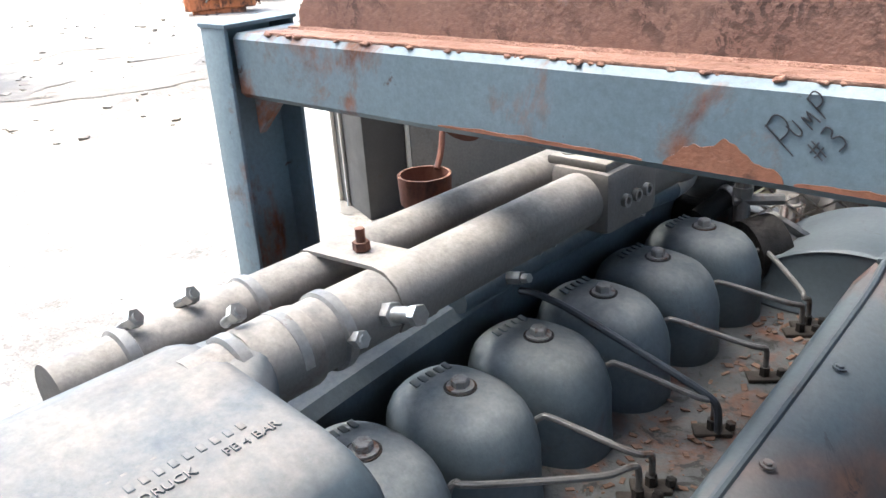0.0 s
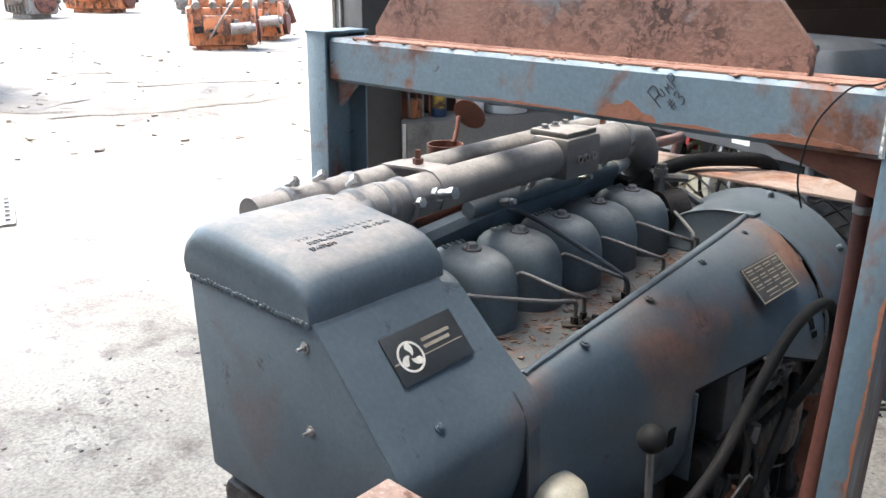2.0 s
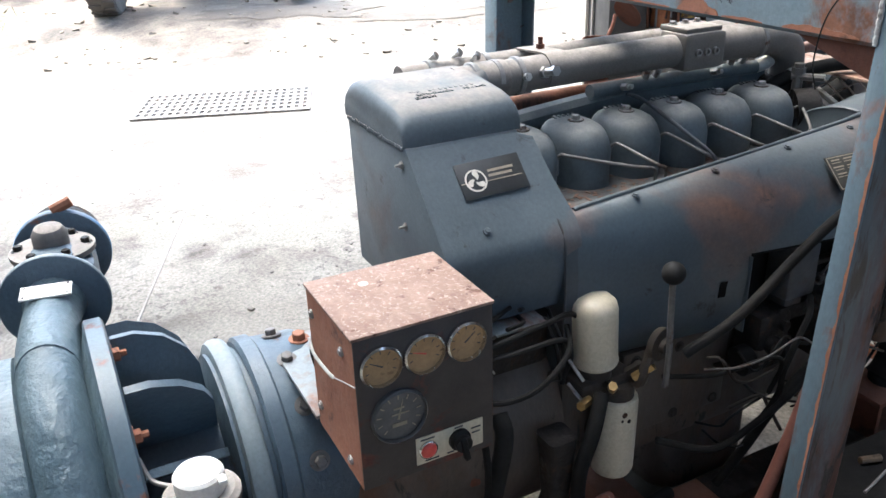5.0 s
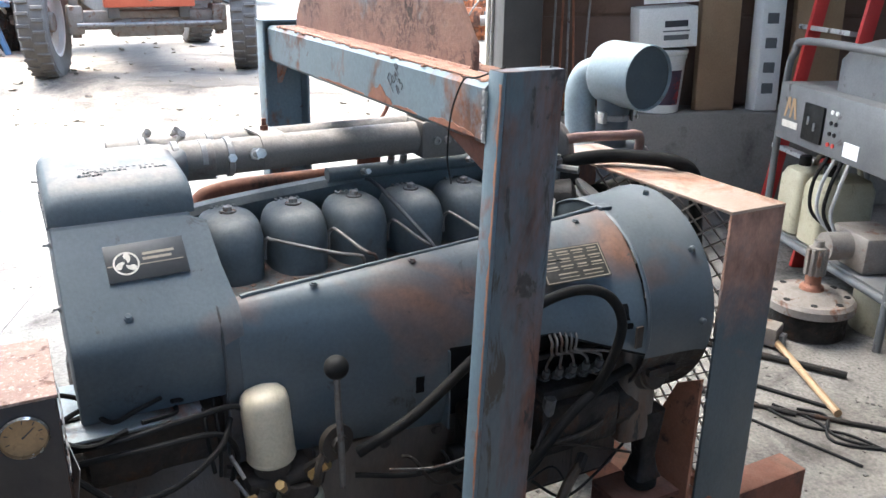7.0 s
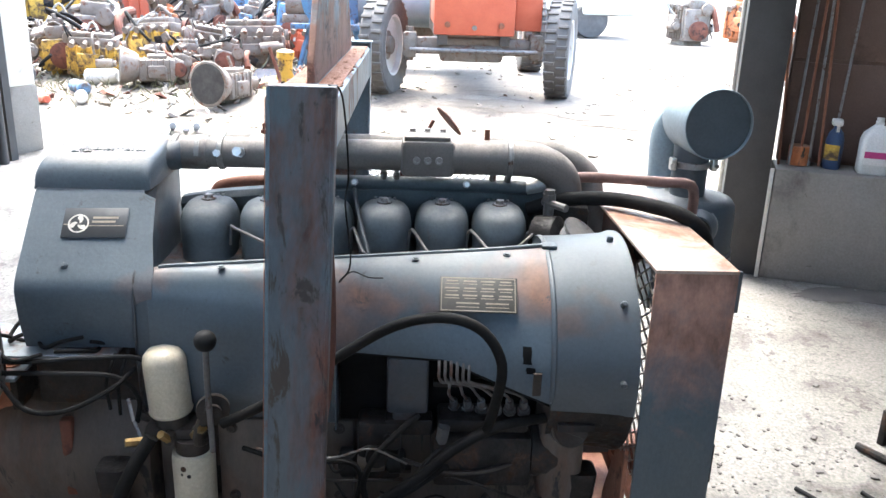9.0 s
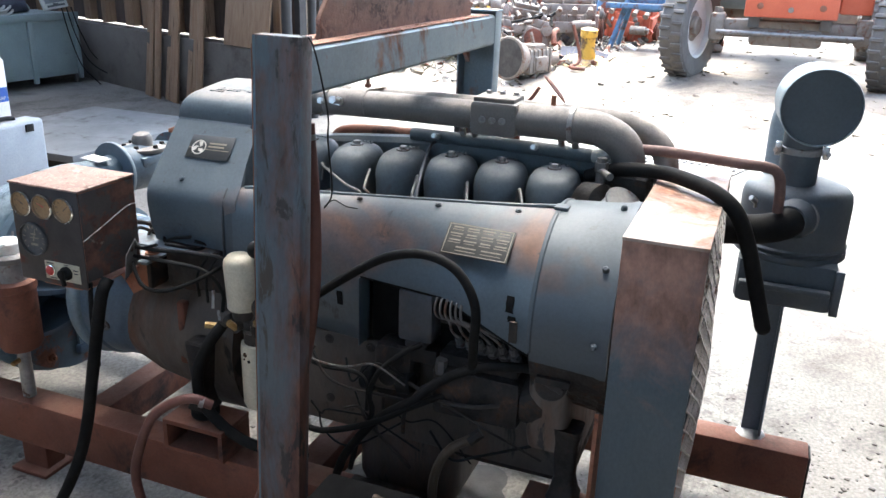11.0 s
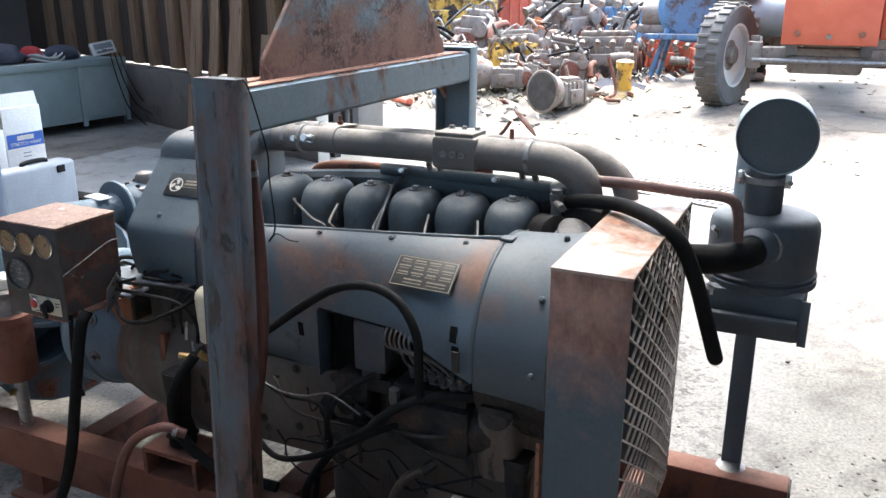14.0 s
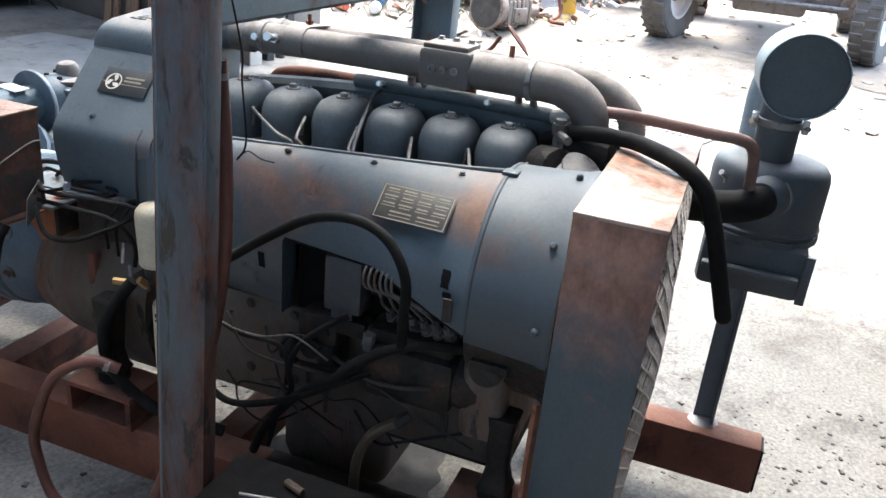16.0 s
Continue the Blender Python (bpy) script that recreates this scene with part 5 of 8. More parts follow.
    can = part("filter_can", lathe([(0.030, 0), (0.040, 0.004), (0.042, 0.012), (0.042, 0.118), (0.039, 0.131), (0.030, 0.141), (0.012, 0.146)], (0.303, -0.024, 0.622), (0.0, -0.06, 1), 32), "cream_metal", t, "cream metal fuel filter can")
    part("seam", lathe([(0.0425, 0.008), (0.0435, 0.011), (0.0425, 0.014)], (0.303, -0.024, 0.622), (0, -0.06, 1), 32, cap=False), "cream_metal", can)
    can2 = part("filter_can", lathe([(0.025, 0), (0.038, 0.005), (0.042, 0.016), (0.043, 0.165), (0.041, 0.176), (0.03, 0.180)], (0.318, 0.018, 0.372), (0, 0, 1), 32), "cream_metal", t, "cream metal fuel filter can with oily drips")
    for y, z, w in ((0.008, 0.528, 0.013), (0.018, 0.512, 0.009), (0.004, 0.515, 0.006)):
        part("oil_drip", moved(lathe([(w / 2, 0.0), (w / 2.4, 0.001)], (0, 0, 0), (0, 0, 1), 10), axes((0.318 + math.sqrt(0.0432 ** 2 - (y - 0.018) ** 2) - 0.0004, y, z), (0, 1, 0), (0, 0, 1))), "greasy", can2)
    for p, q in (((0.35, -0.02, 0.59), (0.365, -0.03, 0.61)), ((0.35, 0.03, 0.60), (0.372, 0.055, 0.63)), ((0.35, -0.07, 0.585), (0.365, -0.1, 0.59))):
        part("brass_union", rod(p, q, 0.009, 6), "brass", head)
    # stop lever with a ball
    lev = part("stop_lever", tube([(0.385, 0.075, 0.585), (0.388, 0.074, 0.66), (0.386, 0.072, 0.73), (0.383, 0.072, 0.80)], 0.006, 8), "line_brown", t)
    part("ball_knob", lathe([(0.021 * math.sin(math.pi * k / 12), 0.021 - 0.021 * math.cos(math.pi * k / 12)) for k in range(13)], (0.383, 0.072, 0.797), (0, 0, 1), 24), "black", lev, "black ball knob")
    part("lever_bracket", joined(lathe([(0.030, 0), (0.032, 0.003), (0.032, 0.014), (0.016, 0.016), (0.016, 0.026)], (0.355, 0.072, 0.665), (1, 0.25, 0), 22), tube([(0.36, 0.06, 0.655), (0.362, 0.045, 0.62), (0.355, 0.04, 0.59), (0.33, 0.045, 0.578)], 0.011, 10)), "greasy_brown", lev, "rust-brown lever bracket")
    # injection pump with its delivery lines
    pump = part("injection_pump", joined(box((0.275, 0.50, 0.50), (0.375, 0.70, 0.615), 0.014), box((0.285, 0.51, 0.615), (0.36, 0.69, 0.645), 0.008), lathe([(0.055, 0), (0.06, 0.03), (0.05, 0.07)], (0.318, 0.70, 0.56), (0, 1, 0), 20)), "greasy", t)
    for k in range(6):
        y, yt = 0.543 + 0.027 * k, 0.508 + 0.0115 * k
        xv, zv = 0.318 + 0.008 * k, 0.655 + 0.004 * k
        part("delivery_valve", joined(rod((xv - 0.03, y + 0.004, zv - 0.036), (xv, y, zv), 0.0115, 6), rod((xv, y, zv), (xv + 0.006, y - 0.002, zv + 0.016), 0.008, 8), rod((xv - 0.012, y + 0.002, zv - 0.016), (xv - 0.008, y + 0.002, zv - 0.011), 0.0135, 12)), "line_brown", pump)
        part("delivery_line", tube([(xv + 0.005, y, zv + 0.014), (xv + 0.018, y - 0.012, zv + 0.034), (0.5 * xv + 0.196, 0.5 * y + 0.5 * yt + 0.004, 0.722), (0.376, yt + 0.006, 0.736), (0.381, yt, 0.750), (0.381, yt, 0.766), (0.370, yt, 0.778)], 0.0029, 8, 5),
             "line_brown", pump)
    part("pump_bracket", joined(box((0.30, 0.405, 0.60), (0.345, 0.50, 0.635), 0.005), box((0.31, 0.50, 0.70), (0.33, 0.70, 0.712), 0.003)), "greasy", t)
    part("hose_union", joined(rod((0.365, 0.518, 0.60), (0.368, 0.522, 0.635), 0.013, 6), rod((0.365, 0.518, 0.585), (0.365, 0.518, 0.60), 0.010, 8)), "line_brown", t, "grimy hose union")
    part("fuel_pipe", tube([(0.36, 0.44, 0.555), (0.38, 0.52, 0.54), (0.385, 0.60, 0.545), (0.37, 0.66, 0.555)], 0.005, 8), "greasy_brown", t)
    part("fuel_pipe", tube([(0.37, 0.52, 0.59), (0.395, 0.48, 0.56), (0.40, 0.45, 0.50), (0.385, 0.44, 0.44)], 0.005, 8), "greasy", t)
    part("governor", joined(box((0.28, 0.35, 0.50), (0.35, 0.44, 0.63), 0.012), rod((0.35, 0.39, 0.56), (0.366, 0.39, 0.56), 0.022, 16), rod((0.35, 0.415, 0.60), (0.36, 0.415, 0.60), 0.012, 6)), "greasy", t)
    sol = part("stop_solenoid", lathe([(0.010, 0), (0.020, 0.002), (0.0215, 0.006), (0.0215, 0.05), (0.019, 0.054), (0.010, 0.056)], (0.336, 0.352, 0.535), (0.1, 1, 0.12), 24), "housing_grime", t, "grimy brass solenoid")
    part("coil_end", lathe([(0.026, 0), (0.031, 0.004), (0.031, 0.03), (0.026, 0.034)], (0.331, 0.316, 0.530), (0.1, 1, 0.12), 24), "black", sol)
    part("coil_end", lathe([(0.022, 0), (0.027, 0.004), (0.027, 0.03), (0.02, 0.036)], (0.342, 0.410, 0.542), (0.1, 1, 0.12), 24), "black", sol)
    part("bracket_strap", box((0.285, 0.30, 0.50), (0.325, 0.46, 0.508), 0.002), "greasy_brown", sol)
    # box set flush to serve as the cowl's lower side panel
    part("relay_box", joined(box((0.29, 0.408, 0.652), (0.352, 0.490, 0.772), 0.008), box((0.29, 0.42, 0.60), (0.342, 0.47, 0.653), 0.006)), "greasy_blue", t, "dark grey-blue cover panel under the cowl")
    # chipped paint on the cowl
    def skin(y, u, off=0.0022):
        f = (y + 0.06) / 0.78
        k = min(int(u), len(a) - 2)
        pts = [(p[0] + (q[0] - p[0]) * f ** 1.2, p[1] + (q[1] - p[1]) * f) for p, q in zip(a, b)]
        return Vector((pts[k][0] + (pts[k + 1][0] - pts[k][0]) * (u - k) + off, y, pts[k][1] + (pts[k + 1][1] - pts[k][1]) * (u - k) + off * 0.3))
    for y, u0, h in ((0.245, 7.0, 0.5), (0.665, 5.6, 0.5), (0.672, 6.2, 0.2)):
        part("paint_chip", sheet([[skin(y + 0.008 * j + 0.003 * noise.noise((i * 1.7, j, y * 40)), u0 + h * i / 4) for i in range(5)] for j in range(3)], 0.001), "grime_and_shade", cowl)
    part("thin_tube", tube([(0.395, 0.16, 0.60), (0.405, 0.24, 0.585), (0.41, 0.31, 0.59), (0.415, 0.37, 0.612), (0.412, 0.40, 0.605), (0.40, 0.45, 0.57)], 0.0022, 6), "line_brown", t, "bent bright steel tube")
    part("thin_tube", tube([(0.33, 0.12, 0.56), (0.37, 0.22, 0.555), (0.40, 0.33, 0.575), (0.405, 0.36, 0.55), (0.39, 0.352, 0.48)], 0.005, 8), "rubber", t)
    part("starter", lathe([(0.03, 0), (0.055, 0.02), (0.055, 0.24), (0.035, 0.27)], (0.225, -0.02, 0.44), (0, 1, 0), 24), "greasy", t)
    # oil filler
    neck = part("oil_filler", joined(loft([[(x, y, z) for x, y in rounded(0.265 + q, 0.372 - q, 0.715 + q, 0.805 - q, 0.022)] for q, z in ((0.004, 0.47), (0.0, 0.50), (0.0, 0.66), (0.006, 0.69), (0.02, 0.705))]), rod((0.350, 0.765, 0.628), (0.384, 0.768, 0.640), 0.036, 24)), "housing_grime", t, "grimy oil filler casting")
    part("filler_cap", joined(rod((0.384, 0.768, 0.640), (0.394, 0.769, 0.6435), 0.034, 24, soft=0.003), moved(box((-0.030, -0.006, 0), (0.030, 0.006, 0.009), 0.002), axes((0.395, 0.769, 0.644), (0, 0.9, -0.35), (-0.3, 0.3, 1)))), "greasy_brown", neck)
    part("clip", slab(axes((0.4165, 0.69, 0.755), (0, 1, 0), (0, 0, 1)), 0.016, 0.045, 0.005), "greasy_brown", cowl)
    part("clip", slab(axes((0.395, 0.775, 0.655), (0, 1, 0), (0, 0, 1)), 0.07, 0.014, 0.012), "greasy", cowl)
    # hoses and cables on the engine's flank
    part("black_hose", tube([(0.40, 0.10, 0.655), (0.425, 0.20, 0.72), (0.43, 0.32, 0.81), (0.435, 0.42, 0.875), (0.442, 0.51, 0.897), (0.448, 0.58, 0.875), (0.448, 0.618, 0.81), (0.43, 0.613, 0.72), (0.395, 0.60, 0.635)], 0.0098, 12), "rubber", t, "black rubber hose looped over the cowl")
    part("black_hose", tube([(0.365, 0.72, 0.655), (0.395, 0.625, 0.652), (0.405, 0.54, 0.607), (0.405, 0.477, 0.545), (0.40, 0.382, 0.467), (0.39, 0.30, 0.355), (0.37, 0.26, 0.27)], 0.0105, 12), "rubber", t, "black rubber hose")
    part("black_hose", tube([(0.36, -0.05, 0.60), (0.385, -0.085, 0.54), (0.39, -0.115, 0.46), (0.385, -0.10, 0.37), (0.37, 0.0, 0.29), (0.34, 0.16, 0.265)], 0.014, 12), "rubber", t, "black rubber hose")
    part("black_hose", tube([(0.35, 0.10, 0.43), (0.39, 0.173, 0.408), (0.40, 0.231, 0.401), (0.405, 0.317, 0.432), (0.41, 0.398, 0.477), (0.405, 0.47, 0.525), (0.37, 0.53, 0.55)], 0.0075, 10), "rubber", t, "thin black rubber hose")
    part("black_hose", tube([(0.36, 0.47, 0.655), (0.39, 0.435, 0.637), (0.405, 0.388, 0.588), (0.405, 0.366, 0.53), (0.40, 0.369, 0.478), (0.39, 0.33, 0.40), (0.375, 0.30, 0.30)], 0.0065, 10), "rubber", t, "thin black rubber hose")
    part("tan_hose", tube([(0.375, 0.60, 0.46), (0.395, 0.555, 0.43), (0.40, 0.525, 0.36), (0.40, 0.52, 0.25), (0.405, 0.52, 0.10)], 0.011, 10), "tan_rubber", t, "tan drain hose")
    part("hose_union", rod((0.365, 0.618, 0.475), (0.38, 0.595, 0.455), 0.012, 6), "greasy_brown", t)
    random.seed(8)
    for k in range(9):
        a0, z0 = random.uniform(0.1, 0.55), random.uniform(0.42, 0.6)
        part("cable", tube([(0.36, a0, z0), (0.385, a0 + random.uniform(0.0, 0.08), z0 + random.uniform(-0.05, 0.03)), (0.39, a0 + random.uniform(0.06, 0.16), z0 + random.uniform(-0.09, 0.02)),
                            (0.36, a0 + random.uniform(0.14, 0.24), z0 + random.uniform(-0.12, 0.05))], random.uniform(0.002, 0.0045), 6), "black" if k % 4 else "greasy_brown", t)
    for k, (cx, cy, rx, ry, z) in enumerate(((0.27, -0.27, 0.055, 0.10, 0.756), (0.24, -0.22, 0.045, 0.075, 0.764), (0.22, -0.30, 0.035, 0.06, 0.760))):
        part("loose_cable", tube([(cx + rx * math.cos(q) + 0.010 * math.sin(2.3 * q + k), cy + ry * math.sin(q), z + 0.012 * math.sin(3 * q + k)) for q in [0.4 + 0.55 * j + 0.2 * k for j in range(12)]], 0.0042, 7, 4), "black" if k % 2 else "rubber", t, "loose coil of black cable")
    for k, pts in enumerate(([(0.31, -0.345, 0.735), (0.335, -0.26, 0.748), (0.325, -0.16, 0.752), (0.30, -0.07, 0.735), (0.31, -0.05, 0.64)], [(0.33, -0.34, 0.70), (0.365, -0.28, 0.66), (0.375, -0.20, 0.665), (0.35, -0.12, 0.70), (0.30, -0.09, 0.72)],
                             [(0.32, -0.345, 0.715), (0.345, -0.22, 0.728), (0.33, -0.12, 0.715), (0.31, -0.085, 0.66), (0.30, -0.095, 0.60)], [(0.29, -0.13, 0.745), (0.335, -0.135, 0.705), (0.34, -0.13, 0.65)], [(0.27, -0.11, 0.745), (0.325, -0.115, 0.70), (0.325, -0.118, 0.63)])):
        part("loose_cable", tube(pts, 0.0052 if k < 3 else 0.0036, 8, 5), "rubber" if k % 2 else "black", t, "loose black cable")
    for p, q in (((0.325, -0.10, 0.665), (0.350, -0.085, 0.63)), ((0.318, -0.095, 0.61), (0.338, -0.075, 0.575))):
        part("cable_lug", rod(p, q, 0.0035, 8), "dull_steel", t)
    part("tool_tray", slab(axes((0.20, -0.25, 0.7365), (0, 1, 0), (-1, 0, 0)), 0.24, 0.20, 0.006, 0.002), "plate_pale", t, "pale flat plate with cables on it")
    return t


def make_guard():
    t = thing("fan_guard", (0.12, 0.96, 0.228), "sheet-steel fan guard with bulging expanded mesh, rust and blue paint", "guard")
    part("top_plate", box((-0.19, 0.885, 0.984), (0.434, 1.037, 0.991), 0.0015), "guard_top", t, "rust-bloomed bare top plate")
    side = part("side_panel", box((0.427, 0.886, 0.24), (0.434, 1.036, 0.985), 0.0015), "guard_paint", t, "side panel of faded blue paint over rust")
    part("side_panel", box((-0.19, 0.886, 0.24), (-0.183, 1.036, 0.985), 0.0015), "guard_paint", t)
    part("gusset", prism([(0.30, 0.30), (0.426, 0.30), (0.426, 0.62), (0.36, 0.58), (0.30, 0.45)], "y", 0.868, 0.876), "rust", t, "rusty gusset with blue paint left")
    for z in (0.30, 0.26):
        part("bolt", hexbolt((0.434, 0.93, z), (1, 0, 0), 0.008), "rust", side)
    part("bottom_bar", box((-0.18, 1.01, 0.235), (0.426, 1.036, 0.26)), "rust", t)
    bm = bmesh.new()

    def strand(p, q, w=0.0017):
        d = (q - p).normalized()
        s = Vector((0, 1, 0))
        u = d.cross(s) * w
        s = s * 0.0022
        v = [bm.verts.new(c) for c in (p + u + s, p - u + s, p - u - s, p + u - s, q + u + s, q - u + s, q - u - s, q + u - s)]
        for f in ((0, 1, 5, 4), (1, 2, 6, 5), (2, 3, 7, 6), (3, 0, 4, 7)):
            bm.faces.new([v[i] for i in f])

    def bulge(x, z):
        fx, fz = (x + 0.183) / 0.61, (z - 0.25) / 0.735
        return Vector((x, 1.034 + 0.020 * max(0, math.sin(math.pi * fx)) * max(0, math.sin(math.pi * min(max(fz, 0), 1))) + 0.004 * noise.noise((x * 9, z * 9, 0)), z))
    nx, nz = 10, 35
    for i in range(nx):
        for j in range(nz):
            x0, z0 = -0.183 + 0.61 * i / nx, 0.25 + 0.735 * j / nz
            dx, dz = 0.61 / nx, 0.735 / nz
            a = bulge(x0 + (dx / 2 if j % 2 else 0), z0)
            b1, b2 = bulge(x0 + (0 if j % 2 else dx / 2), z0 + dz), bulge(x0 + (dx if j % 2 else -dx / 2), z0 + dz)
            for b in (b1, b2):
                if -0.184 < b.x < 0.428:
                    strand(a, b)
    part("mesh_screen", bm, "mesh_steel", t, "bulging expanded-metal screen")
    return t


def make_air_cleaner():
    t = thing("air_cleaner", (-0.32, 1.18, 0.228), "dark grey air cleaner with round rain hood on a strut", "air cleaner")
    part("strut", prism([(-0.330, 1.158), (-0.330, 1.210), (-0.300, 1.210), (-0.300, 1.204), (-0.323, 1.204), (-0.323, 1.158)], "z", 0.229, 0.66), "strut_grey", t, "blue-grey angle-iron strut")
    part("weld", lathe([(0.040, 0), (0.034, 0.004), (0.02, 0.009)], (-0.320, 1.184, 0.228), (0, 0, 1), 9), "dull_steel", t, "bright weld at the strut's foot")
    can = part("canister", lathe([(0.10, 0.775), (0.128, 0.777), (0.131, 0.79), (0.131, 0.905), (0.1275, 0.924), (0.118, 0.937), (0.10, 0.944), (0.055, 0.951), (0.05, 0.952)], (-0.345, 1.195, 0), (0, 0, 1), 44), "cleaner_grey", t)
    part("bead", lathe([(0.131, 0.79), (0.136, 0.795), (0.131, 0.80)], (-0.345, 1.195, 0), (0, 0, 1), 44, cap=False), "cleaner_grey", can)
    part("dust_bowl", joined(box((-0.47, 1.08, 0.645), (-0.22, 1.315, 0.772), 0.02), box((-0.215, 1.09, 0.70), (-0.19, 1.30, 0.715), 0.004), box((-0.216, 1.305, 0.652), (-0.205, 1.325, 0.768), 0.002)), "cleaner_grey", t, "square lower bowl")
    part("mount_band", lathe([(0.133, 0.765), (0.136, 0.768), (0.136, 0.782), (0.133, 0.785)], (-0.345, 1.195, 0), (0, 0, 1), 44, cap=False), "cleaner_grey", t)
    part("outlet_neck", lathe([(0.050, 0), (0.050, 0.072), (0.047, 0.086), (0.038, 0.098)], (-0.290, 1.215, 0.884), (1, -0.36, -0.04), 30), "cleaner_grey", t)
    out = part("outlet_elbow", tube([(-0.215, 1.188, 0.880), (-0.188, 1.175, 0.876), (-0.170, 1.148, 0.868), (-0.163, 1.10, 0.858), (-0.158, 1.02, 0.85)], 0.036, 24, 5), "rubber", t, "black rubber outlet elbow")
    part("hose_clamp", lathe([(0.0505, 0.045), (0.053, 0.047), (0.053, 0.060), (0.0505, 0.062)], (-0.290, 1.215, 0.884), (1, -0.36, -0.04), 30, cap=False), "dull_steel", out)
    for p in ((-0.20, 1.10, 0.77), (-0.19, 1.095, 0.82), (-0.21, 1.10, 0.915)):
        part("clamp_screw", joined(rod(p, (p[0] + 0.014, p[1] - 0.012, p[2] + 0.012), 0.007, 6), rod((p[0], p[1], p[2] - 0.015), p, 0.004, 6)), "steel", out)
    part("riser", tube([(-0.40, 1.15, 0.90), (-0.415, 1.15, 0.98), (-0.425, 1.15, 1.07), (-0.425, 1.158, 1.115), (-0.405, 1.172, 1.142), (-0.35, 1.190, 1.15)], 0.045, 24, 5), "cap_blue", t, "blue-grey intake elbow behind the hood")
    neck = part("inlet_neck", rod((-0.315, 1.185, 0.945), (-0.315, 1.185, 1.085), 0.046, 26), "cleaner_grey", t)
    part("neck_clamp", lathe([(0.046, 0), (0.050, 0.002), (0.050, 0.016), (0.046, 0.018)], (-0.315, 1.185, 1.022), (0, 0, 1), 26, cap=False), "dull_steel", neck)
    for sgn in (-1, 1):
        part("clamp_lug", joined(rod((-0.305, 1.185 + sgn * 0.046, 1.032), (-0.275, 1.185 + sgn * 0.060, 1.032), 0.006, 8), box((-0.305, 1.185 + sgn * 0.054 - 0.007, 1.018), (-0.28, 1.185 + sgn * 0.054 + 0.007, 1.05), 0.002)), "steel", neck)
    ax = Vector((0.996, 0.085, 0.0)).normalized()
    end = Vector((-0.20, 1.206, 1.151))
    hood = part("rain_hood", lathe([(0.052, -0.02), (0.075, -0.012), (0.086, 0.0), (0.0895, 0.012), (0.0895, 0.15), (0.088, 0.156), (0.086, 0.156), (0.086, 0.05), (0.05, 0.045)], end - ax * 0.156, ax, 44), "cap_blue", t, "blue-grey round rain hood")
    part("screen_disc", lathe([(0.0855, 0), (0.0855, 0.002)], end - ax * 0.012, ax, 44), "cleaner_grey", hood, "dusty blue-grey screen in the hood")
    return t


def make_panel():
    t = thing("control_panel", (0.39, -0.45, 0.63), "rusty black control box with five dials and a key switch", "control panel")
    x0, x1, y0, y1, z0, z1 = 0.292, 0.472, -0.552, -0.345, 0.676, 0.917
    body = part("box_body", joined(box((x0, y0, z0), (x1, y0 + 0.003, z1)), box((x0, y1 - 0.003, z0 + 0.06), (x1, y1, z1)), box((x0, y0 + 0.003, z0 + 0.05), (x0 + 0.003, y1 - 0.003, z1)),
                                   box((x0 + 0.003, y0 + 0.003, z0), (x1, y1 - 0.003, z0 + 0.003))), "rust", t, "rust-brown sheet box")
    part("side_skin", box((x0 + 0.002, y1 + 0.0005, z0 + 0.02), (x1, y1 + 0.002, z1 - 0.004)), "box_flaked", body, "flaking black paint over rust and pale primer")
    part("torn_corner", sheet([[(0.31 + 0.05 * u, y1 + 0.004 + 0.012 * u * v, 0.69 + 0.07 * v - 0.03 * u) for u in (0, 0.5, 1)] for v in (0, 0.4, 1)], 0.0015), "dull_steel", body, "bent torn sheet corner")
    part("lid", box((x0 - 0.003, y0 - 0.003, z1), (x1 + 0.005, y1 + 0.003, z1 + 0.005), 0.0015), "rust_top", t, "top plate speckled with dry rust")
    part("paint_spot", lathe([(0.0075, 0), (0.007, 0.0008)], (0.338, -0.48, z1 + 0.005), (0, 0, 1), 16), "white_print", t, "pale paint spot")
    face = part("face_plate", box((x1, y0, z0), (x1 + 0.003, y1, z1), 0.001), "box_paint", t, "flaking black face plate")
    for k, y in enumerate((-0.516, -0.452, -0.388)):
        g = part("gauge", lathe([(0.031, 0), (0.031, 0.006), (0.0285, 0.009), (0.0275, 0.006), (0.0275, 0.003)], (x1 + 0.003, y, 0.871), (1, 0, 0), 32, cap=False), "chrome", face, "chrome-rimmed gauge with a yellowed face")
        part("gauge_dial", lathe([(0.0278, 0), (0.0278, 0.002)], (x1 + 0.003, y, 0.871), (1, 0, 0), 32), "gauge_face", g)
        m = axes((x1 + 0.0052, y, 0.871), (0, 1, 0), (0, 0, 1))
        part("needle", moved(prism([(-0.003, -0.0012), (0.018, -0.0004), (0.018, 0.0004), (-0.003, 0.0012)], "z", 0, 0.0006), m @ pose(0, 0, 0, 0, 0, (150, 160, 40)[k])), "red_plastic" if k == 1 else "ink", g)
        for j in range(7):
            q = radians(200 - 37 * j)
            part("tick", slab(m @ pose(0.021 * math.cos(q), 0.021 * math.sin(q), 0, 0, 0, math.degrees(q)), 0.005, 0.0012, 0.0004), "ink", g)
    tach = part("tachometer", lathe([(0.042, 0), (0.042, 0.006), (0.0395, 0.009), (0.038, 0.006), (0.038, 0.003)], (x1 + 0.003, -0.494, 0.785), (1, 0, 0), 36, cap=False), "dial_black", face, "round black tachometer with pale marks")
    part("tach_dial", lathe([(0.0385, 0), (0.0385, 0.002)], (x1 + 0.003, -0.494, 0.785), (1, 0, 0), 36), "dial_black", tach)
    m = axes((x1 + 0.0052, -0.494, 0.785), (0, 1, 0), (0, 0, 1))
    for j in range(11):
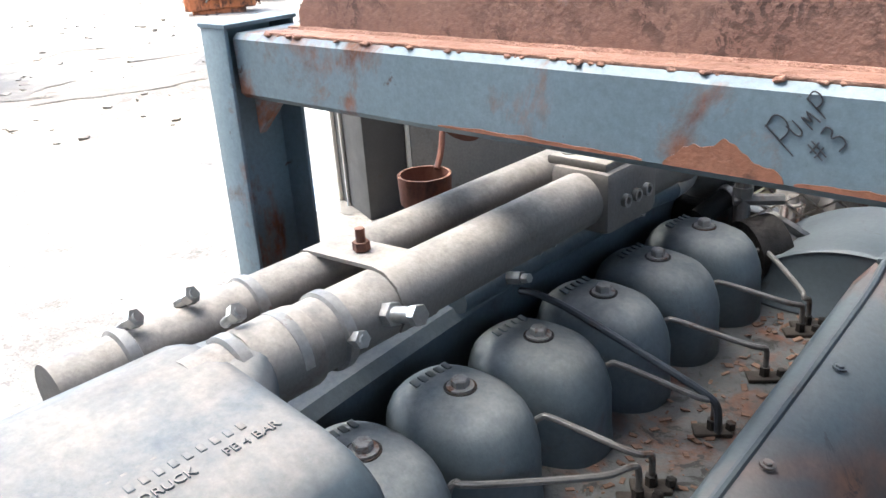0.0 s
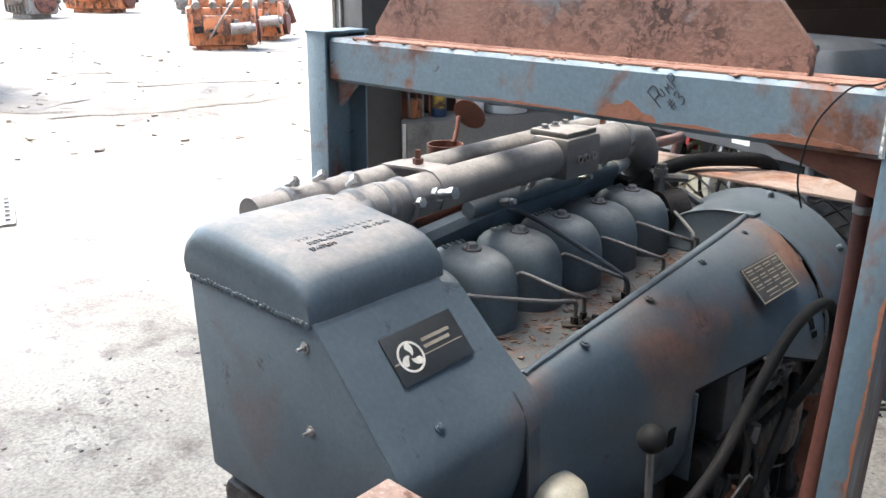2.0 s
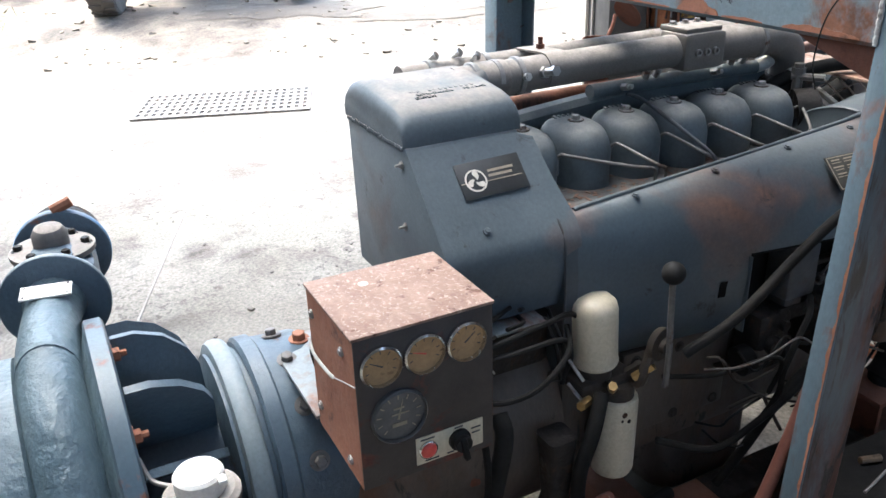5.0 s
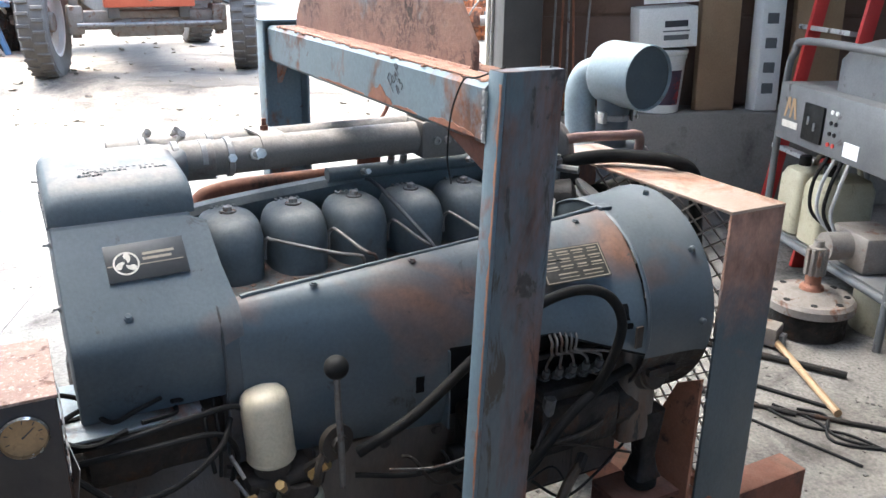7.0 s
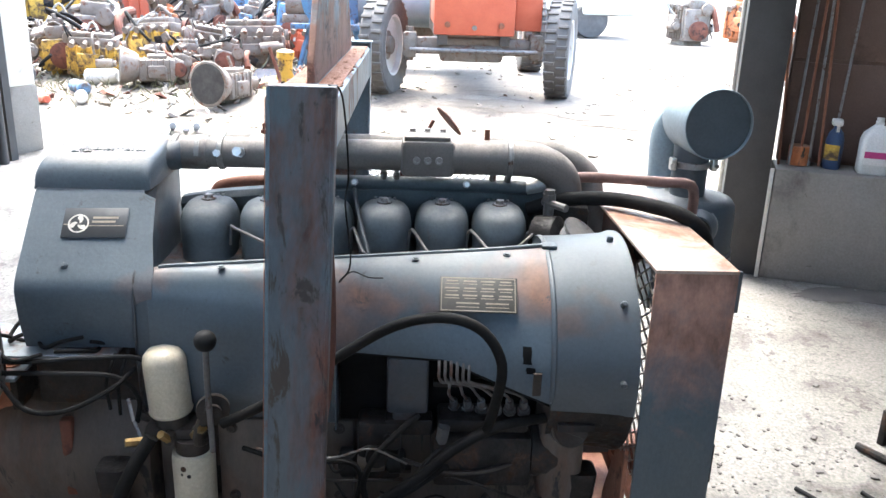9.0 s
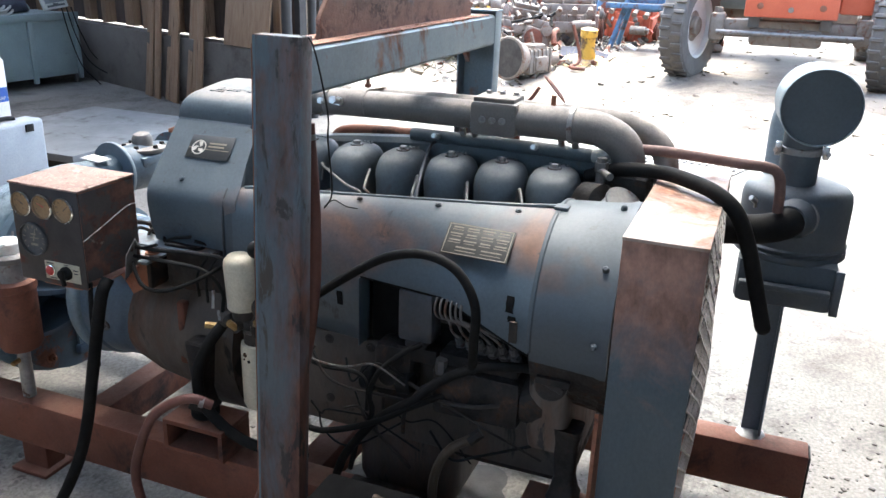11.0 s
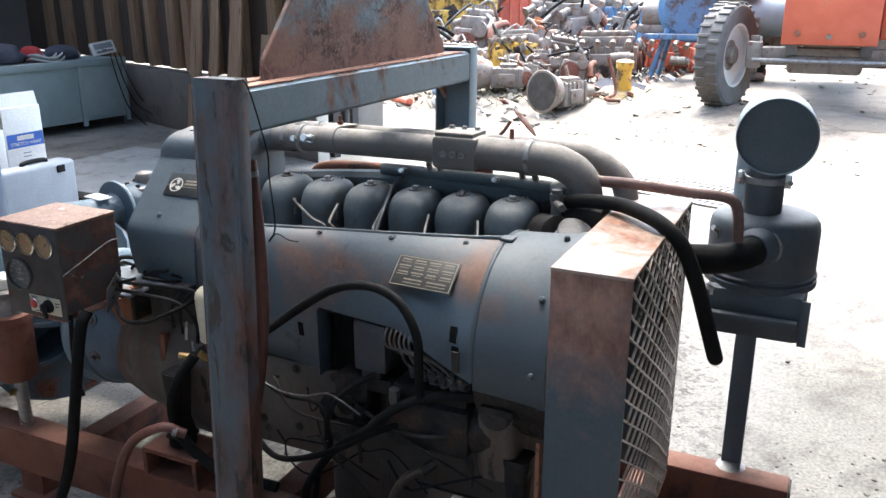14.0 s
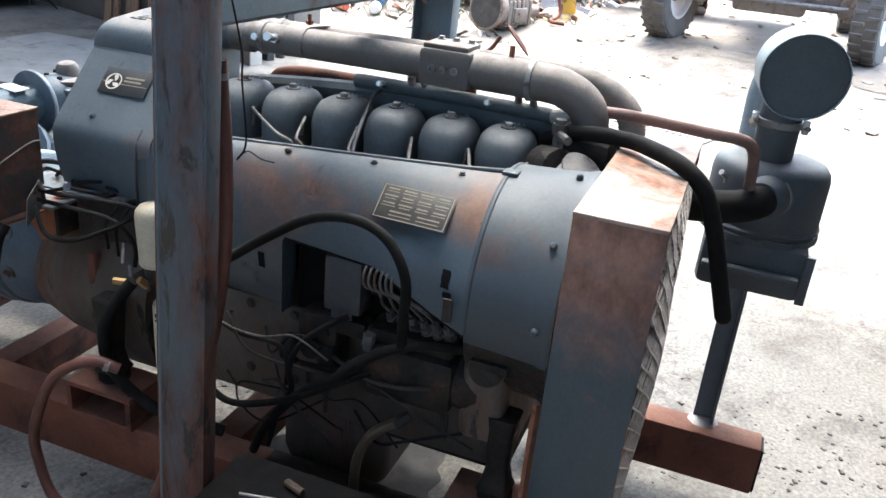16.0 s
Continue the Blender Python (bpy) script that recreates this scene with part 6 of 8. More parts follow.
        q = radians(225 - 27 * j)
        part("tick", slab(m @ pose(0.030 * math.cos(q), 0.030 * math.sin(q), 0, 0, 0, math.degrees(q)), 0.007, 0.0018, 0.0005), "pale_print", tach)
    part("needle", moved(prism([(-0.006, -0.0018), (0.026, -0.0004), (0.026, 0.0004), (-0.006, 0.0018)], "z", 0, 0.0006), m @ pose(0, 0, 0, 0, 0, 75)), "pale_print", tach)
    part("counter_window", slab(m @ pose(0, -0.014, 0), 0.022, 0.006, 0.0006), "pale_print", tach)
    part("print_bar", slab(m @ pose(0, 0.012, 0), 0.016, 0.003, 0.0005), "pale_print", tach)
    part("print_bar", slab(m @ pose(0.002, 0.003, 0), 0.026, 0.0022, 0.0005), "pale_print", tach)
    m = axes((x1 + 0.003, -0.417, 0.712), (0, 1, 0), (0, 0.02, 1))
    sw = part("switch_plate", slab(m, 0.108, 0.046, 0.002, 0.0006), "cream_metal", face, "cream switch plate with unreadable print")
    part("push_button", joined(lathe([(0.0125, 0), (0.0125, 0.004), (0.009, 0.008), (0.006, 0.009)], m @ Vector((-0.036, 0, 0.002)), (1, 0, 0), 20)), "red_plastic", sw, "red push button")
    part("button_ring", lathe([(0.0145, 0), (0.0145, 0.003), (0.0125, 0.004)], m @ Vector((-0.036, 0, 0.002)), (1, 0, 0), 24, cap=False), "chrome", sw)
    part("key_switch", joined(lathe([(0.017, 0), (0.017, 0.006), (0.013, 0.010), (0.013, 0.018)], m @ Vector((0.014, 0, 0.002)), (1, 0, 0), 24),
                              moved(box((-0.005, -0.028, 0.012), (0.005, 0.012, 0.022), 0.003), m @ pose(0.014, 0, 0.002, 0, 0, 10))), "black", sw, "black rotary switch")
    for x, y, w in ((-0.036, 0.018, 0.022), (0.014, 0.020, 0.014), (0.042, 0.010, 0.016), (0.042, 0.002, 0.014), (-0.03, -0.019, 0.022), (0.0, -0.019, 0.012)):
        part("print_bar", slab(m @ pose(x, y, 0.0018), w, 0.0028, 0.0004), "ink", sw)
    part("wire", tube([(0.284, -0.553, 0.826), (0.318, -0.558, 0.818), (0.377, -0.559, 0.822), (0.398, -0.557, 0.822)], 0.0026, 8), "rope", body, "pale wire tied round the box")
    part("wire", tube([(0.398, -0.557, 0.822), (0.44, -0.556, 0.838), (0.477, -0.554, 0.85)], 0.001, 6), "rope", body)
    part("wire", tube([(0.295, -0.341, 0.848), (0.33, -0.340, 0.847), (0.42, -0.340, 0.818), (0.474, -0.341, 0.80)], 0.0014, 6), "dull_steel", body)
    for z, x in ((0.88, 0.31), (0.88, 0.43), (0.70, 0.43), (0.72, 0.31)):
        part("screw", hexbolt((x, y0 - 0.001, z), (0, -1, 0), 0.005, 0.004), "dull_steel", body)
    part("bracket", joined(box((0.20, -0.50, 0.664), (0.46, -0.38, 0.674), 0.002), box((0.20, -0.50, 0.50), (0.21, -0.38, 0.664), 0.002)), "rust", t)
    part("main_cable", tube([(0.44, -0.315, 0.70), (0.465, -0.32, 0.655), (0.47, -0.366, 0.466), (0.48, -0.402, 0.297), (0.50, -0.434, 0.178), (0.53, -0.50, 0.04), (0.58, -0.53, 0.0155), (0.68, -0.54, 0.0155)], 0.015, 12), "rubber", t, "thick black cable hanging to the floor")
    part("conduit", tube([(0.46, -0.352, 0.69), (0.470, -0.35, 0.60), (0.46, -0.36, 0.50), (0.42, -0.40, 0.44)], 0.006, 10), "rubber", t)
    return t


def make_pump():
    t = thing("centrifugal_pump", (0.05, -1.0, 0.228), "dark blue cast-iron pump coupled to the engine", "pump")
    c = (0.05, 0, 0.49)
    part("coupling_cover", lathe([(0.20, -0.615), (0.207, -0.61), (0.207, -0.585), (0.20, -0.58), (0.195, -0.50), (0.17, -0.46)], c, (0, 1, 0), 48), "pump_blue", t, "dark blue round coupling housing")
    part("rim_band", lathe([(0.198, -0.664), (0.207, -0.661), (0.2125, -0.652), (0.213, -0.640), (0.209, -0.630), (0.203, -0.626)], c, (0, 1, 0), 56), "cap_blue", t, "rounded rim with worn pale paint")
    for q in (48, 20, 76, -12, 104):
        p = Vector((c[0] + 0.199 * math.cos(radians(q)), -0.545, c[2] + 0.199 * math.sin(radians(q))))
        d = Vector((math.cos(radians(q)), 0, math.sin(radians(q))))
        part("housing_bolt", joined(rod(p - d * 0.006, p + d * 0.0015, 0.018, 20), hexbolt(p + d * 0.001, d, 0.011, 0.012)), "line_brown", t)
    part("bearing_barrel", lathe([(0.12, -0.82), (0.12, -0.68), (0.19, -0.67), (0.19, -0.615)], c, (0, 1, 0), 36), "pump_blue", t)
    for ang in (10, 38, 66, 94, 122, 150, -20):
        q = radians(ang)
        d, s = Vector((math.cos(q), 0, math.sin(q))), Vector((-math.sin(q), 0, math.cos(q))) * 0.007
        prof = [(-0.818, 0.10), (-0.818, 0.285), (-0.78, 0.285), (-0.735, 0.268), (-0.70, 0.235), (-0.685, 0.20), (-0.68, 0.10)]
        part("rib", loft([[Vector((c[0], y, c[2])) + d * r + s * k for y, r in prof] for k in (-1, 1)]), "pump_blue", t)
    part("back_flange", lathe([(0.295, -0.855), (0.302, -0.851), (0.302, -0.824), (0.295, -0.82)], c, (0, 1, 0), 56), "pump_flaked", t, "blue flange with a flaked rusty rim")
    for k in range(10):
        q = radians(36 * k + 15)
        p = Vector((c[0] + 0.27 * math.cos(q), -0.82, c[2] + 0.27 * math.sin(q)))
        part("flange_nut", joined(hexbolt(p, (0, 1, 0), 0.012, 0.012), rod(p, p + Vector((0, 0.022, 0)), 0.006, 8)), "rust", t)
    part("volute", lathe([(0.20, -1.06), (0.262, -1.045), (0.268, -1.0), (0.268, -0.97), (0.252, -0.962), (0.252, -0.872), (0.262, -0.862), (0.29, -0.855)], c, (0, 1, 0), 56), "pump_cast", t, "rough cast blue volute")
    scroll = [(c[0] + (0.205 + 0.0005 * q) * math.cos(radians(90 - q)), -0.917, c[2] + (0.205 + 0.0005 * q) * math.sin(radians(90 - q)) + (0.05 if q == 0 else 0.045 * max(0, 1 - q / 90))) for q in range(0, 270, 15)]
    part("scroll", loft([[Vector(p) + (Vector((p[0] - c[0], 0, p[2] - c[2])).normalized() * math.cos(u) * (0.062 - 0.0001 * 15 * k) + Vector((0, 1, 0)) * math.sin(u) * 0.05) for u in [2 * math.pi * n / 18 for n in range(18)]]
                         for k, p in enumerate(scroll)]), "pump_cast", t, "rough cast scroll of the volute", sharp=70)
    part("discharge_neck", loft([[(x, y + r * math.cos(u), z + rz * math.sin(u)) for u in [2 * math.pi * n / 22 for n in range(22)]]
                                 for x, y, z, r, rz in ((0.06, -0.917, 0.745, 0.050, 0.062), (-0.03, -0.912, 0.748, 0.050, 0.058), (-0.12, -0.903, 0.748, 0.049, 0.051), (-0.19, -0.892, 0.746, 0.050, 0.050), (-0.212, -0.889, 0.745, 0.058, 0.058))]),
         "pump_cast", t, "rough cast neck towards the valve", sharp=70)
    part("suction", joined(rod((0.05, -1.19, 0.49), (0.05, -1.36, 0.49), 0.12, 32), lathe([(0.175, 0), (0.175, 0.025)], (0.05, -1.38, 0.49), (0, 1, 0), 40)), "pump_blue", t)
    m = axes((-0.152, -0.898, 0.7985), (0.12, 1, -0.03), (-1, 0.12, 0.03))
    tag = part("tag_plate", slab(m, 0.086, 0.05, 0.004, 0.001), "white_card", t, "pale blank tag plate riveted on the neck")
    for sx, sy in ((-0.036, 0.018), (0.036, 0.018), (-0.036, -0.018), (0.036, -0.018)):
        part("rivet", lathe([(0.0025, 0), (0.002, 0.0015)], m @ Vector((sx, sy, 0.004)), (0, 0, 1), 8), "dull_steel", tag)
    part("foot", box((-0.15, -1.15, 0.228), (0.10, -0.80, 0.262), 0.008), "pump_blue", t)
    part("foot_web", prism([(-0.10, 0.262), (0.09, 0.262), (0.10, 0.40), (-0.03, 0.40)], "y", -0.85, -0.81), "pump_blue", t)
    # discharge branch towards the yard, with a check valve on it
    ax = (-1, 0.12, 0.0)
    part("branch_flange", lathe([(0.092, 0), (0.097, 0.003), (0.097, 0.016), (0.092, 0.019)], (-0.208, -0.889, 0.745), ax, 44), "pump_blue", t, "dark blue flange with a pale rim")
    part("flange_rim", lathe([(0.0972, 0.004), (0.0985, 0.006), (0.0985, 0.013), (0.0972, 0.015)], (-0.208, -0.889, 0.745), ax, 44, cap=False), "cap_blue", t, "pale rim")
    body = part("valve_body", joined(lathe([(0.06, 0), (0.075, 0.03), (0.078, 0.10), (0.07, 0.20), (0.06, 0.24)], (-0.225, -0.887, 0.742), ax, 30), box((-0.43, -0.95, 0.742), (-0.26, -0.80, 0.792), 0.02)), "pump_blue", t)
    part("valve_flange", lathe([(0.09, 0), (0.096, 0.003), (0.096, 0.026), (0.09, 0.029)], (-0.462, -0.858, 0.738), ax, 40), "pump_blue", t)
    part("flange_rim", lathe([(0.0962, 0.005), (0.0975, 0.008), (0.0975, 0.02), (0.0962, 0.023)], (-0.462, -0.858, 0.738), ax, 40, cap=False), "machine_blue", t, "blue painted rim")
    part("end_ring", lathe([(0.072, 0), (0.078, 0.004), (0.078, 0.075), (0.065, 0.08)], (-0.492, -0.854, 0.738), ax, 30), "greasy", t)
    part("bonnet", joined(lathe([(0.074, 0), (0.080, 0.004), (0.080, 0.014), (0.05, 0.018)], (-0.345, -0.873, 0.792), (0, 0, 1), 30), lathe([(0.034, 0), (0.034, 0.028), (0.026, 0.042), (0.012, 0.048)], (-0.345, -0.873, 0.808), (0.1, 0, 1), 18)), "pipe_grey", t, "bolted grey bonnet")
    for k in range(6):
        q = radians(60 * k + 20)
        part("bonnet_bolt", hexbolt((-0.345 + 0.062 * math.cos(q), -0.873 + 0.062 * math.sin(q), 0.806), (0, 0, 1), 0.009, 0.012), "greasy", t)
    part("grease_nipple", joined(rod((-0.475, -0.86, 0.835), (-0.475, -0.82, 0.85), 0.012, 8)), "rust", t)
    part("bypass_pipe", tube([(0.262, -0.822, 0.69), (0.272, -0.815, 0.665), (0.285, -0.805, 0.655), (0.315, -0.775, 0.655)], 0.004, 8), "dull_steel", t)
    return t


def make_grease_cup():
    t = thing("oil_cup", (0.345, -0.752, 0.228), "rusty oil cup with a pale cap beside the pump", "oil cup")
    x, y = 0.345, -0.752
    part("stem", rod((x, y, 0.228), (x, y, 0.42), 0.018, 12), "dull_steel", t)
    part("bowl", lathe([(0.02, 0.375), (0.05, 0.385), (0.058, 0.40), (0.058, 0.56), (0.062, 0.563), (0.062, 0.585), (0.045, 0.59)], (x, y, 0), (0, 0, 1), 32), "skid_rust", t, "rust-brown metal bowl")
    part("collar", lathe([(0.044, 0.59), (0.044, 0.645), (0.040, 0.65)], (x, y, 0), (0, 0, 1), 28), "dull_steel", t)
    part("brim", lathe([(0.054, 0.645), (0.056, 0.649), (0.056, 0.66), (0.048, 0.667)], (x, y, 0), (0, 0, 1), 32), "pipe_grey", t)
    part("cap", lathe([(0.034, 0.667), (0.036, 0.67), (0.036, 0.695), (0.032, 0.70)], (x, y, 0), (0, 0, 1), 28), "white_plastic", t, "pale screw cap")
    part("bail", joined(box((x + 0.03, y + 0.02, 0.696), (x + 0.046, y + 0.032, 0.705), 0.002)), "white_plastic", t)
    part("petcock", joined(rod((x, y, 0.375), (x, y, 0.34), 0.012, 8), rod((x, y, 0.35), (x + 0.04, y, 0.345), 0.007, 8)), "brass", t)
    return t


def make_guard_plate():
    t = thing("coupling_guard", (0.15, -0.45, 0.60), "pale blue-grey rust-stained plate bolted over the coupling", "guard")
    plate = part("plate", box((0.02, -0.556, 0.676), (0.285, -0.335, 0.684), 0.002), "plate_pale", t, "pale blue-grey plate stained with rust")
    for x, y in ((0.045, -0.505), (0.212, -0.51), (0.05, -0.37), (0.22, -0.37)):
        part("bolt", joined(hexbolt((x, y, 0.686), (0, 0, 1), 0.013, 0.014), rod((x, y, 0.684), (x, y, 0.6865), 0.017, 20)), "rust", plate)
    part("grab_handle", tube([(0.155, -0.505, 0.684), (0.15, -0.51, 0.715), (0.14, -0.50, 0.728), (0.13, -0.455, 0.728), (0.128, -0.445, 0.715), (0.13, -0.445, 0.684)], 0.0065, 8, 4), "black", plate, "black grab handle")
    part("leg", box((0.05, -0.36, 0.60), (0.26, -0.345, 0.676), 0.003), "greasy", t)
    return t


def make_battery_box():
    x0, x1, y0, y1, h = 0.50, 0.70, 0.318, 0.72, 0.372
    t = thing("battery_box", ((x0 + x1) / 2, (y0 + y1) / 2, 0.0), "grimy black battery box on the floor beside the skid", "battery box")
    body = part("case", loft([[(x, y, z) for x, y in rounded(x0 + q, x1 - q, y0 + q, y1 - q, 0.012)] for q, z in ((0.006, 0.001), (0.002, 0.02), (0.0, 0.34))]), "grime_and_shade", t)
    for y in (y0 + 0.08, y0 + 0.20, y0 + 0.32):
        part("side_rib", box((x1 - 0.001, y - 0.008, 0.04), (x1 + 0.004, y + 0.008, 0.32), 0.002), "grime_and_shade", body)
    part("lid", loft([[(x, y, z) for x, y in rounded(x0 - q, x1 + q, y0 - q, y1 + q, 0.014)] for q, z in ((0.005, 0.341), (0.006, 0.345), (0.006, 0.362), (0.0, h))]), "grime_and_shade", t)
    part("terminal", lathe([(0.012, 0), (0.010, 0.018), (0.006, 0.02)], (0.66, y0 + 0.06, h), (0, 0, 1), 14), "dull_steel", t)
    part("terminal", lathe([(0.012, 0), (0.010, 0.018), (0.006, 0.02)], (0.66, y1 - 0.06, h), (0, 0, 1), 14), "dull_steel", t)
    solo("screwdriver", rod((0.548, 0.448, h + 0.0085), (0.562, 0.492, h + 0.0085), 0.008, 10, soft=0.002), "tan_rubber", "short amber tool handle lying on the battery box", "tool")
    solo("welding_rod", rod((0.61, 0.385, h + 0.003), (0.585, 0.49, h + 0.003), 0.0028, 8), "dull_steel", "thin bare rod lying on the battery box", "rod")


make_battery_box()
make_skid()
make_lifting_frame()
make_engine()
make_guard()
make_air_cleaner()
make_panel()
make_pump()
make_grease_cup()
make_guard_plate()

# hoses that run between the units
def make_hose(name, bm, material, label, category, parts=()):
    ob = solo(name, bm, material, label, category)
    for p, d, r, what, mat in parts:
        part(what, lathe([(r - 0.002, -0.006), (r, -0.005), (r, 0.005), (r - 0.002, 0.006)], p, d, 22, cap=False), mat, ob)
    return ob


make_hose("breather_hose", tube([(-0.072, 0.805, 1.040), (-0.080, 0.90, 1.040), (-0.105, 1.05, 1.027), (-0.12, 1.105, 1.022), (-0.135, 1.135, 1.008), (-0.15, 1.147, 0.97), (-0.165, 1.15, 0.91)], 0.0125, 12), "red_hose",
     "faded red rubber hose from engine to air cleaner", "hose")
make_hose("coolant_hose", joined(tube([(-0.04, 0.72, 0.97), (-0.01, 0.80, 1.003), (0.02, 0.90, 1.014), (0.08, 0.97, 1.016), (0.13, 1.025, 1.009), (0.14, 1.068, 0.975), (0.125, 1.10, 0.90), (0.11, 1.13, 0.80), (0.10, 1.153, 0.722)], 0.0165, 14), lathe([(0.0165 * math.cos(radians(q)), 0.0165 * math.sin(radians(q))) for q in range(0, 91, 15)], (0.10, 1.153, 0.7225), (-0.12, 0.28, -0.95), 14)),
     "rubber", "thick black hose arched over the fan guard with a closed end", "hose", parts=(((-0.02, 0.775, 0.995), (0.03, 0.08, 0.03), 0.0175, "hose_clamp", "dull_steel"),))
make_hose("drain_hose", tube([(0.538, 0.307, 1.155), (0.538, 0.314, 1.04), (0.538, 0.316, 0.92), (0.538, 0.308, 0.80), (0.538, 0.275, 0.62), (0.538, 0.20, 0.40), (0.53, 0.14, 0.25), (0.505, 0.05, 0.07), (0.50, -0.03, 0.02), (0.50, -0.12, 0.018)], 0.0128, 12), "brown_hose",
     "brown rubber hose hung behind the frame post", "hose", parts=(((0.538, 0.308, 1.13), (0, 0.05, -1), 0.0142, "hose_clamp", "dull_steel"),))
make_hose("drain_hose", tube([(0.41, -0.06, 0.40), (0.435, -0.11, 0.42), (0.455, -0.185, 0.379), (0.47, -0.222, 0.32), (0.48, -0.258, 0.206), (0.48, -0.252, 0.121), (0.485, -0.222, 0.05), (0.50, -0.15, 0.014), (0.56, -0.08, 0.014)], 0.0125, 12), "brown_hose",
     "red-brown rubber hose drooping over the skid rail", "hose", parts=(((0.422, -0.082, 0.410), (0.8, -1.5, 0.6), 0.0142, "hose_clamp", "dull_steel"),))

# ---- inside the shed, by the front wall beyond the fan guard ----
def on_ledge(y, x=-0.14, z=0.6, turn=0.0):
    return SHED @ pose(x, y, z, 0, 0, turn)


def make_bucket():
    m = on_ledge(0.73)
    t = thing("paint_bucket", m.translation, "white plastic pail with a dark label on the ledge", "bucket")
    part("pail", moved(lathe([(0.128, 0), (0.132, 0.004), (0.147, 0.31), (0.153, 0.312), (0.153, 0.33), (0.149, 0.335)], (0, 0, 0), (0, 0, 1), 36), m), "white_plastic", t)
    part("lid", moved(lathe([(0.154, 0.337), (0.157, 0.34), (0.157, 0.36), (0.15, 0.365), (0.14, 0.36)], (0, 0, 0), (0, 0, 1), 36), m), "white_plastic", t)
    lab = loft([[(0.1405 * math.cos(radians(q)) * s, 0.1405 * math.sin(radians(q)) * s, z) for q in range(-80, 41, 10)] for z, s in ((0.05, 0.966), (0.25, 1.038))], False, False)
    part("label", moved(lab, m), "dark_label", t, "dark label with a red shape")


def make_cartons():
    m = on_ledge(0.73, -0.14, 0.966, -8)
    t = thing("carton", m.translation, "white printed carton tipped on the pail", "carton")
    body = part("carton_body", moved(box((-0.13, -0.16, 0), (0.13, 0.17, 0.22), 0.004), m @ pose(0, 0, 0.012, 4, 0, 0)), "white_card", t)
    part("open_flap", moved(box((0.10, -0.15, 0), (0.105, 0.16, 0.13), 0.001), m @ pose(0.02, 0, 0.232, 4, -14, 0)), "white_card", t)
    for y, z, w, h in ((0.05, 0.13, 0.13, 0.035), (0.05, 0.09, 0.15, 0.008), (0.05, 0.055, 0.14, 0.028)):
        part("print_bar", moved(box((0.1305, y - w / 2, z - h / 2), (0.1315, y + w / 2, z + h / 2)), m @ pose(0, 0, 0.012, 4, 0, 0)), "ink" if z > 0.1 else "machine_grey", body)
    for y0, name, lab, h, mat, w, d in ((0.955, "cardboard_sheet", "brown folded cardboard leaning on the ledge", 1.25, "cardboard", 0.24, 0.06), (1.30, "carton", "tall white printed carton leaning on the ledge", 1.0, "white_card", 0.14, 0.12),
                                        (1.55, "cardboard_sheet", "dark brown folded cardboard leaning on the ledge", 1.3, "cardboard", 0.3, 0.05)):
        b = solo(name, moved(box((-0.02, 0, 0), (-0.02 + d, w, h), 0.004), on_ledge(y0, -0.12, 0.601) @ pose(0, 0, 0, 0, -5, 0)), mat, lab, "carton" if name == "carton" else "cardboard")
        if name == "carton":
            for z in (0.10, 0.22, 0.36, 0.5):
                part("print_bar", moved(box((d - 0.0195, 0.03, z), (d - 0.0185, 0.10, z + 0.06)), on_ledge(y0, -0.12, 0.601) @ pose(0, 0, 0, 0, -5, 0)), "machine_grey", b)


def make_bottles():
    m = on_ledge(0.47, -0.12)
    t = thing("plastic_jug", m.translation, "clear plastic jug with a magenta label on the ledge", "jug")
    part("jug_body", moved(loft([[(x, y, z) for x, y in rounded(-0.06 * s, 0.06 * s, -0.075 * s, 0.075 * s, 0.03 * s)] for s, z in ((0.92, 0), (1, 0.01), (1, 0.17), (0.85, 0.205), (0.45, 0.235), (0.25, 0.25), (0.25, 0.265))]), m), "white_plastic", t)
    part("label", moved(box((0.0605, -0.055, 0.05), (0.062, 0.055, 0.13)), m), "white_card", t)
    part("label_band", moved(box((0.0621, -0.055, 0.085), (0.063, 0.055, 0.118)), m), "magenta_print", t, "magenta band")
    part("cap", moved(lathe([(0.018, 0.266), (0.018, 0.285)], (0, 0, 0), (0, 0, 1), 16), m), "white_plastic", t)
    part("jug_handle", moved(tube([(0.0, 0.03, 0.25), (0.01, 0.06, 0.235), (0.01, 0.072, 0.20)], 0.012, 10), m), "white_plastic", t)
    m = on_ledge(0.28, -0.15)
    t = thing("spray_bottle", m.translation, "dark blue spray bottle with a yellow label on the ledge", "bottle")
    part("bottle", moved(lathe([(0.04, 0), (0.045, 0.01), (0.045, 0.15), (0.035, 0.19), (0.015, 0.215), (0.014, 0.23)], (0, 0, 0), (0, 0, 1), 24), m), "blue_plastic", t)
    part("trigger_head", moved(joined(box((-0.015, -0.03, 0.23), (0.05, 0.02, 0.262), 0.006), box((0.02, -0.005, 0.19), (0.03, 0.01, 0.235), 0.003)), m), "white_plastic", t, "pale trigger head")
    part("label", moved(loft([[(0.0458 * math.cos(radians(q)), 0.0458 * math.sin(radians(q)), z) for q in range(-80, 31, 10)] for z in (0.05, 0.13)], False, False), m), "yellow", t, "yellow label")
    solo("roll_of_tape", moved(lathe([(0.05, 0), (0.055, 0.003), (0.055, 0.10), (0.05, 0.105)], (0, 0, 0.002), (0, 0, 1), 24), on_ledge(0.12, -0.17)), "orange", "dull orange plastic pot on the ledge", "pot")
    random.seed(21)
    for k in range(6):
        y = 0.02 + 0.05 * k
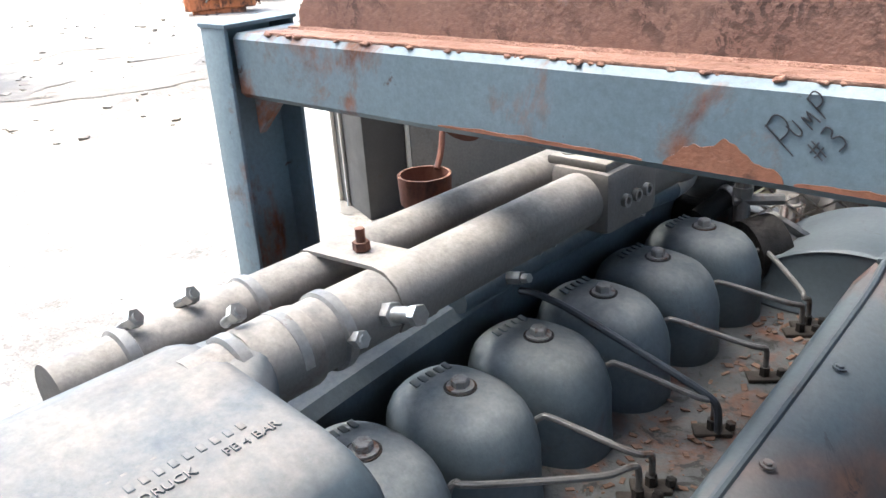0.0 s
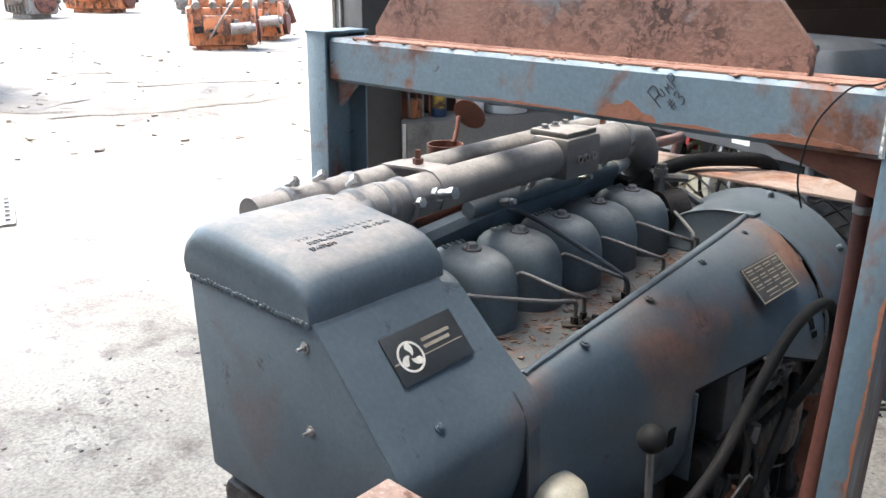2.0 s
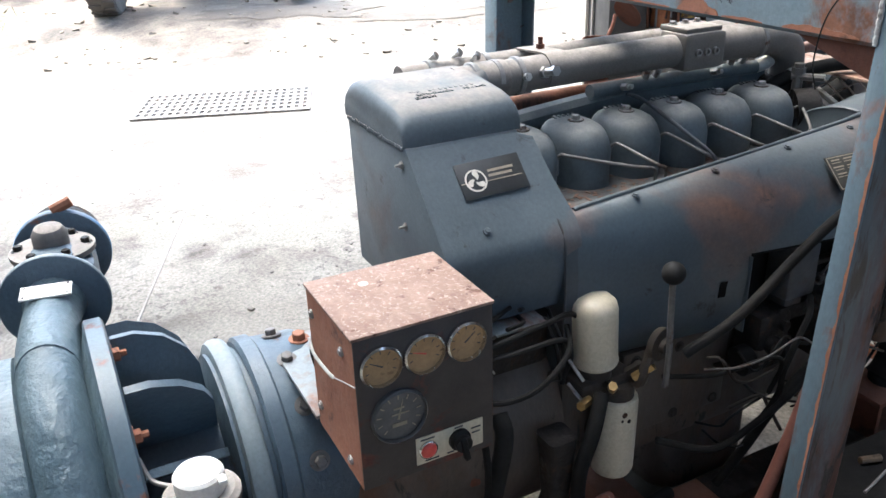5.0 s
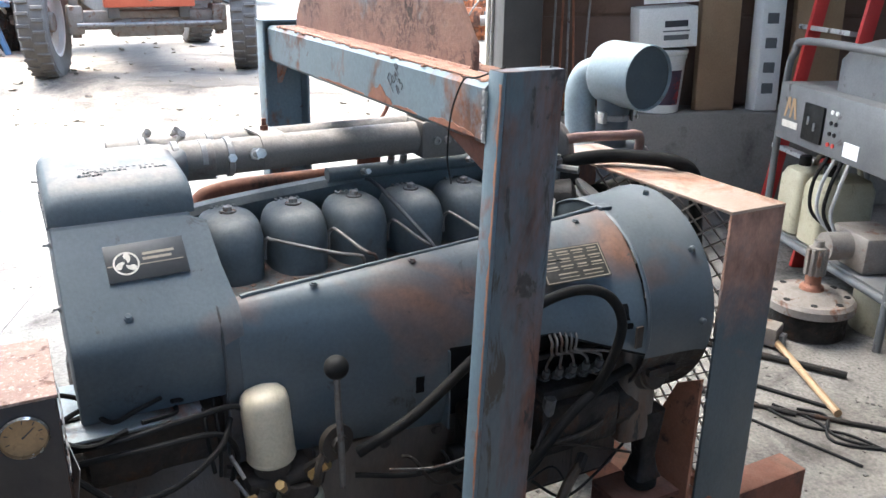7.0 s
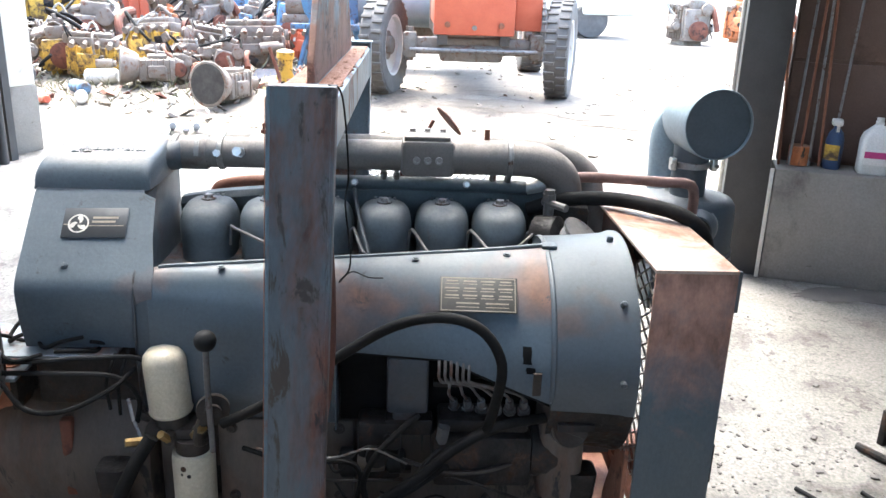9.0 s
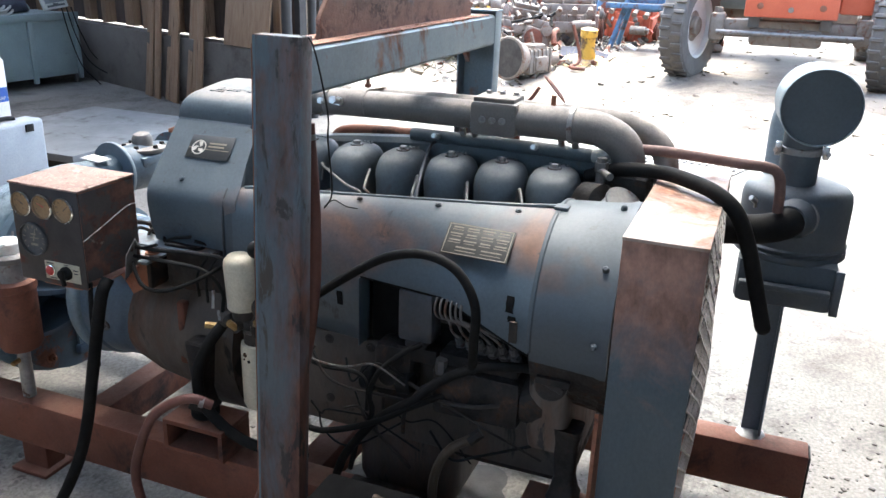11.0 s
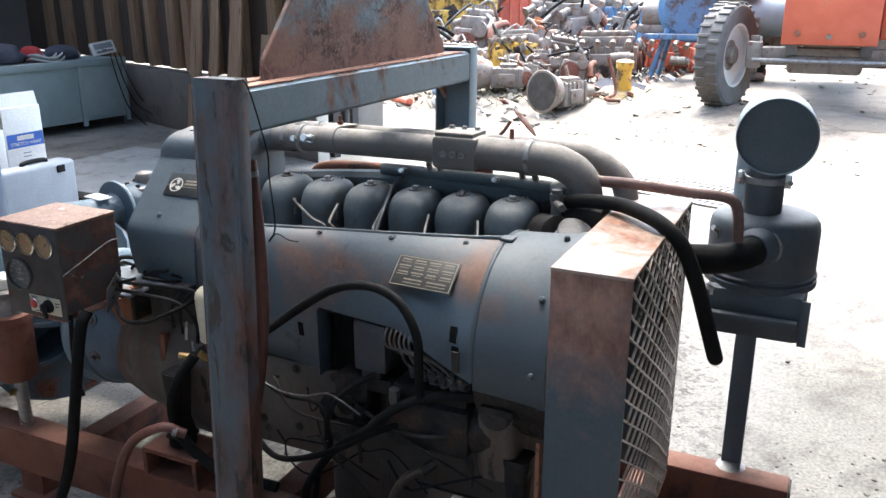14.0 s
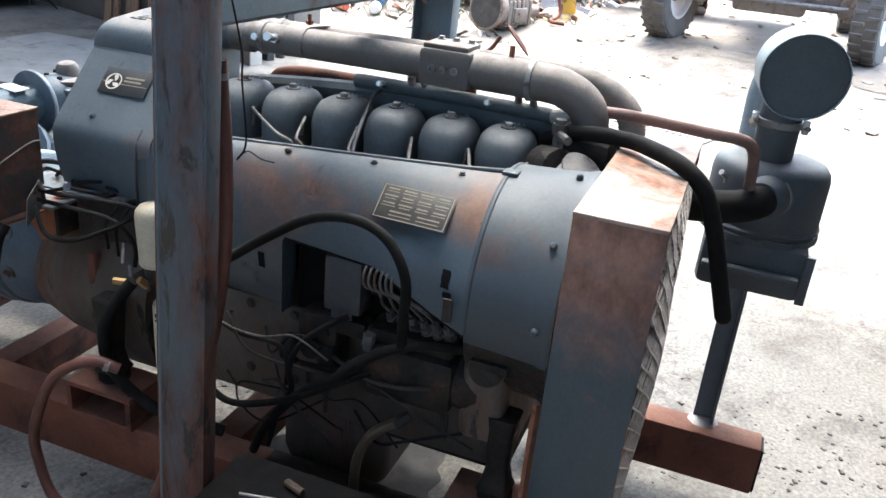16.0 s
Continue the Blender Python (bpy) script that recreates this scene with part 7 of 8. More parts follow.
        solo("metal_rod", moved(rod((-0.10 - 0.01 * k, y, 0.607), (-0.24, y + random.uniform(-0.12, 0.12), 2.3), 0.007, 8), SHED), "dull_steel" if k % 2 else "rust", "thin rusty rod leaning in the corner", "rod", group="rods leaning by the door")


def make_ladder():
    a, b = SHED @ Vector((0.55, 1.1, 0)), SHED @ Vector((0.35, 1.45, 2.6))
    t = thing("step_ladder", a, "red fibreglass step ladder standing folded by the wall", "ladder")
    side = SHED.to_3x3() @ Vector((0.42, 0.0, 0))
    for k, off in enumerate((Vector(), side)):
        d = (b - a).normalized()
        m = axes(a + off, side, d)
        part("side_rail", moved(box((-0.012, 0, -0.035), (0.012, 2.6, 0.035), 0.003), m), "ladder_red", t)
    for k in range(8):
        p = a + (b - a) * ((k + 0.7) / 8.5)
        part("rung", moved(box((-0.01, -0.012, -0.03), (0.43, 0.012, 0.03), 0.003), axes(p, side, b - a)), "alloy", t, "grey aluminium step")


def make_generator():
    m = pose(-1.14, 2.88, 0, 0, 0, -20)
    t = thing("pressure_washer", m.translation, "grey engine-driven pressure washer in a tube frame", "pressure washer")
    for y in (0.0, 0.5):
        part("frame_tube", moved(tube([(0.0, y, 0.0), (0.0, y, 0.5), (0.005, y, 0.95), (0.04, y, 1.06), (0.14, y, 1.12), (0.9, y, 1.13)], 0.017, 12), m), "machine_grey", t)
        part("frame_tube", moved(rod((0.0, y, 0.21), (1.0, y, 0.21), 0.017, 12), m), "machine_grey", t)
        part("leg", moved(rod((0.95, y, 0.0), (0.95, y, 0.95), 0.017, 12), m), "machine_grey", t)
    part("shelf", moved(box((-0.02, 0.0, 0.228), (1.0, 0.5, 0.238)), m), "machine_grey", t)
    body = part("control_housing", moved(box((0.02, -0.03, 0.67), (0.98, 0.5, 0.93), 0.012), m), "machine_grey", t, "grey control housing")
    part("tank", moved(loft([[(x, y, z) for x, y in rounded(0.27 + s, 0.95 - s, 0.05 + s, 0.48 - s, 0.08)] for s, z in ((0.0, 0.931), (0.0, 1.06), (0.03, 1.12), (0.09, 1.15))]), m), "machine_grey", t, "rounded grey tank")
    sw = part("switch_panel", moved(box((0.25, -0.041, 0.71), (0.40, -0.03, 0.87), 0.003), m), "black", body, "black switch panel")
    for x, z in ((0.29, 0.78), (0.34, 0.76)):
        part("rocker_switch", moved(box((x, -0.046, z), (x + 0.012, -0.041, z + 0.035), 0.001), m), "machine_grey", sw)
    for k in range(8):
        part("button", moved(lathe([(0.009, 0), (0.009, 0.006)], (0.45 + 0.035 * (k % 2), -0.03, 0.86 - 0.045 * (k // 2)), (0, -1, 0), 12), m), ("white_plastic", "black", "black", "red_plastic")[k // 2], body)
    part("warning_label", moved(box((0.56, -0.033, 0.70), (0.66, -0.031, 0.76)), m), "white_card", body)
    for pts in ([(0.08, 0.78), (0.10, 0.87), (0.12, 0.87), (0.125, 0.82), (0.115, 0.82), (0.11, 0.85), (0.095, 0.78)], [(0.125, 0.78), (0.14, 0.87), (0.16, 0.87), (0.185, 0.78), (0.17, 0.78), (0.15, 0.85), (0.14, 0.78)]):
        part("logo_shape", moved(prism(pts, "y", -0.033, -0.031), m), "bamboo", body, "tan logo shape")
    part("logo_bar", moved(box((0.075, -0.033, 0.735), (0.20, -0.031, 0.765)), m), "white_print", body)
    for k, x in enumerate((0.06, 0.26)):
        can = thing("jerry_can", m @ Vector((x + 0.09, 0.12, 0.238)), "yellowed plastic jerry can with a black cap", "jerry can", group="jerry cans under the washer")
        part("can_body", moved(loft([[(cx, cy, z) for cx, cy in rounded(x + s, x + 0.18 - s, 0.0 + s, 0.26 - s, 0.035)] for s, z in ((0.012, 0.239), (0, 0.252), (0, 0.50), (0.015, 0.54), (0.05, 0.56))]), m), "old_plastic", can)
        part("can_cap", moved(lathe([(0.026, 0.56), (0.028, 0.563), (0.028, 0.60), (0.024, 0.605)], (x + 0.09, 0.07, 0), (0, 0, 1), 20), m), "black", can, "black screw cap")
        part("can_handle", moved(tube([(x + 0.09, 0.12, 0.55), (x + 0.09, 0.14, 0.60), (x + 0.09, 0.20, 0.60), (x + 0.09, 0.22, 0.55)], 0.012, 10), m), "old_plastic", can)
    for k in range(4):
        part("hose", moved(tube([(0.45 + 0.05 * k, -0.02, 0.67), (0.42 + 0.06 * k, -0.05, 0.55), (0.43 + 0.05 * k, -0.04, 0.42), (0.5 + 0.05 * k, 0.05, 0.34 - 0.03 * k)], 0.008, 10), m), "rope" if k % 2 else "black", t, "thin hose")
    part("pump_head", moved(joined(box((0.50, 0.02, 0.24), (0.75, 0.22, 0.40), 0.02), lathe([(0.06, 0), (0.06, 0.1)], (0.62, 0.02, 0.33), (0, -1, 0), 18)), m), "scrap", t)
    solo("cylinder_drum", moved(lathe([(0.13, 0), (0.135, 0.004), (0.135, 0.22), (0.12, 0.23)], (0, 0, 0), (0, 0, 1), 24), pose(-0.38, 2.78, 0.0)), "old_plastic", "dirty cream drum on the floor", "drum")


def make_clutch():
    c = Vector((-0.52, 2.47, 0))
    t = thing("clutch_drum", c, "oily steel drum with a splined gear shaft standing up", "machine part")
    part("base_drum", lathe([(0.14, 0.0), (0.155, 0.006), (0.155, 0.10), (0.16, 0.11)], c, (0, 0, 1), 40), "greasy", t)
    d = part("disc", lathe([(0.17, 0.11), (0.178, 0.115), (0.178, 0.145), (0.165, 0.16), (0.12, 0.165), (0.10, 0.18), (0.06, 0.185)], c, (0, 0, 1), 48), "scrap", t, "grey machined disc")
    for k in range(8):
        q = radians(45 * k)
        part("hole", lathe([(0.014, 0.163), (0.014, 0.1655)], c + Vector((0.14 * math.cos(q), 0.14 * math.sin(q), 0)), (0, 0, 1), 14), "black", d)
    sh = part("shaft", lathe([(0.05, 0.18), (0.045, 0.20), (0.032, 0.21), (0.032, 0.25)], c, (0, 0, 1), 24), "rust", t)
    for k in range(10):
        q = 36 * k
        part("gear_tooth", moved(box((0.026, -0.007, 0.25), (0.044, 0.007, 0.36), 0.002), Matrix.Translation(c) @ pose(0, 0, 0, 0, 0, q)), "scrap", sh)
    part("shaft_core", lathe([(0.034, 0.25), (0.034, 0.365), (0.022, 0.37), (0.02, 0.395)], c, (0, 0, 1), 24), "scrap", sh)


def make_floor_tools():
    t = thing("bracket_jack", (-0.60, 2.2, 0), "black steel bracket jack lying on the floor", "jack")
    part("plate", moved(box((-0.012, -0.07, 0), (0.012, 0.07, 0.13), 0.003), pose(-0.66, 2.14, 0, 0, 0, 25)), "greasy", t)
    part("plate", moved(box((-0.012, -0.07, 0), (0.012, 0.07, 0.13), 0.003), pose(-0.56, 2.19, 0, 0, 0, 25)), "greasy", t)
    part("body", moved(box((-0.05, -0.05, 0.01), (0.16, 0.05, 0.09), 0.01), pose(-0.60, 2.17, 0, 0, 0, 25)), "scrap", t)
    part("handle_socket", rod((-0.56, 2.1, 0.02), (-0.53, 2.08, 0.11), 0.02, 14), "dull_steel", t)
    t = thing("sledge_hammer", (-0.3, 2.2, 0), "hammer with a worn wooden handle on the floor", "hammer")
    part("head", moved(box((-0.06, -0.025, 0.0), (0.06, 0.025, 0.05), 0.006), pose(-0.50, 2.24, 0.001, 0, 0, 20)), "dull_steel", t)
    part("handle", tube([(-0.50, 2.24, 0.03), (-0.25, 2.12, 0.02), (0.02, 1.98, 0.018)], 0.014, 10), "bamboo", t, "worn yellow wooden handle")
    for k, (p, q, r, mat) in enumerate((((-0.60, 1.98, 0.016), (-0.15, 2.25, 0.016), 0.013, "greasy"), ((-0.36, 1.66, 0.008), (-0.05, 1.86, 0.008), 0.007, "black"), ((-0.34, 1.86, 0.008), (0.0, 2.02, 0.008), 0.007, "black"),
                                       ((-0.2, 1.75, 0.009), (0.15, 2.05, 0.009), 0.008, "greasy"), ((-0.12, 1.70, 0.006), (0.25, 1.80, 0.006), 0.005, "black"))):
        solo("steel_rod", rod(p, q, r, 10), mat, "dark steel rod lying on the floor", "rod", group="rods on the floor")
    for k in range(3):
        solo("cable", tube([(-0.2 + 0.06 * k, 1.80 + 0.05 * k, 0.006), (0.0, 1.83 + 0.06 * k, 0.006), (0.12, 1.92 - 0.04 * k, 0.006), (0.3, 1.95 + 0.05 * k, 0.006)], 0.005, 8), "black", "black cable lying on the floor", "cable", group="cables on the floor")
    solo("blue_barrel", lathe([(0.13, 0), (0.135, 0.005), (0.15, 0.16), (0.155, 0.17), (0.15, 0.18), (0.155, 0.33), (0.16, 0.335), (0.16, 0.345), (0.15, 0.345), (0.145, 0.2), (0.02, 0.19)], (0.30, 2.2, 0), (0, 0, 1), 36), "navy_plastic",
         "dark blue open plastic tub on the floor", "tub")
    solo("grey_pipe", tube([(0.45, 1.95, 0.03), (0.6, 1.95, 0.03), (0.85, 1.93, 0.03)], 0.025, 14), "machine_grey", "grey corrugated pipe on the floor", "pipe")


# ---- inside the shed, the far end seen past the control panel ----
def make_steel_cabinet():
    t = thing("steel_bin", (-4.4, -6.3, 0), "grey-green steel bin bench heaped with clutter", "bin")
    m = axes((-3.58, -6.08, 0), (-1.6, 0.12, 0), (0, 0, 1))  # x along the front, y up, z towards the machine
    w = 1.62
    body = part("body", moved(box((0, 0.10, -0.62), (w, 0.74, -0.012), 0.004), m), "cabinet_green", t)
    for x0, x1 in ((0.06, 0.98), (1.06, w - 0.06)):
        part("panel", moved(box((x0, 0.15, -0.012), (x1, 0.66, -0.004), 0.003), m), "cabinet_green", body)
    for x in (0.0, 1.0, w - 0.05):
        part("upright", moved(box((x, 0.05, -0.014), (x + 0.05, 0.74, 0.018), 0.004), m), "cabinet_green", body)
    part("top_rail", moved(box((-0.01, 0.68, -0.01), (w + 0.01, 0.75, 0.022), 0.004), m), "cabinet_green", body)
    for x in (0.02, w - 0.06):
        for z in (-0.06, -0.58):
            part("leg", moved(box((x, 0, z - 0.02), (x + 0.04, 0.105, z + 0.02)), m), "machine_grey", t)
    random.seed(31)
    for k in range(7):
        r = 0.10 + 0.02 * k
        solo("rope_coil", moved(tube([(0.82 + r * math.cos(q), 0.76 + 0.02 * (k % 3) + 0.02 * math.sin(3 * q), -0.28 + r * 0.8 * math.sin(q)) for q in [0.5 * j for j in range(14)]], 0.012, 8, 3), m), "rope", "coil of grey cable heaped on the bin", "cable coil", group="coils on the bin")
    for k, (x, mat, s) in enumerate(((0.72, "cloth_red", 0.15), (1.10, "cloth_dark", 0.17), (0.40, "cloth_dark", 0.22), (0.18, "yellow", 0.10), (1.22, "cabinet_green", 0.09))):
        bm = bmesh.new()
        bmesh.ops.create_icosphere(bm, subdivisions=3, radius=s)
        for v in bm.verts:
            v.co *= 1 + 0.35 * noise.noise(v.co * 9 + Vector((k * 5, 0, 0)))
            v.co.y = max(v.co.y * 0.6, -0.3 * s)
        solo("rag" if k < 3 else "tool_bag", moved(bm, m @ pose(x, 0.751 + 0.3 * s, -0.36)), mat, ("red rag heaped on the bin", "dark jacket heaped on the bin", "dark rag heaped on the bin", "yellow tool bag on the bin", "grey-green bundle on the bin")[k], "clutter", sharp=80)
    for k in range(6):
        solo("handle_stick", moved(rod((0.1 + 0.05 * k, 0.76, -0.2 - 0.05 * k), (0.5 - 0.10 * k, 1.02 + 0.05 * k, -0.5), 0.014, 8), m), "dark_wood" if k % 2 else "bamboo", "wooden tool handle sticking out of the clutter", "tool handle", group="tool handles on the bin")
    s = thing("scale_display", m @ Vector((1.42, 0.75, -0.1)), "pale scale display with a grey screen on the bin", "display")
    mm = m @ pose(1.42, 0.85, -0.08, -20, 0, 6)
    part("case", moved(box((-0.15, -0.07, -0.02), (0.15, 0.07, 0.02), 0.008), mm), "white_plastic", s)
    part("screen", moved(box((-0.12, -0.01, 0.0205), (0.12, 0.05, 0.022)), mm), "screen", s, "grey screen")
    part("key_row", moved(box((-0.11, -0.05, 0.0205), (0.11, -0.03, 0.022)), mm), "machine_grey", s)
    part("stand", moved(box((-0.03, -0.03, -0.05), (0.03, 0.03, -0.021)), m @ pose(1.42, 0.79, -0.08, 90, 0, 0)), "machine_grey", s)
    for k in range(3):
        part("cable", moved(tube([(1.42 + 0.06 * k, 0.80, 0.03), (1.46 + 0.08 * k, 0.5, 0.06), (1.52 + 0.14 * k, 0.2, 0.12), (1.58 + 0.22 * k, 0.008, 0.3 + 0.2 * k)], 0.006, 6), m), "black", s)


def make_left_clutter():
    solo("pallet_crate", box((-1.55, -2.85, 0.0), (-0.95, -2.42, 0.165), 0.006), "stud_wood", "low bare wooden crate on the floor", "crate")
    t = thing("tool_case", (-1.25, -2.6, 0.166), "grey hard-shell tool case standing upright", "tool case")
    part("shell", box((-1.46, -2.66, 0.166), (-0.98, -2.53, 0.56), 0.025, 3), "grey_case", t)
    part("rim", box((-1.465, -2.605, 0.17), (-1.025, -2.59, 0.55), 0.006), "grey_case", t)
    part("grip", tube([(-1.32, -2.6, 0.545), (-1.31, -2.6, 0.572), (-1.18, -2.6, 0.572), (-1.17, -2.6, 0.545)], 0.012, 10), "black", t, "black carrying grip")
    part("latch", box((-1.38, -2.531, 0.50), (-1.33, -2.522, 0.54), 0.003), "black", t)
    solo("wooden_box", box((-1.62, -3.05, 0.0), (-1.18, -2.87, 0.48), 0.006), "dark_wood", "dark wooden box on the floor", "box")
    t = thing("stretch_wrap_box", (-1.19, -2.95, 0.50), "white carton with a blue label reading stretch wrap", "carton")
    part("carton", box((-1.565, -3.03, 0.482), (-1.31, -2.89, 0.83), 0.003), "white_card", t)
    part("open_flap", moved(box((-0.12, -0.002, 0), (0.12, 0.002, 0.08)), pose(-1.44, -2.9, 0.83, 12, 0, 0)), "white_card", t)
    part("label", box((-1.56, -2.889, 0.60), (-1.32, -2.887, 0.68)), "blue_print", t, "blue label")
    m = axes((-1.44, -2.8868, 0.62), (-1, 0, 0), (0, 0, 1))
    lettering("label_writing", "STRETCH WRAP", m, 0.028, 0.0004, "white_print", t)
    part("logo_bar", slab(axes((-1.44, -2.887, 0.655), (-1, 0, 0), (0, 0, 1)), 0.11, 0.026, 0.001), "white_print", t)
    for z in (0.565, 0.545):
        part("print_bar", slab(axes((-1.44, -2.889, z), (-1, 0, 0), (0, 0, 1)), 0.05, 0.005, 0.001), "machine_grey", t)
    solo("carton", box((-1.30, -3.0, 0.482), (-1.22, -2.88, 0.72), 0.003), "white_card", "small white carton on the wooden box", "carton")
    solo("yellow_tub", lathe([(0.04, 0), (0.05, 0.09), (0.045, 0.09)], (-1.27, -2.935, 0.722), (0, 0, 1), 20), "yellow", "yellow plastic tub on the wooden box", "tub")
    t = thing("gas_cylinder", (-0.42, -1.9, 0), "blue-grey gas cylinder with rust and a brass valve", "gas cylinder")
    part("cylinder", lathe([(0.085, 0), (0.095, 0.01), (0.095, 0.76), (0.085, 0.82), (0.055, 0.87), (0.03, 0.885), (0.03, 0.93)], (-0.42, -1.9, 0), (0, 0, 1), 36), "gas_blue", t)
    part("collar", lathe([(0.036, 0.925), (0.036, 0.955), (0.025, 0.957)], (-0.42, -1.9, 0), (0, 0, 1), 20), "rust", t, "rust-red neck ring")
    part("valve", joined(rod((-0.42, -1.9, 0.955), (-0.42, -1.9, 1.01), 0.014, 12), rod((-0.42, -1.9, 0.985), (-0.47, -1.88, 0.985), 0.012, 8), lathe([(0.022, 0), (0.022, 0.012)], (-0.42, -1.9, 1.01), (0, 0, 1), 8)), "brass", t)
    t = thing("orange_stand", (0.0, -2.05, 0), "orange steel stand with rusted pipe on it", "stand")
    part("beam", box((-0.35, -2.3, 0.12), (0.35, -2.18, 0.24), 0.006), "orange", t)
    part("leg", box((-0.3, -2.29, 0), (-0.22, -2.19, 0.12), 0.004), "orange", t)
    part("leg", box((0.22, -2.29, 0), (0.3, -2.19, 0.12), 0.004), "orange", t)
    part("pipe", joined(rod((-0.3, -2.23, 0.32), (0.4, -2.23, 0.32), 0.075, 24), rod((-0.1, -2.23, 0.45), (0.4, -2.23, 0.45), 0.05, 24)), "rust", t, "rust-brown pipes")
    t = thing("floor_scale", (-2.8, -3.6, 0), "pale grey steel platform scale on the floor", "platform scale")
    part("deck_plate", box((-3.52, -4.2, 0.10), (-2.10, -3.03, 0.15), 0.004), "scale_grey", t)
    part("skirt", box((-3.48, -4.16, 0.03), (-2.14, -3.07, 0.098), 0.004), "greasy", t)
    for x in (-3.42, -2.24):
        for y in (-4.1, -3.15):
            part("foot", rod((x, y, 0), (x, y, 0.04), 0.03, 14), "greasy", t)


# ---- the yard ----
def ground_z(x, y):
    q = SHED.inverted() @ Vector((x, y, 0))
    return rise(q.x, q.y)


def make_wheel(parent, c, r, w, name="wheel", steer=0.0):
    """A lugged tyre on a rim, its axle along y, turned about z by steer."""
    c = Vector(c)
    across = Matrix.Rotation(radians(steer), 3, "Z") @ Vector((0, 1, 0))
    turned = Matrix.Translation(c) @ Matrix.Rotation(radians(steer), 4, "Z")
    prof = [(0.60 * r, -0.42 * w), (0.80 * r, -0.50 * w), (0.92 * r, -0.48 * w), (0.965 * r, -0.40 * w), (0.975 * r, 0), (0.965 * r, 0.40 * w), (0.92 * r, 0.48 * w), (0.80 * r, 0.50 * w), (0.60 * r, 0.42 * w)]
    tyre = part(name, lathe(prof, c, across, 44, cap=False), "tyre", parent, "worn dusty lugged tyre")
    lugs = []
    for k in range(30):
        for sgn in (-1, 1):
            q = radians(12 * k + (6 if sgn > 0 else 0))
            m = turned @ Matrix.Rotation(q, 4, "Y")
            lugs.append(moved(box((0.955 * r, min(0.03 * sgn * w, 0.47 * sgn * w), -0.034 * r), (1.0 * r, max(0.03 * sgn * w, 0.47 * sgn * w), 0.034 * r), 0.006, 1), m))
    part("tread", joined(*lugs), "tyre", tyre)
    part("rim", lathe([(0.60 * r, -0.42 * w), (0.56 * r, -0.40 * w), (0.55 * r, -0.2 * w), (0.30 * r, -0.12 * w), (0.28 * r, 0.12 * w), (0.55 * r, 0.2 * w), (0.56 * r, 0.40 * w), (0.60 * r, 0.42 * w)], c, across, 36, cap=False), "rim", tyre, "pale dusty rim")
    part("hub", joined(lathe([(0.29 * r, -0.13 * w), (0.29 * r, 0.13 * w)], c, across, 24), lathe([(0.16 * r, -0.34 * w), (0.18 * r, -0.3 * w), (0.18 * r, 0.3 * w), (0.16 * r, 0.34 * w)], c, across, 20)), "scrap", tyre)


def make_truck():
    x, g = -8.45, 0.15
    t = thing("yard_crane_truck", (x, 1.2, g), "red-orange yard truck with big lugged tyres parked facing the shed", "truck")
    r = 0.60
    for y in (0.12, 2.27):
        make_wheel(t, (x, y, g + r - 0.01), r, 0.29, steer=-16)
    for y in (0.05, 2.32):
        make_wheel(t, (x - 3.1, y, g + r + 0.02), r, 0.35)
    ax = part("front_axle", joined(box((x - 0.10, 0.45, g + 0.50), (x + 0.10, 1.92, g + 0.70), 0.03), rod((x, 0.36, g + 0.59), (x, 2.0, g + 0.59), 0.08, 18), box((x - 0.16, 0.78, g + 0.42), (x + 0.14, 1.55, g + 0.62), 0.05)), "scrap", t, "dusty grey axle")
    for y in (0.42, 1.95):
        part("knuckle", joined(box((x - 0.12, y - 0.08, g + 0.46), (x + 0.16, y + 0.08, g + 0.76), 0.03), rod((x + 0.05, y, g + 0.42), (x + 0.05, y, g + 0.82), 0.05, 12)), "scrap", ax)
    part("tie_rod", rod((x + 0.2, 0.42, g + 0.56), (x + 0.2, 1.95, g + 0.56), 0.025, 10), "dull_steel", ax)
    nose = part("front_panel", joined(box((x + 0.18, 0.70, g + 0.74), (x + 0.26, 1.66, g + 1.75), 0.02), box((x - 2.9, 0.72, g + 0.80), (x + 0.17, 1.64, g + 1.70), 0.03)), "truck_red", t, "sun-faded red-orange front panel")
    for y in (0.86, 1.50):
        part("tow_bolt", lathe([(0.035, 0), (0.035, 0.02), (0.02, 0.025)], (x + 0.26, y, g + 0.86), (1, 0, 0), 14), "rust", nose)
    part("centre_pin", lathe([(0.03, 0), (0.03, 0.03)], (x + 0.26, 1.18, g + 0.83), (1, 0, 0), 12), "scrap", nose)
    part("fender", box((x - 0.5, 1.67, g + 0.80), (x + 0.12, 2.0, g + 1.9), 0.03), "truck_red", t)
    part("fender", box((x - 0.5, 0.38, g + 1.22), (x + 0.05, 0.69, g + 1.9), 0.03), "truck_red", t)
    part("cab", box((x - 1.9, 0.6, g + 1.72), (x + 0.1, 1.8, g + 3.1), 0.06), "truck_red", t)
    part("rear_axle", joined(box((x - 3.2, 0.25, g + 0.5), (x - 3.0, 2.1, g + 0.7), 0.03), box((x - 3.6, 0.7, g + 0.65), (x - 2.4, 1.66, g + 1.4), 0.05)), "scrap", t)
    part("frame_rail", joined(box((x - 3.9, 0.75, g + 0.62), (x + 0.15, 0.87, g + 0.80), 0.01), box((x - 3.9, 1.5, g + 0.62), (x + 0.15, 1.62, g + 0.80), 0.01)), "machine_grey", t)


def make_gearbox(x, y, turn, s=1.0, mat="alloy"):
    g = ground_z(x, y)
    m = pose(x, y, g, 0, 0, turn) @ Matrix.Scale(s, 4)
    t = thing("scrap_gearbox", (x, y, g), "oily alloy vehicle gearbox dumped in the yard", "gearbox", group="gearboxes in the yard")
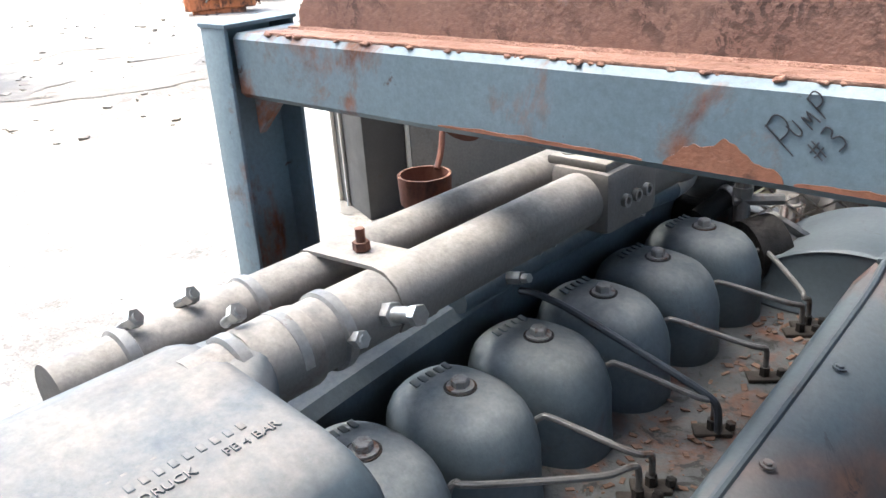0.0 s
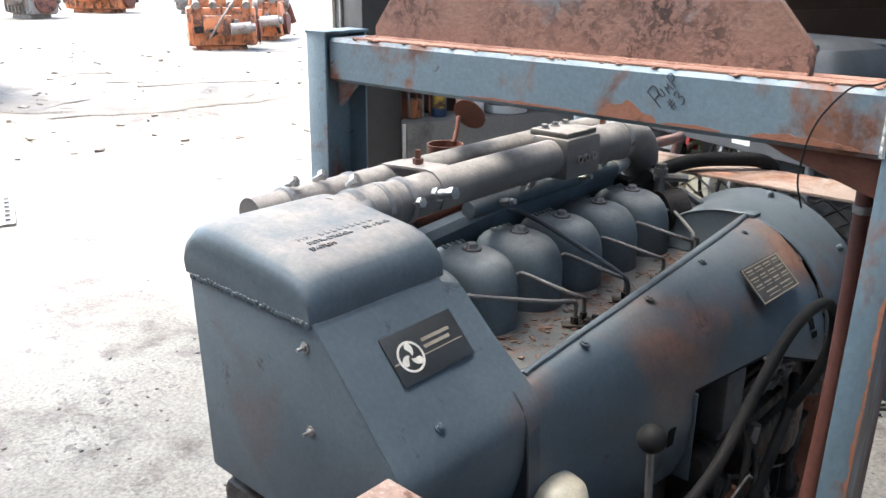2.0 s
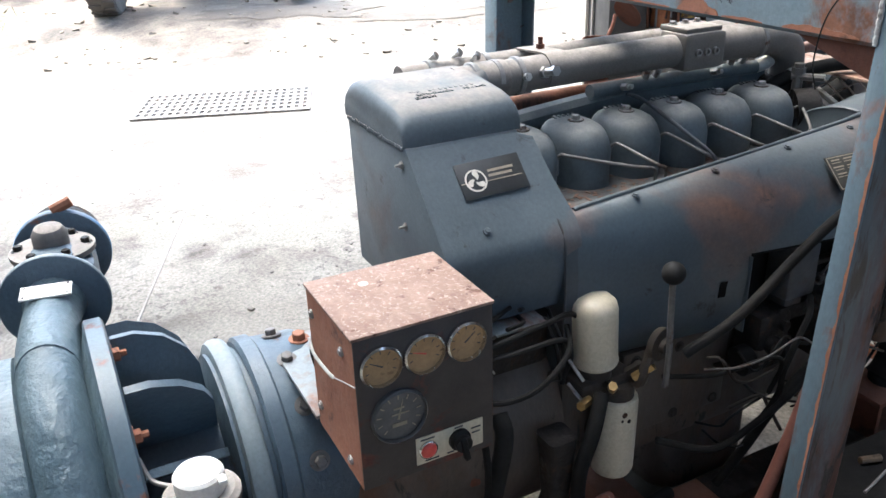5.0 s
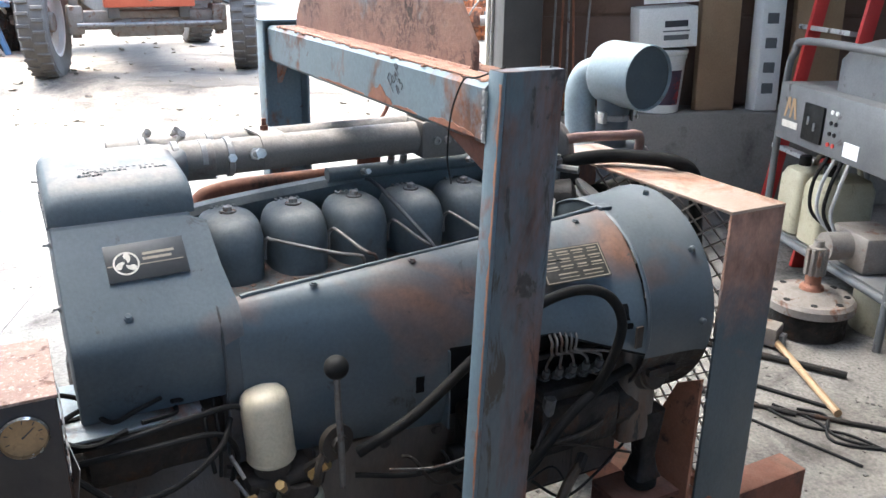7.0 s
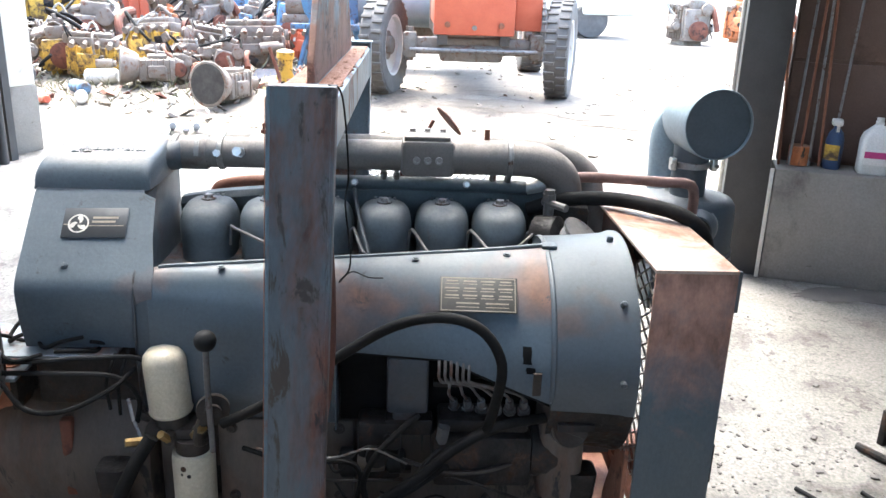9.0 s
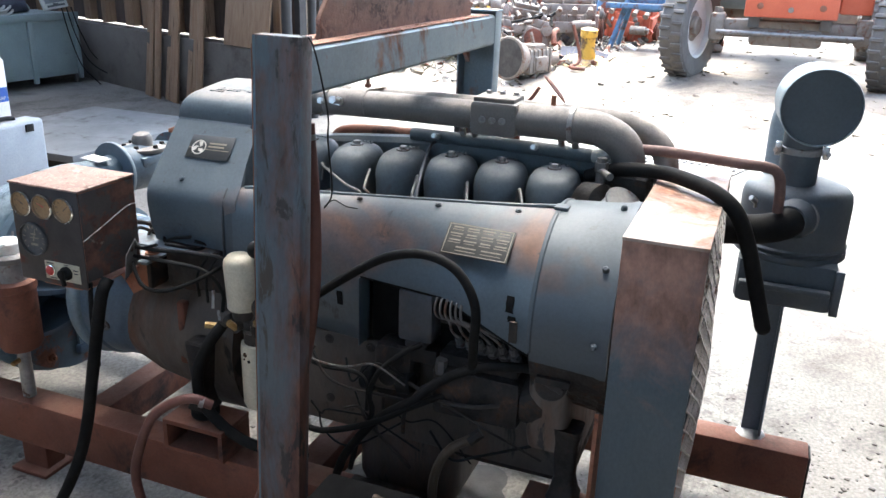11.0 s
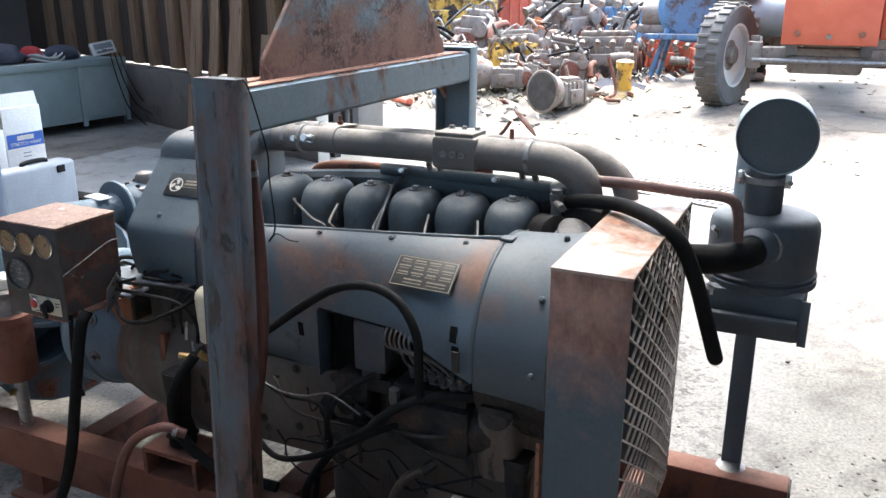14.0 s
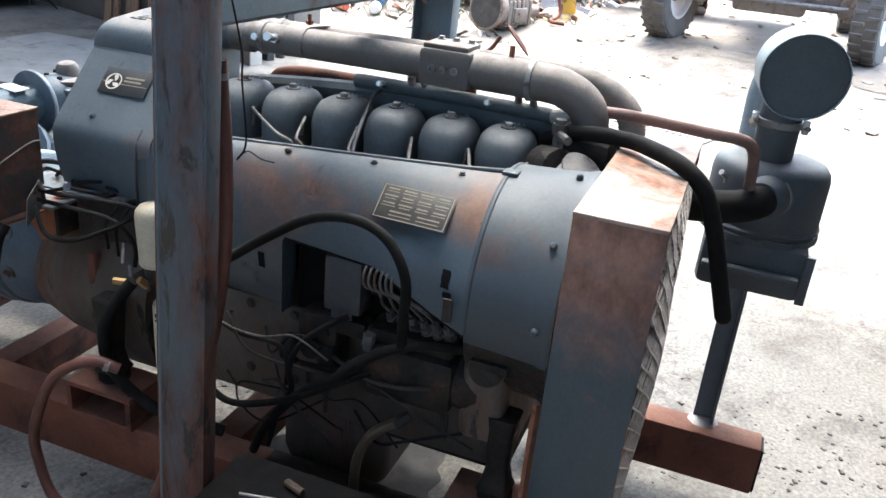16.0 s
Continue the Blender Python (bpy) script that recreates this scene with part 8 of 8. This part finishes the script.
    part("bell", moved(lathe([(0.26, 0), (0.27, 0.01), (0.26, 0.04), (0.19, 0.22), (0.16, 0.25)], (-0.35, 0, 0.27), (1, 0, -0.08), 28), m), mat, t)
    part("bell_mouth", moved(lathe([(0.235, 0), (0.12, 0.10)], (-0.353, 0, 0.27), (1, 0, -0.08), 28), m), "oil", t)
    part("case", moved(joined(box((-0.12, -0.15, 0.06), (0.38, 0.15, 0.36), 0.03), box((0.0, -0.19, 0.10), (0.25, 0.19, 0.28), 0.03), rod((0.36, 0, 0.22), (0.62, 0, 0.20), 0.075, 18)), m), mat, t)
    for k in range(6):
        part("rib", moved(box((-0.10 + 0.08 * k, -0.165, 0.08), (-0.085 + 0.08 * k, 0.165, 0.375), 0.004), m), mat, t)
    part("top_cover", moved(joined(box((0.02, -0.10, 0.36), (0.28, 0.10, 0.42), 0.02), rod((0.15, 0, 0.42), (0.13, 0.04, 0.56), 0.02, 10)), m), "scrap", t)


def make_engine_scrap(x, y, turn, mat, s=1.0, name="scrap_engine", lab="rusting engine block dumped in the yard", tilt=0.0):
    """A stripped engine: ribbed block, head, ports, pulleys, brackets and dangling hoses, no two alike."""
    rnd = random.Random(int(1000 * x) + int(77 * y))
    g = ground_z(x, y)
    m = pose(x, y, g - 0.03, tilt, 0.6 * tilt, turn) @ Matrix.Scale(s, 4)
    t = thing(name, (x, y, g), lab, "engine", group="scrap in the yard")
    ln, hd = rnd.uniform(0.34, 0.5), rnd.uniform(0.42, 0.6)
    bits = [box((-ln, -0.2, 0.08), (ln, 0.2, hd), 0.03), box((-0.8 * ln, -0.15, 0), (0.7 * ln, 0.15, 0.09), 0.02), box((-0.55 * ln, -0.26, 0.2), (0.3 * ln, -0.19, hd - 0.1), 0.02)]
    part("block", moved(joined(*bits), m), mat, t)
    for k in range(7):
        u = -ln + 2 * ln * (k + 0.5) / 7
        part("rib", moved(box((u - 0.012, -0.225, 0.1), (u + 0.012, 0.225, hd + 0.02)), m), mat, t)
    part("head", moved(joined(box((-0.9 * ln, -0.14, hd), (0.9 * ln, 0.12, hd + 0.14), 0.02), box((-0.8 * ln, -0.1, hd + 0.14), (0.75 * ln, 0.07, hd + 0.22), 0.025),
                              *[rod((-0.7 * ln + 0.28 * ln * k, -0.02, hd + 0.22), (-0.7 * ln + 0.28 * ln * k, -0.02, hd + 0.27), 0.025, 8) for k in range(6)]), m), "scrap" if rnd.random() < 0.6 else mat, t)
    for k in range(4):
        u = -0.72 * ln + 0.48 * ln * k
        part("port", moved(joined(rod((u, -0.14, hd + 0.07), (u, -0.26, hd + 0.03), 0.04, 10), rod((u, -0.255, hd + 0.03), (u, -0.27, hd + 0.025), 0.055, 6)), m), "scrap", t)
    part("pulley", moved(lathe([(0.15, 0), (0.15, 0.02), (0.12, 0.03), (0.15, 0.04), (0.15, 0.06), (0.05, 0.08)], (ln, rnd.uniform(-0.05, 0.05), 0.25), (1, 0, 0), 20), m), "skid_rust", t)
    part("pulley", moved(lathe([(0.09, 0), (0.09, 0.05), (0.03, 0.06)], (ln, 0.12, hd), (1, 0.1, 0), 16), m), "scrap", t)
    part("generator", moved(joined(rod((0.1, -0.32, 0.3), (0.36, -0.32, 0.32), 0.075, 16), rod((0.36, -0.32, 0.32), (0.41, -0.32, 0.32), 0.05, 14), box((0.15, -0.3, 0.36), (0.2, -0.2, 0.42))), m), "scrap", t)
    part("manifold", moved(tube([(-0.9 * ln, 0.2, hd), (0, 0.28, hd + 0.08), (0.9 * ln, 0.24, hd), (ln + 0.08, 0.3, 0.25)], 0.045, 10), m), "skid_rust", t)
    for k in range(4):
        p = Vector((rnd.uniform(-ln, ln), rnd.uniform(-0.2, 0.2), hd + 0.1))
        q = Vector((rnd.uniform(-ln, ln) * 1.4, rnd.uniform(-0.5, 0.5), rnd.uniform(0.02, 0.4)))
        part("hose", moved(tube([p, p + Vector((rnd.uniform(-0.15, 0.15), rnd.uniform(-0.2, 0.2), rnd.uniform(0.08, 0.25))), (p + q) / 2 + Vector((0, rnd.uniform(-0.25, 0.25), 0.12)), q], rnd.uniform(0.01, 0.028), 8, 4), m), ("black", "rubber", "scrap", "rope")[k], t)
    for k in range(5):
        c, d = Vector((rnd.uniform(-ln, ln), rnd.choice((-0.24, 0.24)), rnd.uniform(0.12, hd))), rnd.uniform(0.03, 0.08)
        part("bracket", moved(joined(box((-d, -0.02, -0.6 * d), (d, 0.02, d), 0.006), rod((0, -0.04, 0), (0, 0.05, 0), 0.4 * d, 8)), m @ Matrix.Translation(c) @ pose(0, 0, 0, rnd.uniform(-20, 20), rnd.uniform(-40, 40), rnd.uniform(-15, 15))), ("scrap", "greasy", mat)[k % 3], t)


def make_yard():
    make_truck()
    make_gearbox(-7.9, -1.70, 157, 0.95, "scrap")
    make_gearbox(-8.9, -2.9, 110, 0.9, "scrap")
    # yellow flange hub
    g = ground_z(-8.8, -1.15)
    t = thing("yellow_hub", (-8.8, -1.15, g), "yellow painted hub casting on the ground", "hub")
    part("flange", lathe([(0.30, 0), (0.31, 0.02), (0.22, 0.06), (0.12, 0.10)], (-8.8, -1.15, g), (0.25, 0.1, 1), 28), "yellow", t)
    part("spindle", lathe([(0.12, 0.08), (0.09, 0.22), (0.09, 0.34), (0.11, 0.36), (0.11, 0.44), (0.06, 0.46)], (-8.8, -1.15, g), (0.1, 0.05, 1), 20), "yellow", t)
    spots = [(-9.6, -2.1, 15, "scrap"), (-10.3, -3.2, 70, "yellow"), (-10.8, -1.9, 100, "scrap"), (-9.9, -4.3, 20, "yellow"), (-11.2, -5.2, 60, "scrap"), (-10.6, -6.4, 130, "scrap"), (-12.2, -3.6, 10, "orange"),
             (-12.6, -6.4, 80, "scrap"), (-13.4, -4.9, 40, "truck_red"), (-12.4, -1.2, 80, "truck_red"), (-11.6, -8.0, 30, "scrap"), (-14.3, -2.6, 0, "machine_blue"), (-13.6, -8.4, 10, "scrap"), (-14.6, -6.5, 60, "yellow")]
    for k, (x, y, a, mat) in enumerate(spots):
        lab = {"yellow": "yellow painted engine dumped in the yard", "orange": "faded orange engine dumped in the yard", "truck_red": "faded red engine dumped in the yard", "machine_blue": "blue painted engine dumped in the yard"}.get(mat, "rusting engine block dumped in the yard")
        make_engine_scrap(x, y, a, mat, 0.85 + 0.1 * (k % 4), lab=lab, tilt=(k * 37 % 31) - 14)
    for k, (x, y) in enumerate(((-9.2, -2.55), (-10.0, -2.75), (-9.5, -3.75), (-10.9, -2.7), (-11.6, -2.9), (-10.8, -4.7), (-10.2, -5.5), (-11.9, -5.9), (-9.6, -7.0), (-12.9, -2.7), (-11.5, -0.1), (-12.9, -7.6))):
        make_engine_scrap(x, y, 47 * k, ("scrap", "skid_rust", "yellow", "scrap", "greasy", "scrap")[k % 6], 0.6 + 0.1 * (k % 4), lab=("oily grey", "rusted", "dirty yellow", "dusty grey", "black greasy", "dusty grey")[k % 6] + " engine part heaped in the yard", tilt=(k * 53 % 41) - 20)
    for k, (x, y) in enumerate(((-13.2, -1.6), (-13.9, -3.6), (-13.0, -5.6), (-14.2, -7.4), (-15.5, -1.2), (-15.2, -4.8), (-12.2, -4.6), (-16.0, -8.5), (-11.9, -7.2))):
        make_engine_scrap(x, y, 61 * k, ("machine_blue", "scrap", "yellow", "rust", "scrap", "truck_red", "scrap", "machine_grey", "orange")[k], 1.5 + 0.25 * (k % 3), lab=("blue painted", "dusty grey", "dirty yellow", "rusted", "dusty grey", "faded red", "oily grey", "grey painted", "dirty orange")[k] + " large engine standing in the scrap", tilt=(k * 29 % 17) - 8)
    # tall blue pump machine on a stand
    x, y = -11.2, -0.75
    g = ground_z(x, y)
    t = thing("blue_machine", (x, y, g), "tall blue pump machine on a steel stand in the yard", "machine")
    part("casing", joined(lathe([(0.42, -0.16), (0.50, -0.10), (0.50, 0.10), (0.42, 0.16)], (x, y, g + 1.05), (1, 0.3, 0), 36), box((x - 0.3, y + 0.2, g + 1.2), (x + 0.2, y + 0.95, g + 1.42), 0.04)), "machine_blue", t)
    part("stand", joined(*[rod((x + dx, y + dy, g), (x + dx * 0.6, y + dy * 0.6, g + 0.75), 0.04, 8) for dx in (-0.35, 0.35) for dy in (-0.5, 0.5)], box((x - 0.4, y - 0.6, g + 0.6), (x + 0.4, y + 0.6, g + 0.68), 0.01)), "machine_blue", t)
    part("tank", rod((x - 0.2, y + 0.4, g + 0.95), (x - 0.1, y + 1.5, g + 0.95), 0.3, 24), "cap_blue", t)
    part("motor", joined(rod((x, y - 0.7, g + 0.95), (x, y - 0.2, g + 0.95), 0.2, 20), box((x - 0.2, y - 0.75, g + 0.68), (x + 0.2, y - 0.1, g + 0.8), 0.02)), "scrap", t)
    # cylinders, pipes and plates among the rubbish
    random.seed(77)
    for k, (x, y, a, ln, r, mat, lab) in enumerate(((-9.2, -4.75, 60, 0.8, 0.11, "machine_grey", "grey steel cylinder"), (-8.7, -5.2, 40, 0.7, 0.09, "cap_blue", "pale blue gas bottle"), (-9.6, -5.6, 80, 0.6, 0.13, "blue_plastic", "dark blue drum"),
                                                   (-8.2, -4.1, 50, 0.9, 0.05, "truck_red", "red pipe"), (-8.5, -3.6, 35, 0.5, 0.08, "machine_blue", "blue pipe piece"), (-8.0, -3.4, 20, 0.3, 0.07, "white_plastic", "white plastic bottle"),
                                                   (-9.0, -3.5, 100, 0.4, 0.10, "white_plastic", "white plastic can"), (-8.3, -4.7, 10, 1.1, 0.035, "rust", "rusty pipe"), (-9.9, -5.0, 150, 1.3, 0.03, "dull_steel", "bent steel pipe"))):
        g = ground_z(x, y)
        d = Vector((math.cos(radians(a)), math.sin(radians(a)), 0.04)) * ln / 2
        c = Vector((x, y, g + r * 0.9))
        solo("scrap_cylinder", rod(c - d, c + d, r, 20, soft=r * 0.25), mat, lab + " lying among the scrap", "scrap cylinder", group="scrap in the yard")
    for k, (x, y, a, r) in enumerate(((-9.4, -6.4, 20, 0.42), (-11.0, -3.9, 10, 0.45), (-12.6, -0.3, 40, 0.42))):
        g = ground_z(x, y)
        t = thing("old_tyre", (x, y, g), "bald dusty tyre lying among the scrap", "tyre", group="tyres in the yard")
        part("carcass", moved(lathe([(0.56 * r, -0.10), (0.85 * r, -0.13), (r, -0.08), (1.02 * r, 0), (r, 0.08), (0.85 * r, 0.13), (0.56 * r, 0.10), (0.62 * r, 0.06), (0.62 * r, -0.06), (0.56 * r, -0.10)], (0, 0, 0), (0, 0, 1), 28, cap=False), pose(x, y, g + 0.14 + 0.18 * r, 18, 8, a)), "tyre", t)
    for k in range(26):
        x, y = random.uniform(-12.5, -8.2), random.uniform(-7.0, -1.3)
        if (SHED.inverted() @ Vector((x, y, 0))).x > -4.3:
            continue
        g, a, w = ground_z(x, y), random.uniform(0, 180), random.uniform(0.12, 0.4)
        bm = sheet([[(w * (u / 3 - 0.5) * 2, 0.45 * w * (v / 3 - 0.5) * 2 * random.uniform(0.8, 1.1), 0.05 * noise.noise((u * 0.9, v * 0.9, k * 3.1))) for u in range(4)] for v in range(4)], 0.006)
        solo("scrap_plate", moved(bm, pose(x, y, g + 0.06, random.uniform(-30, 30), random.uniform(-25, 25), a)), random.choice(("skid_rust", "scrap", "scrap", "machine_grey", "cloth_dark")), "bent scrap sheet lying on the ground", "scrap plate", group="scrap plates in the yard")
    for k in range(70):
        x, y = random.uniform(-13.5, -8.0), random.uniform(-8.0, -1.0)
        if (SHED.inverted() @ Vector((x, y, 0))).x > -4.3:
            continue
        g, a, ln = ground_z(x, y), random.uniform(0, 360), random.uniform(0.3, 1.0)
        d = Vector((math.cos(a), math.sin(a), 0)) * ln
        e = Vector((-math.sin(a), math.cos(a), 0)) * random.uniform(-0.3, 0.3)
        p = Vector((x, y, g + 0.03))
        solo("scrap_hose" if k % 2 else "scrap_pipe", tube([p, p + d * 0.35 + e + Vector((0, 0, random.uniform(0, 0.25))), p + d * 0.7 - e * 0.5 + Vector((0, 0, random.uniform(0, 0.35))), p + d + Vector((0, 0, random.uniform(0, 0.5)))], random.uniform(0.012, 0.03), 8, 4),
             random.choice(("black", "skid_rust", "scrap", "rubber", "bamboo")), "length of old hose in the scrap" if k % 2 else "bent rusty pipe in the scrap", "hose" if k % 2 else "pipe", group="pipes and hoses in the scrap")
    shards = {m: [] for m in ("scrap", "chips", "white_card", "skid_rust", "dirt")}
    for k in range(4200):
        x, y = random.uniform(-13.5, -6.4), random.uniform(-9, -0.9)
        q = SHED.inverted() @ Vector((x, y, 0))
        if q.x > -2.9 or (y > -1.5 and x > -8.4) or random.random() < 0.6 * min(1, max(0, q.x + 5.2)):
            continue
        s = 0.010 + 0.10 * random.random() ** 2.4
        h = random.uniform(0.1, 0.7)
        bm = box((-s, -s * h, 0), (s, s * h, s * random.uniform(0.1, 0.7)))
        for v in bm.verts:
            v.co *= random.uniform(0.6, 1.15)
        shards[("scrap", "chips", "white_card", "skid_rust", "dirt")[k * 7 % 11 % 5]].append(moved(bm, pose(x, y, ground_z(x, y) - 0.01 + random.uniform(0, 0.05), random.uniform(-35, 35), random.uniform(-35, 35), random.uniform(0, 360))))
    for mat, lab in (("scrap", "loose scrap metal strewn over the ground"), ("chips", "dark scraps and rubble strewn over the ground"), ("white_card", "pale litter and broken plastic strewn over the ground"), ("skid_rust", "rusty bits strewn over the ground"), ("dirt", "clods and stones strewn over the ground")):
        solo("rubbish", joined(*shards[mat]), mat, lab, "rubbish", kind="stuff", at=(-9, -4, 0))
    # stones and clods over the rest of the yard
    stones = []
    for k in range(900):
        p = SHED @ Vector((-3.0 - 9 * random.random() ** 1.6, random.uniform(-7, 6), 0))
        s = 0.008 + 0.035 * random.random() ** 3
        bm = box((-s, -s * 0.8, -s * 0.3), (s, s * 0.8, s * 0.5))
        for v in bm.verts:
            v.co *= random.uniform(0.6, 1.15)
        stones.append(moved(bm, pose(p.x, p.y, ground_z(p.x, p.y), random.uniform(-20, 20), random.uniform(-20, 20), random.uniform(0, 360))))
    solo("stones", joined(*stones), "dirt", "stones and clods lying on the dirt yard", "stones", kind="stuff", at=(-8, 0, 0))
    # muddy patches and ruts
    for k, (u, v, ru, rv) in enumerate(((-5.6, 1.0, 0.5, 1.6), (-6.6, 0.4, 0.9, 0.9), (-5.0, 2.9, 0.35, 1.3), (-4.3, -0.6, 0.22, 1.2), (-6.1, 3.6, 1.1, 1.0), (-4.7, -2.2, 0.4, 0.9), (-3.8, 1.8, 0.16, 0.9), (-7.2, -1.6, 0.7, 1.2))):
        bm = bmesh.new()
        rings = []
        for f in (0.02, 0.35, 0.7, 1.0):
            ring = []
            for n in range(60):
                q = 2 * math.pi * n / 60
                e = 1 + 0.45 * noise.noise((1.6 * math.cos(q) + 7 * k, 1.6 * math.sin(q), 0)) + 0.3 * noise.noise((5 * math.cos(q), 5 * math.sin(q) + k, 0))
                p = SHED @ Vector((u + ru * f * e * math.cos(q), v + rv * f * e * math.sin(q), 0))
                ring.append(bm.verts.new((p.x, p.y, ground_z(p.x, p.y) + 0.006 + 0.012 * (1 - f))))
            rings.append(ring)
        for p, q in zip(rings, rings[1:]):
            for n in range(60):
                bm.faces.new((p[n], p[(n + 1) % 60], q[(n + 1) % 60], q[n]))
        solo("mud_patch", bm, "mud", "darker churned mud on the yard", "mud", kind="structure")
    # weeds
    leaves = bmesh.new()
    for k in range(1500):
        cx, cy = random.choice(((-8.6, -4.6), (-8.9, -2.2), (-8.8, -3.2), (-9.3, -5.6), (-9.8, -4.0), (-10.2, -2.6), (-11.8, -4.4), (-12.6, -2.2), (-10.6, -7.2)))
        p = Vector((cx + random.gauss(0, 0.55), cy + random.gauss(0, 0.55), 0))
        p.z = ground_z(p.x, p.y)
        d = Vector((random.uniform(-1, 1), random.uniform(-1, 1), random.uniform(0.2, 1.6))).normalized() * random.uniform(0.05, 0.22)
        s = d.orthogonal().normalized() * random.uniform(0.004, 0.010)
        v = [leaves.verts.new(c) for c in (p - s, p + s, p + d * 0.6 + s * 1.2, p + d, p + d * 0.6 - s * 1.2)]
        leaves.faces.new(v)
    solo("weeds", leaves, "leaf", "sparse green weeds between the scrap", "weeds", kind="stuff", at=(-10, -4, 0))
    # right of the truck
    make_engine_scrap(-10.4, 6.5, 60, "orange", 1.15, lab="orange engine dumped in the yard")
    make_engine_scrap(-11.5, 8.0, 40, "orange", 1.2, lab="orange engine dumped in the yard")
    x, y = -22.0, 3.9
    g = 0.17
    t = thing("white_truck", (x, y, g), "dusty white flatbed truck at the back of the yard", "truck")
    for dy in (-1.4, 1.4):
        for dx in (-0.8, 0.8):
            part("wheel", joined(lathe([(0.28, -0.13), (0.45, -0.13), (0.48, 0), (0.45, 0.13), (0.28, 0.13)], (x + dx, y + dy, g + 0.48), (1, 0, 0), 24)), "tyre", t)
            part("rim", lathe([(0.27, -0.12), (0.2, -0.05), (0.2, 0.05), (0.27, 0.12)], (x + dx, y + dy, g + 0.48), (1, 0, 0), 20), "rim", t)
    part("bed", box((x - 1.0, y - 2.4, g + 0.75), (x + 1.0, y + 1.0, g + 1.0), 0.03), "white_plastic", t)
    part("cab", box((x - 1.0, y + 1.1, g + 0.6), (x + 1.0, y + 2.6, g + 2.3), 0.12), "white_plastic", t)
    part("axle", box((x - 0.7, y - 1.5, g + 0.42), (x + 0.7, y + 1.5, g + 0.7), 0.03), "machine_grey", t)
    for k, (x, y, mat, lab, s) in enumerate(((-20, 7.6, "scrap", "grey machine far back in the yard", 1.6), (-21, 9.8, "orange", "orange machine far back in the yard", 1.7), (-19, 11.5, "scrap", "grey machine far back in the yard", 1.7),
                                             (-18, -4, "machine_blue", "blue machine far back in the yard", 1.8), (-19, -8, "scrap", "grey machine far back in the yard", 1.9), (-17, -10, "yellow", "yellow machine far back in the yard", 1.6), (-23, -1.5, "machine_grey", "grey machine far back in the yard", 1.8))):
        make_engine_scrap(x, y, 30 * k, mat, s, "yard_machine", lab)


# ---- dirt on the floor ----
def make_dirt():
    random.seed(41)
    bms = []
    for k in range(1500):
        if k < 120:
            x, y = random.gauss(-1.5, 0.25), random.gauss(0.2, 0.28)
        elif k < 420:
            x, y = random.gauss(-0.55, 0.3), random.gauss(1.55, 0.3)
        elif k < 640:
            x, y = random.uniform(-0.5, 0.9), random.uniform(-1.4, 0.8)
        elif k < 1000:
            x, y = random.uniform(-0.6, 0.8), random.uniform(1.4, 2.4)
        else:
            x, y = random.uniform(-4.5, 1.5), random.uniform(-3, 3)
        s = 0.0015 + 0.007 * random.random() ** 2.5 if k % 40 else random.uniform(0.006, 0.014)
        bms.append(moved(box((-s, -s * 0.7, 0), (s, s * 0.7, s * 0.6), s * 0.2, 1), pose(x, y, 0, 0, 0, random.uniform(0, 180))))
    solo("grit", joined(*bms), "chips", "dark grit and chips scattered on the concrete", "grit", kind="stuff", at=(0, 0, 0))

    def patch(c, rx, ry, seed, name, mat, lab):
        bm = bmesh.new()
        mid = bm.verts.new((c[0], c[1], c[2]))
        ring = []
        for k in range(72):
            q = 2 * math.pi * k / 72
            f = 1 + 0.30 * noise.noise((2 * math.cos(q) + seed, 2 * math.sin(q), 0)) + 0.15 * noise.noise((6 * math.cos(q), 6 * math.sin(q) + seed, 0))
            ring.append(bm.verts.new((c[0] + rx * f * math.cos(q), c[1] + ry * f * math.sin(q), c[2])))
        for k in range(72):
            bm.faces.new((mid, ring[k], ring[(k + 1) % 72]))
        solo(name, bm, mat, lab, "stain", kind="structure")
    for k, (v, rx, ry) in enumerate(((0.5, 0.12, 0.35), (1.0, 0.17, 0.4), (1.5, 0.2, 0.45))):
        q = SHED @ Vector((0.06 + rx * 0.4, v, 0))
        patch((q.x, q.y, 0.006 + 0.0006 * k), rx, ry, 4 + 3 * k, "wet_stain", "wet", "wet dark stain along the base wall")
    q = SHED @ Vector((-0.5, -0.2, 0.004))
    patch((q.x, q.y, 0.004), 0.35, 0.3, 9, "wet_stain", "wet", "shiny wet patch by the door jamb")
    for k, (x, y, rx, ry) in enumerate(((0.02, 1.12, 0.16, 0.08), (0.1, 0.35, 0.3, 0.28), (0.5, 0.65, 0.25, 0.3))):
        patch((x, y, 0.004 + 0.0005 * k), rx, ry, 13 + k, "oil_stain", "oil", "black oil stain on the concrete")


make_bucket()
make_cartons()
make_bottles()
make_ladder()
make_generator()
make_clutch()
make_floor_tools()
make_steel_cabinet()
make_left_clutter()
make_yard()
make_dirt()
